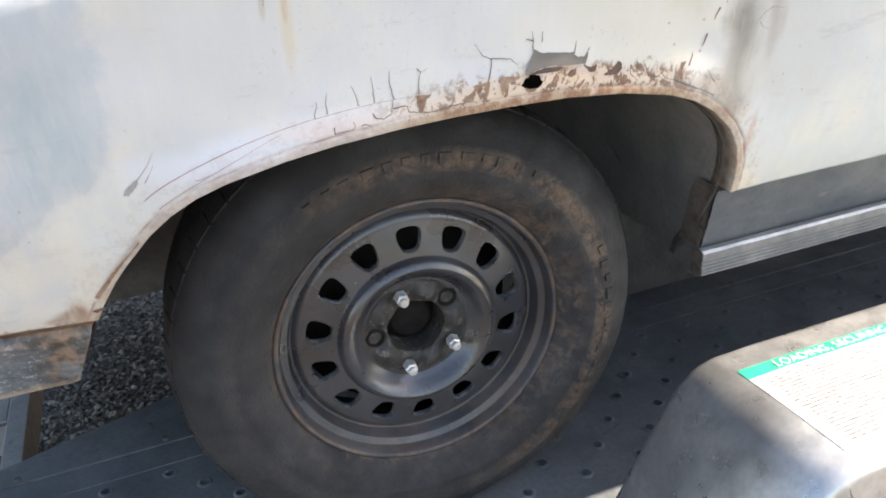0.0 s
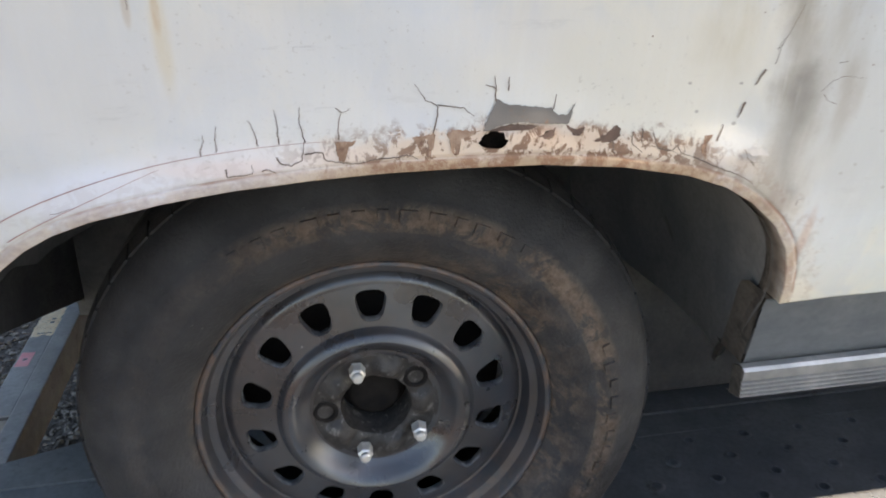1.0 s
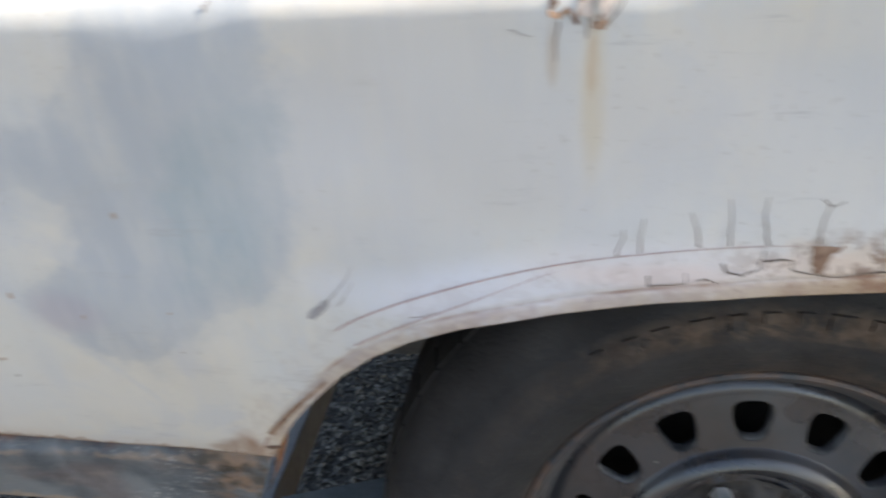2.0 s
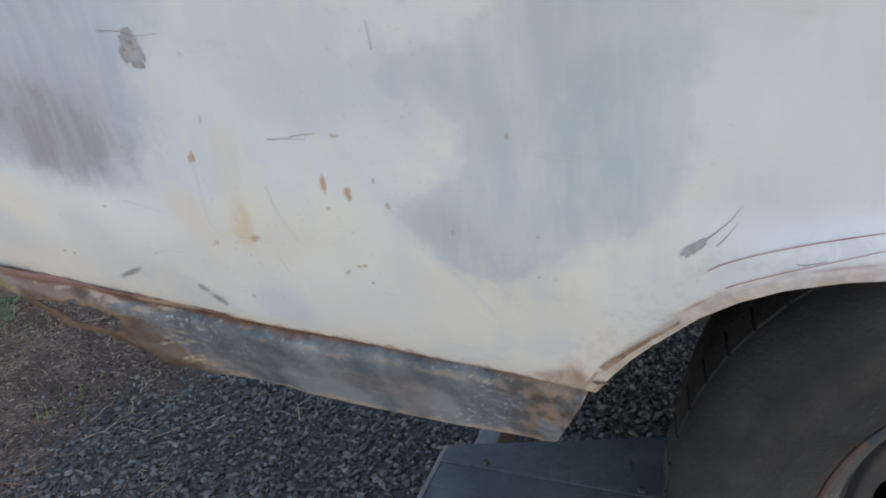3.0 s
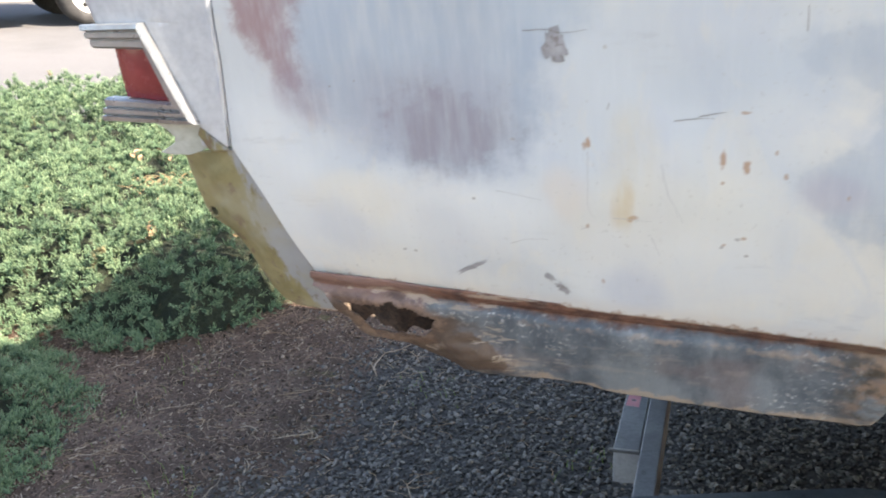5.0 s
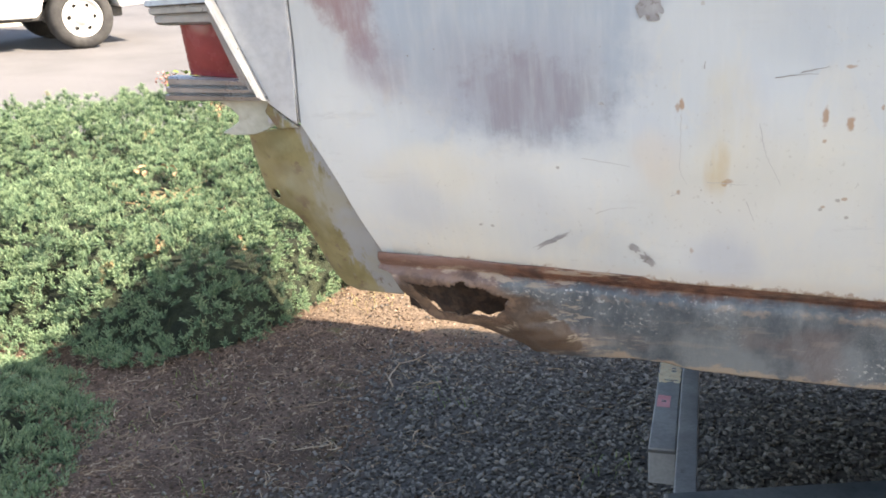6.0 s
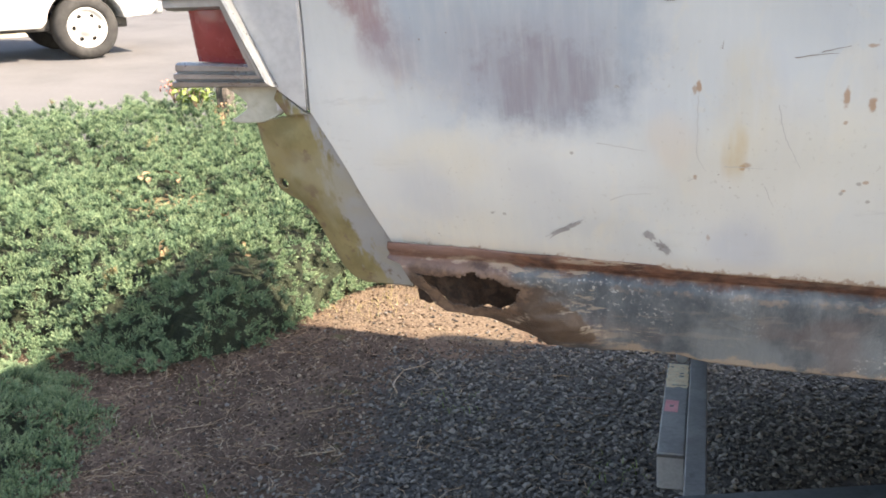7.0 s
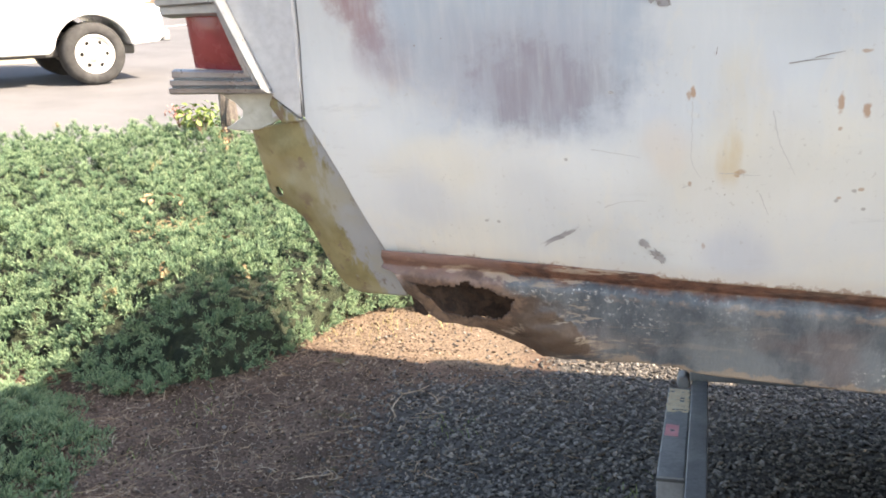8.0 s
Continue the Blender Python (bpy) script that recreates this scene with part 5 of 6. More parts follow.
rim = resample(np.array([(-0.743, 1.172), (-0.690, 1.168), (-0.690, 1.325), (-0.741, 1.330), (-0.743, 1.172)]), 0.008)[:-1]
part("tan_label", prism([(x + q.uniform(-0.0025, 0.0025), y + q.uniform(-0.006, 0.006), 0.2942) for x, y in rim], 0.0008, along=(0, 0, 1)), M_TORN, trailer, "torn tan paper label")
for x0, x1, y0, y1 in ((-0.712, -0.702, 1.235, 1.245), (-0.712, -0.702, 1.255, 1.263), (-0.735, -0.728, 1.30, 1.308), (-0.728, -0.694, 1.178, 1.183)):
    part("label_mark", box((x0, y0, 0.2951), (x1, y1, 0.2954)), M_PRINT, trailer)
part("pink_label", prism([(-0.739, 1.022, 0.2942), (-0.709, 1.020, 0.2942), (-0.708, 1.084, 0.2942), (-0.738, 1.088, 0.2942)], 0.0008, along=(0, 0, 1)), M_PINK, trailer, "small pink sticker")
part("label_mark", box((-0.728, 1.048, 0.2951), (-0.718, 1.056, 0.2954)), M_PRINT, trailer)
part("crossbar_lug", revolve([(0.0, 0.0), (0.014, 0.0), (0.017, 0.004), (0.017, 0.05), (0.010, 0.056), (0.0, 0.056)], (-0.708, 1.345, 0.306), 18), M_BEAM, trailer, "grey round pin beside the crossbar", smooth="angle")

# fender with its decal
FEN = [(0.10, 0.385), (0.150, 0.440), (0.194, 0.512), (0.244, 0.597), (0.280, 0.652), (0.305, 0.672), (0.335, 0.681), (0.40, 0.683), (0.8, 0.683), (1.5, 0.683)]
fy = [(-0.150, -0.06), (-0.150, -0.012), (-0.154, -0.004), (-0.162, 0.0), (-0.28, 0.002), (-0.385, 0.0), (-0.396, -0.004), (-0.402, -0.014), (-0.402, -0.10), (-0.402, -0.22)]
fin = resample(np.array(FEN), 0.012)
fnorm = np.gradient(fin, axis=0)
fnorm = np.stack([-fnorm[:, 1], fnorm[:, 0]], -1) / np.linalg.norm(fnorm, axis=1)[:, None]
fen = np.array([[(fin[i, 0] + fnorm[i, 0] * d, y, max(0.2, fin[i, 1] + fnorm[i, 1] * d)) for i in range(len(fin))] for y, d in fy])
part("fender", grid(fen), M_FENDER, trailer, "scuffed aluminium fender with a printed decal", smooth=True)
# unseen copy on the far side, added for its shadow on the gravel
part("far_fender", ([(x, y + 2.22, z) for x, y, z in grid(fen)[0]], grid(fen)[1]), M_FENDER, trailer, smooth=True)
fx_, fz_ = np.array(FEN).T


def on_fender(x0, x1, y0, y1, lift, nx=24, ny=5):
    """A thin sheet that follows the top of the fender."""
    rows = []
    for y in np.linspace(y0, y1, ny):
        crown = float(np.interp(y, [-0.385, -0.28, -0.162], [0.0, 0.002, 0.0]))
        rows.append([(x, y, float(np.interp(x, fx_, fz_)) + crown + lift) for x in np.linspace(x0, x1, nx)])
    return grid(np.array(rows))


part("decal", on_fender(0.338, 1.2, -0.372, -0.222, 0.0010, 60), M_WHITE, trailer, "white instruction decal with a green heading")
part("decal_heading", on_fender(0.338, 1.2, -0.222, -0.2, 0.0011, 60), M_GREEN, trailer)
for k in range(22):
    part("print_line", on_fender(0.352 + 0.003 * (k % 2), 1.19 - 0.13 * (k % 5 == 4), -0.2345 - 0.0062 * k, -0.2312 - 0.0062 * k, 0.0016, 50, 2), M_PRINT, trailer)
fc = bpy.data.curves.new("heading_text", "FONT")
fc.body, fc.size, fc.extrude = "LOADING, SECURING", 0.019, 0.0002
ft = new("heading_text", fc)
ft.matrix_basis = pose(0.385, -0.2175, 0.6856)
fc.materials.append(M_WHITE)
under(ft, trailer)
# out of view: bar, track and wheels that block light under the car
part("far_light_block", box((-0.66, 1.66, 0.30), (1.7, 1.72, 0.60), 0.006), M_BEAM, trailer, "unseen bar added to darken the ground under the car")
part("far_track", box((-0.69, 1.25, 0.345), (1.7, 1.92, 0.385), 0.004), M_STEEL, trailer, "second steel wheel track")
for x, y in ((0.42, 1.84), (1.20, 1.84), (0.66, -0.385), (1.36, -0.385)):
    part("trailer_wheel", revolve([(0.0, 0.06), (0.17, 0.06), (0.185, 0.03), (0.22, 0.01), (0.28, 0.012), (0.315, 0.05), (0.318, 0.17), (0.28, 0.205), (0.2, 0.2), (0.0, 0.15)], (x, y, 0.318), 48), M_TYRE2, trailer, "black trailer tyre under the fender", smooth=True)


# ---- juniper bed ----
def plume(r):
    """One tuft of juniper: short shoots that fan out from a twig, each set with tiny pointed scales. Gives points, faces and how near each point is to a tip."""
    verts, faces, tips = [], [], []
    for s in range(10):
        a, lean = r.uniform(0, 6.28), r.uniform(0.15, 1.05) if s else 0.1
        way = np.array([math.cos(a) * lean, math.sin(a) * lean, 1.0])
        way /= np.linalg.norm(way)
        u = np.cross(way, (0.3, 0.5, 0.8))
        u /= np.linalg.norm(u)
        w = np.cross(way, u)
        ln, root = r.uniform(0.55, 1.0), way * r.uniform(0.0, 0.25)
        for k in range(4):
            t = k / 3
            base = root + way * ln * t * 0.85
            b = r.uniform(0, 6.28)
            for side_ in (0, 1):
                c = b + side_ * math.pi + r.uniform(-0.4, 0.4)
                out = u * math.cos(c) + w * math.sin(c)
                across = np.cross(way, out)
                size = (0.30 - 0.12 * t) * r.uniform(0.8, 1.2)
                i = len(verts)
                verts += [base - across * 0.046, base + across * 0.046, base + (out * 0.75 + way * (0.7 + 0.5 * t)) * size]
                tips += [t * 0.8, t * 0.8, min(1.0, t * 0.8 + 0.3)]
                faces.append((i, i + 1, i + 2))
    return np.array(verts), np.array(faces), np.array(tips)


def bed_mask(x, y):
    """Positive inside the large bed, 0 at its border; about metres."""
    a = np.minimum(-(-0.62 * (x + 4.45) + 0.78 * (y - 4.35)) - 0.02, 9)
    front = [(-3.75, 1.40), (-3.05, 1.47), (-2.72, 1.45), (-2.44, 1.50), (-2.28, 1.72), (-2.20, 2.02), (-2.08, 2.38), (-1.68, 2.70), (-1.2, 3.1), (-0.2, 3.2)]
    fx, fy = np.array(front).T
    b = y - np.interp(x, fx, fy)
    b = np.where(x < -3.75, y - 1.30 - 0.3 * (x + 3.75), b)
    return np.minimum(np.minimum(a, b * 0.85), (0.0 - x) * 0.7) + 0.05 * wave(x * 7, y * 7, 31)


def small_mask(x, y):
    return 0.64 - np.hypot((x + 2.97) / 1.0, (y - 0.74) / 1.1) + 0.05 * wave(x * 7, y * 7, 33)


def shrub(name, mask, area, count, tall, label, seed):
    r = np.random.RandomState(seed)
    (x0, x1), (y0, y1) = area
    x, y = r.uniform(x0, x1, count), r.uniform(y0, y1, count)
    m = mask(x, y)
    bare = np.hypot((x + 3.02) * 0.8, (y - 2.38)) < 0.11 + 0.04 * wave(x * 20, y * 20, 4)
    eps = 0.02
    slope = tall * np.hypot(smoothstep(-0.10, 0.34, mask(x + eps, y)) - smoothstep(-0.10, 0.34, mask(x - eps, y)), smoothstep(-0.10, 0.34, mask(x, y + eps)) - smoothstep(-0.10, 0.34, mask(x, y - eps))) / (2 * eps)
    dense = np.clip(0.62 - 0.07 * (y - 1.5), 0.42, 0.62) * (1 + 0.9 * slope) * np.where(x > -1.6, 0.5, 1.0)
    keep = (m > 0) & ~bare & (r.uniform(0, 1, count) < dense)
    x, y, m = x[keep], y[keep], m[keep]
    lift = tall * smoothstep(-0.10, 0.34, m) * (1 + 0.16 * wave(x * 4.5, y * 4.5, seed + 1) + 0.17 * wave(x * 13, y * 13, seed + 2) + 0.16 * wave(x * 31, y * 31, seed + 3))
    if tall > 0.3:
        lift = lift * (1 + 0.14 * np.exp(-((x + 3.9) ** 2 + (y - 3.9) ** 2) / 0.7))
    z = height(x, y) + lift * r.uniform(0.90, 1.04, len(x)) - 0.03
    gxn = tall * (smoothstep(-0.10, 0.34, mask(x + eps, y)) - smoothstep(-0.10, 0.34, mask(x - eps, y))) / (2 * eps)
    gyn = tall * (smoothstep(-0.10, 0.34, mask(x, y + eps)) - smoothstep(-0.10, 0.34, mask(x, y - eps))) / (2 * eps)
    kinds = [plume(np.random.RandomState(seed * 10 + k)) for k in range(8)]
    pick = r.randint(0, len(kinds), len(x))
    vs, fs, tone, tip, n = [], [], [], [], 0
    for i in range(len(x)):
        kv, kf, kt = kinds[pick[i]]
        up = Vector((-0.50 * gxn[i] + r.uniform(-0.55, 0.55), -0.50 * gyn[i] + r.uniform(-0.55, 0.55), 1.0)).normalized()
        q = up.to_track_quat("Z", "Y").to_matrix() @ Matrix.Rotation(r.uniform(0, 6.28), 3, "Z")
        vs.append(kv @ np.array(q).T * r.uniform(0.026, 0.046) + (x[i], y[i], z[i] - 0.02))
        fs.append(kf + n)
        tone.append(np.full(len(kv), r.uniform(0, 1)))
        tip.append(kt)
        n += len(kv)
    faces = np.concatenate(fs)
    ob = thing(name, (float(x.mean()), float(y.mean()), float(height(x.mean(), y.mean()))), label, "shrub")
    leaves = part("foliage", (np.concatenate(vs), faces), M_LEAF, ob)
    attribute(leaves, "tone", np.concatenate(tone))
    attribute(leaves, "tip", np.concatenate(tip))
    # a dark sheet under the shoots, coloured as the shade among their stems
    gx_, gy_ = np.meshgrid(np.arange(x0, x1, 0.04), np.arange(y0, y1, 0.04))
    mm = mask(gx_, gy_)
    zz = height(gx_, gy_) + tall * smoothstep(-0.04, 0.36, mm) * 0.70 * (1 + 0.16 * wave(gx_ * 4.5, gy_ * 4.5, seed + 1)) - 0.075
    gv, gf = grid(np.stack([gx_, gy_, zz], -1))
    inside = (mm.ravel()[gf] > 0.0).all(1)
    part("undergrowth", (gv, gf[inside]), M_UNDER, ob, "dark sheet as the shade below the juniper shoots", smooth=True)
    return ob


# near-black green: the shade deep in the bed is put into this colour
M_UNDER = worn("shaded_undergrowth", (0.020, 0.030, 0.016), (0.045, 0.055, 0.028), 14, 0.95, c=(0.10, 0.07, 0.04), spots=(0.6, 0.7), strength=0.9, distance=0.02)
shrub("juniper_bed", bed_mask, ((-5.1, -0.9), (1.25, 4.9)), 46000, 0.41, "low spreading blue-green juniper with some dry tips", 5)
shrub("juniper_shrub", small_mask, ((-3.6, -2.2), (-0.1, 1.6)), 6500, 0.19, "small clump of blue-green juniper on bare soil", 9)


# ---- gravel, needles and twigs ----
def stone_shapes(seed, count):
    r = np.random.RandomState(seed)
    out = []
    for _ in range(count):
        bm = bmesh.new()
        bmesh.ops.create_icosphere(bm, subdivisions=1, radius=1.0)
        v = np.array([v.co for v in bm.verts])
        f = [[w.index for w in q.verts] for q in bm.faces]
        bm.free()
        v = v * r.uniform(0.55, 1.25, (len(v), 1)) * np.array([1.0, r.uniform(0.5, 0.85), r.uniform(0.38, 0.7)])
        out.append((v, np.array(f)))
    return out


def scatter(shapes, places, sizes, seed):
    """Copies of shapes at places, as one list of points and faces."""
    r = np.random.RandomState(seed)
    vs, fs, n = [], [], 0
    for p, s in zip(places, sizes):
        v, f = shapes[r.randint(len(shapes))]
        m = np.array(Euler((r.uniform(-0.5, 0.5), r.uniform(-0.5, 0.5), r.uniform(0, 6.28))).to_matrix())
        vs.append(v @ m.T * s + p)
        fs.append(f + n)
        n += len(v)
    return np.concatenate(vs), np.concatenate(fs)


r = np.random.RandomState(77)
shapes = stone_shapes(3, 14)
N = 45000
sx_, sy_ = r.uniform(-2.5, 0.1, N), r.uniform(0.3, 2.9, N)
dens = gravel_share(sx_, sy_) * smoothstep(0.2, -0.1, bed_mask(sx_, sy_))
keep = r.uniform(0, 1, N) < 0.035 + 0.965 * dens
sx_, sy_ = sx_[keep], sy_[keep]
size = 0.0040 + 0.0110 * r.beta(1.6, 2.6, len(sx_)) * (0.75 + 0.25 * dens[keep])
pl = np.stack([sx_, sy_, height(sx_, sy_) + size * 0.35], -1)
gravel_ob = part("gravel", scatter(shapes, pl, size, 5), M_STONE)
tagged(gravel_ob, "dark grey crushed gravel scattered on the soil", "gravel", kind="stuff")

vs, fs = [], []
N = 5200
nx, ny = r.uniform(-3.3, -0.9, N), r.uniform(0.45, 2.7, N)
keep = (bed_mask(nx, ny) < 0.05) & (small_mask(nx, ny) < 0.05) & (r.uniform(0, 1, N) < 0.15 + 0.85 * smoothstep(-1.25, -1.9, nx + 0.1 * ny))
for x, y in zip(nx[keep], ny[keep]):
    a, ln, bend = r.uniform(0, 6.28), 0.012 + 0.085 * r.uniform(0, 1) ** 3, r.uniform(-0.9, 0.9)
    pts = []
    for t in (0, 0.5, 1):
        q = a + bend * t
        u, w = x + math.cos(q) * ln * t, y + math.sin(q) * ln * t
        pts.append((u, w, float(height(u, w)) + 0.005 + r.uniform(0, 0.006)))
    vs.append(tube(pts, r.uniform(0.0005, 0.0012), 3))
needles = part("pine_needles", joined(vs), M_STRAW)
tagged(needles, "dry brown needles and stalks lying on the soil", "needles", kind="stuff")

N = 22000
nx, ny = r.uniform(-3.3, -0.7, N), r.uniform(0.45, 2.7, N)
keep = (bed_mask(nx, ny) < 0.08) & (r.uniform(0, 1, N) < 0.22 + 0.78 * smoothstep(-1.1, -1.7, nx + 0.1 * ny))
pl = np.stack([nx[keep], ny[keep], height(nx[keep], ny[keep]) + 0.002], -1)
crumb = Nodes("soil_crumbs")
crumb_tone = crumb.mix(crumb.math("POWER", crumb.island(), 2.6), (0.060, 0.042, 0.031), (0.40, 0.31, 0.235))
crumb.bump(crumb.noise(300, 4, 0.7), 0.5, 0.001)
M_CHIP = crumb.finish(crumb_tone, 0.95, 0.0, 0.2)
crumbs = part("soil_crumbs", scatter(shapes, pl, 0.0018 + 0.011 * r.beta(1.1, 3.4, len(pl)), 8), M_CHIP)
tagged(crumbs, "small brown clods and crumbs of soil", "soil", kind="stuff")


chip_shapes = [(v * np.array([1.0, 0.35, 0.18]), f) for v, f in stone_shapes(9, 6)]
N = 5200
nx, ny = r.uniform(-3.1, -1.0, N), r.uniform(0.45, 2.6, N)
keep = (bed_mask(nx, ny) < 0.04) & (r.uniform(0, 1, N) < 0.08 + 0.92 * smoothstep(-1.3, -1.9, nx + 0.1 * ny))
pl = np.stack([nx[keep], ny[keep], height(nx[keep], ny[keep]) + 0.005], -1)
chips = part("wood_chips", scatter(chip_shapes, pl, 0.003 + 0.013 * r.beta(1.2, 3.6, len(pl)), 18), M_TWIG)
tagged(chips, "pale bits of bark and stalk strewn on the soil", "bark", kind="stuff")


def twig(path, radius, label, seed):
    q = random.Random(seed)
    pts = [Vector((x, y, float(height(x, y)) + z)) for x, y, z in path]
    pieces = [tube(pts, radius, 6, 0.5)]
    for k in range(1, len(pts) - 1, 2):
        d = Vector((q.uniform(-1, 1), q.uniform(-1, 1), 0.2)).normalized() * q.uniform(0.015, 0.045)
        pieces.append(tube([pts[k], pts[k] + d * 0.5 + Vector((0, 0, 0.006)), pts[k] + d], radius * 0.5, 5, 0.4))
    return tagged(part("twig", joined(pieces), M_TWIG, smooth=True), label, "twig", "twigs on the ground")


twig([(-1.615, 1.575, 0.010), (-1.640, 1.61, 0.018), (-1.652, 1.66, 0.012), (-1.642, 1.72, 0.022), (-1.60, 1.77, 0.018), (-1.575, 1.80, 0.026)], 0.0036, "forked bleached twig lying on the soil", 1)
twig([(-1.26, 0.94, 0.012), (-1.29, 0.99, 0.018), (-1.28, 1.04, 0.014), (-1.24, 1.07, 0.02)], 0.0020, "curled dry twig on dark gravel", 3)
q = random.Random(12)
for k in range(48):
    x, y, a, ln = q.uniform(-2.65, -1.35), q.uniform(0.65, 1.95), q.uniform(0, 6.3), 0.035 + 0.11 * q.random() ** 2
    if bed_mask(np.array(x), np.array(y)) < -0.02 and small_mask(np.array(x), np.array(y)) < -0.02:
        bend, line = q.uniform(-0.9, 0.9), []
        for t in range(5):
            line.append((x, y, 0.006 + q.uniform(0, 0.012)))
            x, y, a = x + math.cos(a) * ln / 4, y + math.sin(a) * ln / 4, a + bend / 4 + q.uniform(-0.35, 0.35)
        twig(line, q.uniform(0.0014, 0.0027), "thin crooked dry twig on bare soil", 50 + k)

# ---- the car park ----
def on_lot(x, y, up=0.0):
    return (x, y, float(height(np.array(x), np.array(y))) + up)


SLOPE = Vector((0.088, -0.113, 1.0)).normalized()
ahead = Vector((-0.55, -0.83, 0.0))
ahead = (ahead - SLOPE * ahead.dot(SLOPE)).normalized()
left = SLOPE.cross(ahead)


def suv(at):
    """A white off-road car: body with arches, sill, bumper, and four wheels."""
    ob = thing("parked_car", at, "white off-road estate car on the asphalt", "car")
    m = Matrix((ahead, left, SLOPE)).transposed().to_4x4()
    m.translation = at
    ob.matrix_basis = m
    half, base = 0.86, 2.7
    line = [(-0.95, 0.62), (-0.90, 0.98), (-0.55, 1.05), (3.0, 1.05), (3.55, 0.95), (3.62, 0.60), (3.50, 0.50)]
    for cx in (base, 0.0):
        line += [(cx + 0.49 * math.cos(a), 0.42 + 0.47 * math.sin(a)) for a in np.linspace(0.15, math.pi - 0.15, 12)]
        if cx:
            line += [(2.15, 0.42), (0.55, 0.42)]
    line += [(-0.55, 0.50), (-0.85, 0.52)]
    def place(o):
        o.matrix_parent_inverse = Matrix.Identity(4)
        return o
    place(part("body", prism([(x, half, z) for x, z in line], 2 * half, 0.03, (0, -1, 0)), M_CARWHITE, ob))
    place(part("roof", prism([(-0.85, 0.76, 1.03), (-0.70, 0.70, 1.72), (1.9, 0.70, 1.72), (2.5, 0.76, 1.03)], 1.45, 0.05, (0, -1, 0)), M_CARWHITE, ob))
    place(part("bumper", box((-1.02, -0.84, 0.52), (-0.90, 0.84, 0.68), 0.03), M_CHROME, ob, "bright rear bumper"))
    place(part("underside", box((-0.6, -0.6, 0.36), (3.2, 0.6, 0.50), 0.03), M_WELL, ob))
    for cx in (0.0, base):
        for s in (1, -1):
            w = part("wheel", joined([revolve([(0.245, 0.0), (0.255, -0.02), (0.29, -0.035), (0.34, -0.032), (0.385, -0.005), (0.400, 0.03), (0.400, 0.20), (0.36, 0.24), (0.2, 0.24)], (0, 0, 0), 40)]), M_TYRE2, ob, "grey dusty tyre", smooth=True)
            place(w).matrix_basis = pose(cx, s * 0.82, 0.400, 0, 0, 180 if s > 0 else 0)
            rimw = part("rim", joined([revolve([(0.252, -0.012), (0.245, -0.02), (0.225, 0.0), (0.20, 0.03), (0.165, 0.02), (0.09, -0.01), (0.07, -0.04), (0.0, -0.045)], (0, 0, 0), 32)]), M_WHEELWHITE, w, "white steel rim", smooth=True)
            rimw.matrix_parent_inverse = Matrix.Identity(4)
            # flat near-black discs painted as the shaded slots of the rim
            for k in range(6):
                a = k * math.pi / 3
                o = part("rim_slot", revolve([(0.0, -0.001), (0.026, 0.0), (0.028, 0.004)], (0.155 * math.cos(a), 0.010, 0.155 * math.sin(a)), 12), M_VOID, w)
                o.matrix_parent_inverse = Matrix.Identity(4)
    return ob


rear_wheel = Vector(on_lot(-8.30, 8.42))
suv(rear_wheel - left * 0.0 - left * 0.82)


# curb island, painted bays and the far edge of the lot
def slab(name, outline, lift, deep, material, label, category):
    bm = prism([on_lot(x, y, lift) for x, y in outline], deep, 0.0, (0, 0, -1))
    return tagged(part(name, bm, material), label, category, kind="structure")


isle = [(-16.0, 9.0), (-11.6, 9.85), (-11.15, 10.2), (-11.0, 10.7), (-11.35, 11.4), (-12.3, 12.3), (-13.2, 12.7), (-17.5, 12.0)]
slab("curb", isle, 0.15, 0.4, M_CURB, "pale painted concrete curb of a planted island", "curb")
cx, cy = sum(p[0] for p in isle) / len(isle), sum(p[1] for p in isle) / len(isle)
slab("island_soil", [(cx + (x - cx) * 0.88, cy + (y - cy) * 0.82) for x, y in isle], 0.156, 0.3, M_BARK, "dark bark mulch inside the curb", "soil")


def stripe(a, b):
    d = (Vector(b) - Vector(a)).normalized()
    w = Vector((-d.y, d.x)) * 0.06
    a, b = Vector(a), Vector(b)
    pts = [(a + (b - a) * t + s * w) for s in (-1, 1) for t in np.linspace(0, 1, 12)]
    g = np.array([on_lot(p.x, p.y, 0.008) for p in pts]).reshape(2, 12, 3)
    return tagged(part("bay_line", grid(g), M_LINE), "worn white painted line on the asphalt", "line", "parking bay lines", "structure")


stripe((-20.2, 19.0), (-21.2, 22.8))
stripe((-17.3, 18.7), (-18.6, 25.2))
stripe((-14.6, 18.8), (-14.7, 23.0))
fence = thing("timber_fence", on_lot(-26.0, 27.5), "long low brown timber fence at the edge of the lot", "fence")
fa, fb = Vector((-42.0, 16.0)), Vector((-10.0, 44.0))
for k in range(64):
    p, q = fa + (fb - fa) * (k / 64), fa + (fb - fa) * ((k + 0.92) / 64)
    part("board", prism([on_lot(p.x, p.y, -0.2), on_lot(q.x, q.y, -0.2), on_lot(q.x, q.y, 1.8), on_lot(p.x, p.y, 1.8)], 0.05), M_WALL, fence)
slab("far_curb", [(fa.x + 1.5, fa.y - 1.5), (fb.x + 1.5, fb.y - 1.5), (fb.x + 1.2, fb.y - 1.2), (fa.x + 1.2, fa.y - 1.2)], 0.15, 0.4, M_CURB, "pale curb along the fence", "curb")


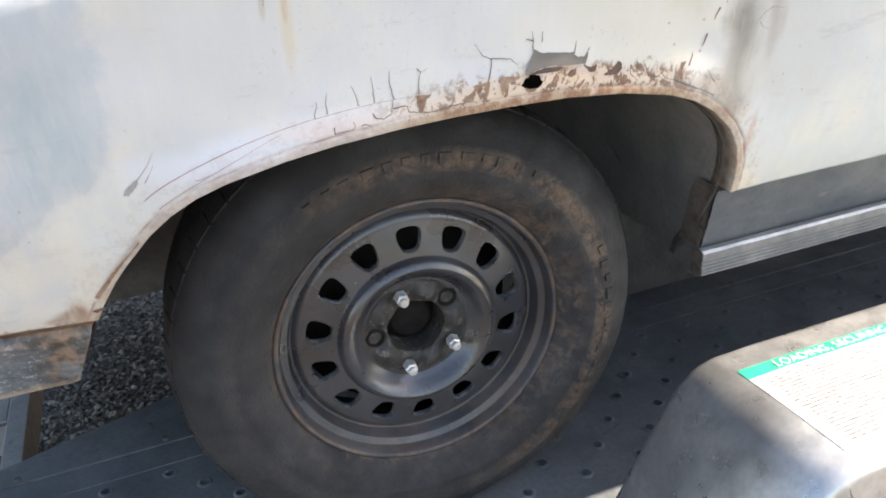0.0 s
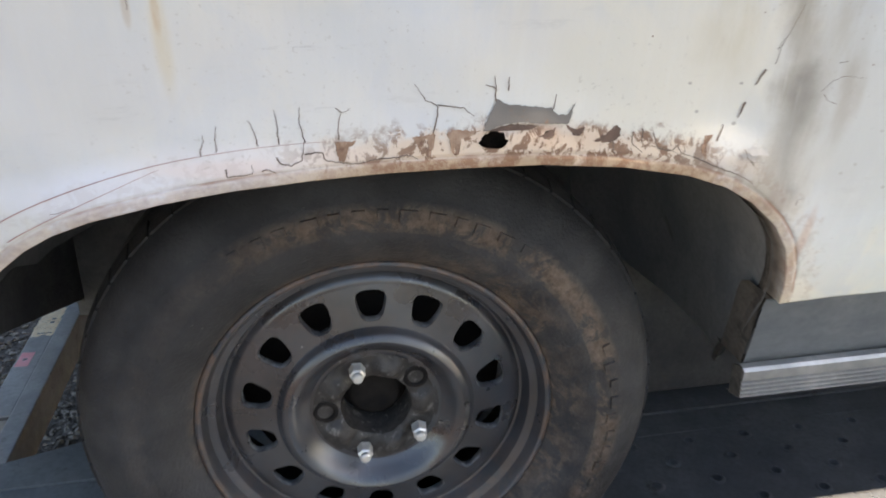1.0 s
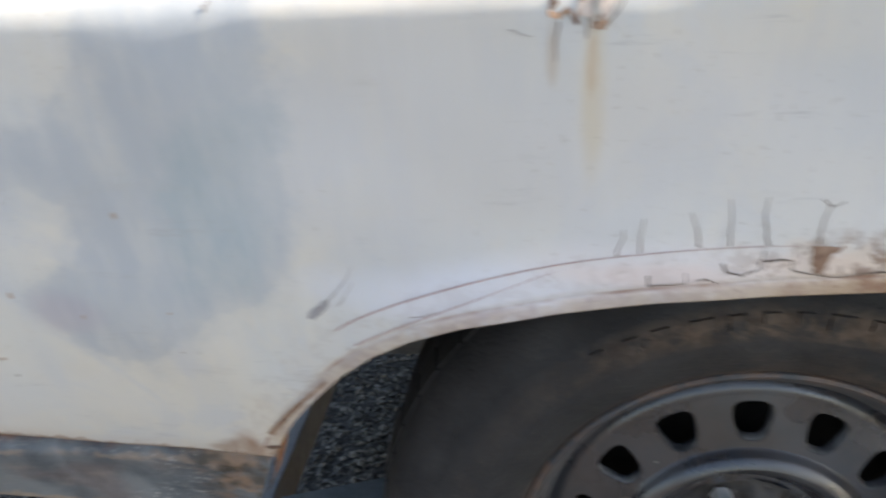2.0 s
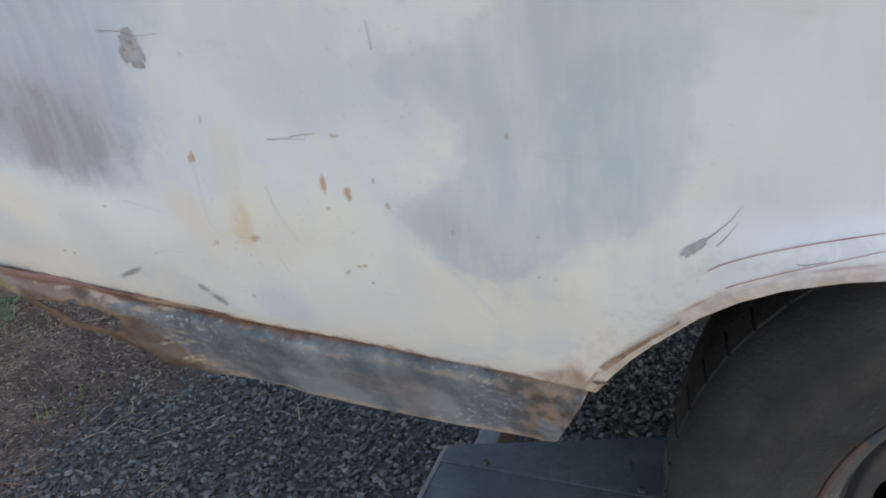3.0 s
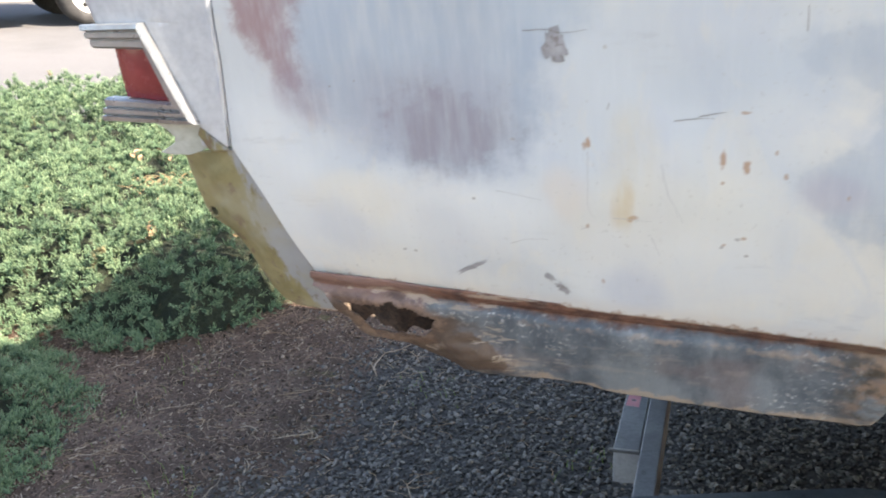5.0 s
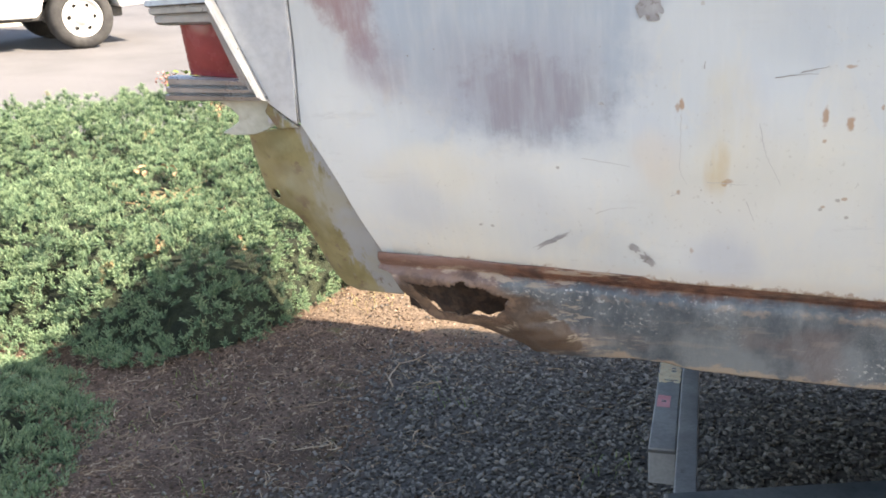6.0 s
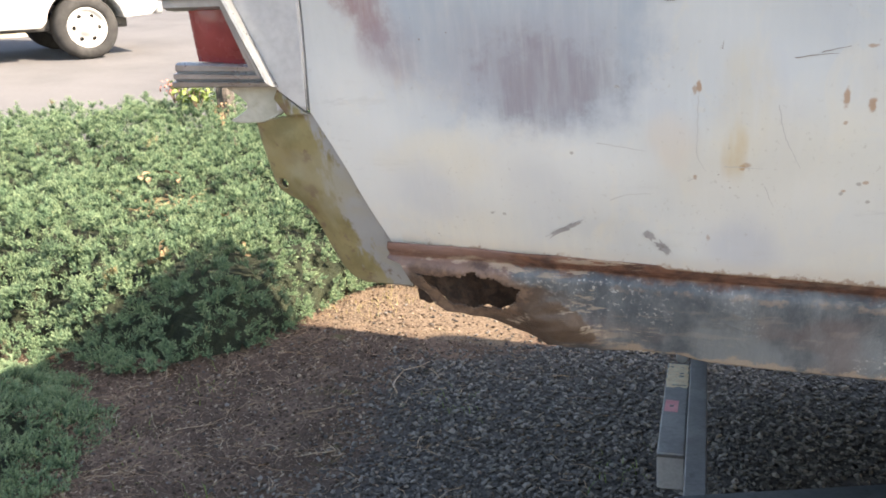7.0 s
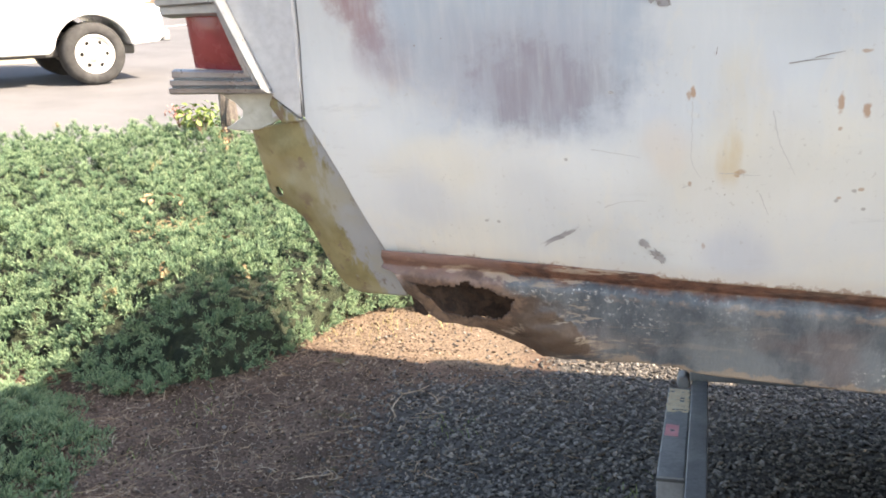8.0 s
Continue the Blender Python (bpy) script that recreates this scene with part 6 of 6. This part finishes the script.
# ---- plants at the back of the bed ----
def leafy(name, at, count, spread, size, material, label, category, seed, stems=5):
    q = random.Random(seed)
    ob = thing(name, at, label, category)
    base = Vector(at)
    pieces, leaves = [], []
    for s in range(stems):
        tip = base + Vector((q.uniform(-spread, spread), q.uniform(-spread, spread), spread * q.uniform(1.2, 2.4)))
        pieces.append(tube([base, (base + tip) / 2 + Vector((0.01, 0, 0.02)), tip], 0.004, 5, 0.4))
        for k in range(count // stems):
            t = q.uniform(0.35, 1.0)
            p = base + (tip - base) * t + Vector((q.uniform(-1, 1), q.uniform(-1, 1), q.uniform(-0.6, 1))) * size
            m = Euler((q.uniform(-1, 1), q.uniform(-1, 1), q.uniform(0, 6.3))).to_matrix()
            leaf = [(0, 0, 0), (0.5, 0.3, 0.08), (1.1, 0, -0.1), (0.5, -0.3, 0.08), (0.5, 0, 0.0)]
            leaves.append(([p + m @ Vector(v) * size for v in leaf], [(0, 4, 1), (1, 4, 2), (2, 4, 3), (3, 4, 0)]))
    part("stem", joined(pieces), M_STEM, ob)
    part("leaf_mass", joined(leaves), material, ob)
    return ob


leafy("flowering_plant", (-3.85, 3.75, 0.93), 40, 0.075, 0.024, M_RED, "small plant with orange-red blooms", "flower", 3)
leafy("leafy_plant", (-3.69, 3.75, 0.87), 120, 0.10, 0.045, M_YELLOWLEAF, "yellow-green leafy plant among the juniper", "plant", 6)
leafy("dry_plant", (-3.52, 3.72, 0.72), 60, 0.09, 0.03, M_DRYLEAF, "dry orange-brown plant tips", "plant", 8)
stump = []
q = random.Random(2)
for k in range(9):
    z = 0.30 + 0.115 * k
    stump.append([(-3.62 + (0.085 - 0.005 * k) * (1 + 0.18 * q.uniform(-1, 1)) * math.cos(a), 3.96 + (0.085 - 0.005 * k) * (1 + 0.18 * q.uniform(-1, 1)) * math.sin(a), z) for a in np.linspace(0, 6.2832, 17)])
tagged(part("tree_stump", grid(np.array(stump)), M_BARK, smooth=False), "short rough grey-brown trunk behind the juniper", "stump")


stems, q = [], random.Random(21)
for k in range(46):
    x, y, a = -3.02 + q.gauss(0, 0.075), 2.38 + q.gauss(0, 0.06), q.uniform(0, 6.3)
    z = float(height(np.array(x), np.array(y))) + 0.27 + q.uniform(0, 0.06)
    p = Vector((x, y, z))
    d = Vector((math.cos(a), math.sin(a), q.uniform(-0.1, 0.6))) * q.uniform(0.04, 0.10)
    stems.append(tube([p, p + d * 0.5 + Vector((0, 0, 0.01)), p + d], q.uniform(0.002, 0.0045), 5, 0.5))
tagged(part("dead_branches", joined(stems), M_DRYLEAF), "dead brown branches in a bare spot of the juniper", "branches", kind="stuff")


# fallen leaves on the bed
def dead_leaf(x, y, size, seed):
    q = random.Random(seed)
    z = float(height(np.array(x), np.array(y))) + 0.40 * float(smoothstep(-0.05, 0.50, bed_mask(np.array(x), np.array(y)))) + 0.03
    pieces = []
    for k in range(3):
        m = Euler((q.uniform(-0.5, 0.9), q.uniform(-0.6, 0.6), q.uniform(0, 6.3))).to_matrix()
        o = Vector((x + q.uniform(-0.03, 0.03), y + q.uniform(-0.03, 0.03), z + 0.01 * k))
        rows = [[o + m @ Vector((u * size, v * size * 0.34 * math.sin(0.25 + 2.7 * u), 0.12 * size * math.sin(4 * u) + 0.1 * size * v * v)) for v in (-1, -0.4, 0.4, 1)] for u in np.linspace(0, 1, 7)]
        pieces.append(grid(np.array(rows)))
    return tagged(part("dead_leaf", joined(pieces), M_DRYLEAF), "curled dead brown leaf caught in the juniper", "leaf", "dead leaves")


for k, (x, y, s) in enumerate(((-2.63, 1.77, 0.05), (-2.60, 1.84, 0.04), (-2.36, 1.95, 0.045), (-2.46, 2.02, 0.035), (-3.06, 2.36, 0.04), (-2.96, 2.40, 0.04))):
    dead_leaf(x, y, s, k)


# ---- scars in the paint of the flank ----
def ribbon(points, width, proud=0.0009):
    """A thin strip that lies on the flank along points (x, z)."""
    rows = []
    for k, (x, z) in enumerate(points):
        a, b = points[max(k - 1, 0)], points[min(k + 1, len(points) - 1)]
        dx, dz = b[0] - a[0], b[1] - a[1]
        ln = math.hypot(dx, dz) or 1
        w = width * (1 - 0.7 * k / len(points)) / 2
        rows.append([(x + s * dz / ln * w, float(flank(np.array(x + s * dz / ln * w), np.array(z - s * dx / ln * w))[0]) - proud, z - s * dx / ln * w) for s in (-1, 1)])
    return grid(np.array(rows))


def crack(x, z, angle, length, seed, width=0.0013, material=None, label="dark crack in the paint"):
    q = random.Random(seed)
    pts, a = [(x, z)], radians(angle)
    n = max(4, int(length / 0.003))
    for _ in range(n):
        a += q.uniform(-0.35, 0.35)
        a += (radians(angle) - a) * 0.3
        pts.append((pts[-1][0] + math.cos(a) * length / n, pts[-1][1] + math.sin(a) * length / n))
    return part("crack", ribbon(pts, width), material or M_CRACK, car, label)


def patch(x, z, rx, rz, turn, seed, material, label, rough=0.25, name="bare_patch"):
    """An irregular flake of another surface, lying on the flank."""
    q = random.Random(seed)
    rim = []
    n = 30
    for k in range(n):
        a = 2 * math.pi * k / n
        s = 1 + q.uniform(-rough, rough)
        u, v = rx * s * math.copysign(abs(math.cos(a)) ** 0.7, math.cos(a)), rz * s * math.copysign(abs(math.sin(a)) ** 0.7, math.sin(a))
        c, d = math.cos(radians(turn)), math.sin(radians(turn))
        rim.append((u * c - v * d, u * d + v * c))
    verts, faces = [], []
    for ring, k in enumerate((1.0, 0.66, 0.33)):
        for u, v in rim:
            px_, pz_ = x + u * k, z + v * k
            verts.append((px_, float(flank(np.array(px_), np.array(pz_))[0]) - 0.0007, pz_))
    for ring in range(2):
        faces += [(ring * n + k, ring * n + (k + 1) % n, (ring + 1) * n + (k + 1) % n, (ring + 1) * n + k) for k in range(n)]
    faces.append(tuple(range(2 * n, 3 * n)))
    return part(name, (verts, faces), material, car, label)


def split(points, width, seed, label="thin brown crack in the paint", material=None):
    """A crack that runs unevenly through a few turning points and thins out towards its end."""
    q = random.Random(seed)
    line = resample(np.array(points), 0.0022)
    line = [(x + q.uniform(-0.0005, 0.0005), z + q.uniform(-0.0005, 0.0005)) for x, z in line]
    return part("crack", ribbon(line, width), material or M_CRACK, car, label)


def flake(outline, seed, material, label, name="rust_flake", rag=0.0008, proud=0.0006):
    """A ragged patch of rust or bare metal with an uneven rim, lying on the flank."""
    q = random.Random(seed)
    line = resample(np.array(list(outline) + [outline[0]]), 0.0018)[:-1]
    line = [(x + q.uniform(-rag, rag), z + q.uniform(-rag, rag)) for x, z in line]
    bm = bmesh.new()
    vs = [bm.verts.new((x, float(flank(np.array(x), np.array(z))[0]) - proud, z)) for x, z in line]
    bmesh.ops.triangulate(bm, faces=[bm.faces.new(vs)])
    return part(name, bm, material, car, label)


M_SCUFF = worn("grey_scuff", (0.43, 0.42, 0.41), (0.53, 0.52, 0.50), 60, 0.7)
M_DRIP = worn("brown_rust_drip", (0.27, 0.165, 0.11), (0.45, 0.32, 0.235), 45, 0.85, c=(0.17, 0.095, 0.065), spots=(0.52, 0.66), strength=0.4)
M_DEEP = worn("dark_brown_rust", (0.105, 0.07, 0.055), (0.19, 0.12, 0.09), 60, 0.85, c=(0.34, 0.22, 0.15), spots=(0.6, 0.7), strength=0.5)
# upright cracks above the arch
for k, line in enumerate((((-0.134, 1.077), (-0.134, 1.083), (-0.131, 1.088), (-0.131, 1.094)), ((-0.122, 1.080), (-0.122, 1.094), (-0.120, 1.100)),
                          ((-0.091, 1.083), (-0.093, 1.095), (-0.097, 1.104)), ((-0.075, 1.084), (-0.076, 1.104), (-0.077, 1.111)),
                          ((-0.055, 1.085), (-0.057, 1.090), (-0.059, 1.103), (-0.058, 1.112)), ((-0.030, 1.085), (-0.030, 1.098), (-0.027, 1.106), (-0.020, 1.110)),
                          ((-0.027, 1.106), (-0.031, 1.111)))):
    split(line, 0.0010, k)
for k, line in enumerate((((0.043, 1.087), (0.046, 1.097), (0.047, 1.108), (0.037, 1.114), (0.029, 1.127)), ((0.047, 1.109), (0.067, 1.106), (0.076, 1.099)),
                          ((0.092, 1.110), (0.092, 1.121), (0.091, 1.130)), ((0.092, 1.120), (0.084, 1.124)), ((0.102, 1.118), (0.102, 1.129)), ((0.138, 1.102), (0.140, 1.113)))):
    split(line, 0.0012, k + 10)
# creeping edge cracks along the lip
for k, line in enumerate((((-0.078, 1.074), (-0.075, 1.068), (-0.067, 1.066), (-0.059, 1.070), (-0.056, 1.085)), ((-0.056, 1.075), (-0.043, 1.076), (-0.041, 1.069), (-0.019, 1.064), (0.0, 1.068)),
                          ((0.0, 1.068), (0.009, 1.068), (0.025, 1.070), (0.032, 1.066)), ((-0.117, 1.066), (-0.117, 1.059), (-0.097, 1.061), (-0.097, 1.068)), ((-0.090, 1.063), (-0.086, 1.064), (-0.080, 1.061)),
                          ((0.207, 1.079), (0.207, 1.069), (0.218, 1.060)), ((0.215, 1.081), (0.216, 1.068)), ((0.224, 1.078), (0.231, 1.062)), ((0.230, 1.064), (0.243, 1.060), (0.247, 1.066), (0.251, 1.058), (0.263, 1.054)),
                          ((0.191, 1.072), (0.192, 1.063), (0.196, 1.059)), ((0.263, 1.054), (0.284, 1.044), (0.308, 1.034), (0.325, 1.024)), ((0.317, 1.047), (0.321, 1.041)))):
    split(line, 0.0012, k + 30)
for k, line in enumerate((((0.313, 1.126), (0.307, 1.113)), ((0.302, 1.099), (0.297, 1.086)), ((0.281, 1.067), (0.285, 1.081)))):
    split(line, 0.0022, k + 50, "dark grimy scratch")
for k, line in enumerate((((-0.603, 1.056), (-0.597, 1.030), (-0.585, 1.005)), ((-0.662, 1.065), (-0.663, 1.017), (-0.656, 1.003)), ((-0.641, 1.007), (-0.610, 1.005)), ((-0.610, 0.990), (-0.603, 0.972)),
                          ((-0.735, 0.977), (-0.722, 0.982), (-0.700, 0.983)), ((-0.744, 1.028), (-0.703, 1.021)), ((-0.670, 0.994), (-0.663, 0.998)), ((-0.729, 1.076), (-0.724, 1.073)))):
    split(line, 0.0006, k + 70, "faint grey scratch in the paint", M_SCUFF)
split(((-0.366, 0.921), (-0.350, 0.942), (-0.336, 0.958), (-0.314, 0.980)), 0.0050, 90, "brown rust creeping along the arch", M_DRIP)
for k, line in enumerate((((0.367, 1.105), (0.375, 1.113), (0.384, 1.117), (0.404, 1.114)), ((0.370, 1.102), (0.376, 1.096), (0.385, 1.093)), ((0.377, 1.128), (0.384, 1.129)), ((0.319, 1.141), (0.322, 1.150)), ((0.309, 1.058), (0.316, 1.045), (0.330, 1.043)), ((0.374, 0.997), (0.377, 1.004), (0.382, 1.003)), ((0.254, 1.061), (0.254, 1.053)), ((0.225, 1.066), (0.241, 1.062), (0.250, 1.056)))):
    split(line, 0.0006, k + 110)
# brown drips and flakes of rust
for k, outline in enumerate((((-0.034, 1.084), (-0.016, 1.083), (-0.0245, 1.077), (-0.026, 1.066), (-0.030, 1.067)), ((0.038, 1.085), (0.045, 1.087), (0.0425, 1.074), (0.0405, 1.061)),
                             ((0.026, 1.0845), (0.041, 1.0855), (0.0345, 1.080), (0.032, 1.071), (0.030, 1.079)), ((0.054, 1.086), (0.060, 1.089), (0.081, 1.0865), (0.0655, 1.081), (0.063, 1.068), (0.059, 1.068)),
                             ((0.271, 1.073), (0.277, 1.072), (0.2725, 1.061), (0.277, 1.047), (0.269, 1.060)))):
    flake(outline, k, M_DRIP, "brown rust bleeding from a crack")
for k, outline in enumerate((((0.173, 1.073), (0.184, 1.079), (0.192, 1.085), (0.196, 1.084), (0.197, 1.076), (0.191, 1.071)), ((0.127, 1.080), (0.134, 1.0825), (0.141, 1.087), (0.1405, 1.080), (0.136, 1.0765)),
                             ((0.084, 1.0865), (0.108, 1.0915), (0.126, 1.0895), (0.122, 1.0860), (0.103, 1.0870)), ((0.150, 1.088), (0.160, 1.084), (0.166, 1.086), (0.163, 1.078), (0.155, 1.080)))):
    flake(outline, k + 10, M_DEEP, "dark brown patch of rust", proud=0.0003)
flake(((0.083, 1.086), (0.0845, 1.094), (0.093, 1.112), (0.102, 1.107), (0.136, 1.103), (0.143, 1.097), (0.150, 1.0965), (0.156, 1.106), (0.152, 1.089), (0.130, 1.0905), (0.112, 1.093), (0.095, 1.090)), 3, M_PEEL, "bare grey-brown metal where the paint peeled off", "bare_patch", 0.0006, 0.0009)
for k, (x, z, a, ln) in enumerate(((-0.503, 1.156, 95, 0.018), (-0.593, 1.091, 3, 0.030), (-0.575, 1.094, 5, 0.020), (-0.712, 1.164, 1, 0.052), (-0.302, 1.046, 45, 0.030), (-0.296, 1.042, 58, 0.020), (-0.645, 1.10, 95, 0.006), (-0.252, 1.036, 10, 0.016), (0.32, 1.13, 66, 0.05))):
    crack(x, z, a, ln, k + 60, 0.0006)
flake(((0.311, 1.057), (0.317, 1.059), (0.331, 1.056), (0.334, 1.049), (0.327, 1.051), (0.318, 1.050)), 60, M_SCUFF, "grey scuffed patch above the arch", "bare_patch", 0.0004, 0.0008)
flake(((-0.375, 0.9045), (-0.367, 0.9065), (-0.3605, 0.9050), (-0.364, 0.9020), (-0.371, 0.9010)), 61, M_DEEP, "dark flaking rust at the foot of the arch")
# peeling, rusting paint just under the shoulder
for k, outline in enumerate((((-0.171, 1.224), (-0.158, 1.224), (-0.1545, 1.216), (-0.158, 1.211), (-0.1575, 1.204), (-0.1615, 1.212), (-0.1655, 1.207), (-0.172, 1.211), (-0.1665, 1.2145)), ((-0.150, 1.224), (-0.141, 1.224), (-0.1455, 1.2175), (-0.1475, 1.207), (-0.1445, 1.2015), (-0.1505, 1.203), (-0.1495, 1.213)))):
    flake(outline, k + 40, M_DRIP, "brown rust where the paint has split", proud=0.0007)
M_LIFTED = worn("lifted_pinkish_paint", (0.62, 0.53, 0.48), (0.72, 0.64, 0.58), 60, 0.6, c=(0.50, 0.36, 0.26), spots=(0.6, 0.7))
for k, outline in enumerate((((-0.1575, 1.2155), (-0.151, 1.217), (-0.1505, 1.208), (-0.157, 1.209)), ((-0.147, 1.214), (-0.140, 1.221), (-0.136, 1.219), (-0.143, 1.208), (-0.146, 1.206)))):
    flake(outline, k + 50, M_LIFTED, "lifted flake of pinkish paint", "paint_flake", 0.0004, 0.0009)
for k, line in enumerate((((-0.1665, 1.207), (-0.1675, 1.196), (-0.1680, 1.188)), ((-0.1445, 1.2035), (-0.139, 1.211), (-0.134, 1.220)), ((-0.153, 1.208), (-0.1535, 1.198)))):
    split(line, 0.0010, k + 120)
split(((-0.190, 1.204), (-0.179, 1.200)), 0.0012, 130, "grey scratch in the paint", M_SCUFF)
for k, outline in enumerate((((-0.539, 1.232), (-0.526, 1.232), (-0.5275, 1.2245), (-0.519, 1.2225), (-0.521, 1.2195), (-0.530, 1.2205), (-0.535, 1.225)), ((-0.340, 1.221), (-0.335, 1.224), (-0.338, 1.217)))):
    flake(outline, k + 60, M_CHIPPED, "bare grey chip near the shoulder", "bare_patch", 0.0006, 0.0007)
M_SCRATCH = worn("pinkish_scratch", (0.36, 0.20, 0.19), (0.46, 0.30, 0.28), 40, 0.8)
part("scratch", ribbon([(-0.300 + 0.26 * t, 1.024 + 0.060 * math.sin(1.5708 * t ** 0.8)) for t in np.linspace(0, 1, 40)], 0.0009), M_SCRATCH, car, "thin curved pink scratch above the arch")
part("scratch", ribbon([(-0.289 + 0.122 * t, 1.013 + 0.055 * t ** 0.9) for t in np.linspace(0, 1, 24)], 0.0008), M_SCRATCH, car, "thin pink scratch above the arch")
patch(-0.686, 1.152, 0.0095, 0.012, 10, 4, M_CHIPPED, "bare grey metal chip", 0.3)
patch(-0.309, 1.0385, 0.0095, 0.0028, 42, 5, M_CHIPPED, "grey chip in the paint", 0.2)
patch(-0.702, 0.943, 0.005, 0.003, -40, 6, M_CHIPPED, "grey chip in the paint", 0.35)
patch(-0.690, 0.931, 0.008, 0.004, -50, 7, M_CHIPPED, "grey chip in the paint", 0.4)
patch(-0.778, 0.9475, 0.018, 0.0022, 27, 8, M_CHIPPED, "long grey scrape in the paint", 0.4)


# ---- dry grass beside the bed ----
def grass(name, spots, count, tall, material, label, seed):
    q = random.Random(seed)
    pieces = []
    for x, y in spots:
        for _ in range(count):
            a, ln = q.uniform(0, 6.3), tall * q.uniform(0.4, 1.0)
            u, v = x + q.gauss(0, 0.075), y + q.gauss(0, 0.06)
            b = Vector((u, v, float(height(np.array(u), np.array(v)))))
            d = Vector((math.cos(a), math.sin(a), 0))
            w = Vector((-d.y, d.x, 0)) * 0.0016
            rows = []
            for t in (0, 0.5, 1):
                p = b + d * ln * 0.6 * t * t + Vector((0, 0, ln * (t - 0.35 * t * t)))
                rows.append([p - w * (1 - 0.8 * t), p + w * (1 - 0.8 * t)])
            pieces.append(grid(np.array(rows)))
    return tagged(part(name, joined(pieces), material), label, "grass", kind="stuff")


M_DRYGRASS = worn("dry_grass", (0.40, 0.33, 0.14), (0.55, 0.46, 0.24), 20, 0.8)
grass("dry_grass", ((-2.02, 2.20), (-1.90, 2.34), (-1.78, 2.46), (-1.66, 2.50), (-1.95, 2.28), (-1.55, 2.55)), 26, 0.055, M_DRYGRASS, "dry yellow grass along the edge of the juniper", 1)
grass("weeds", ((-2.20, 1.48), (-2.30, 1.12), (-1.93, 0.82), (-2.26, 0.86), (-1.42, 1.52), (-0.86, 1.25)), 22, 0.05, M_YELLOWLEAF, "small green weeds scattered on the soil", 2)
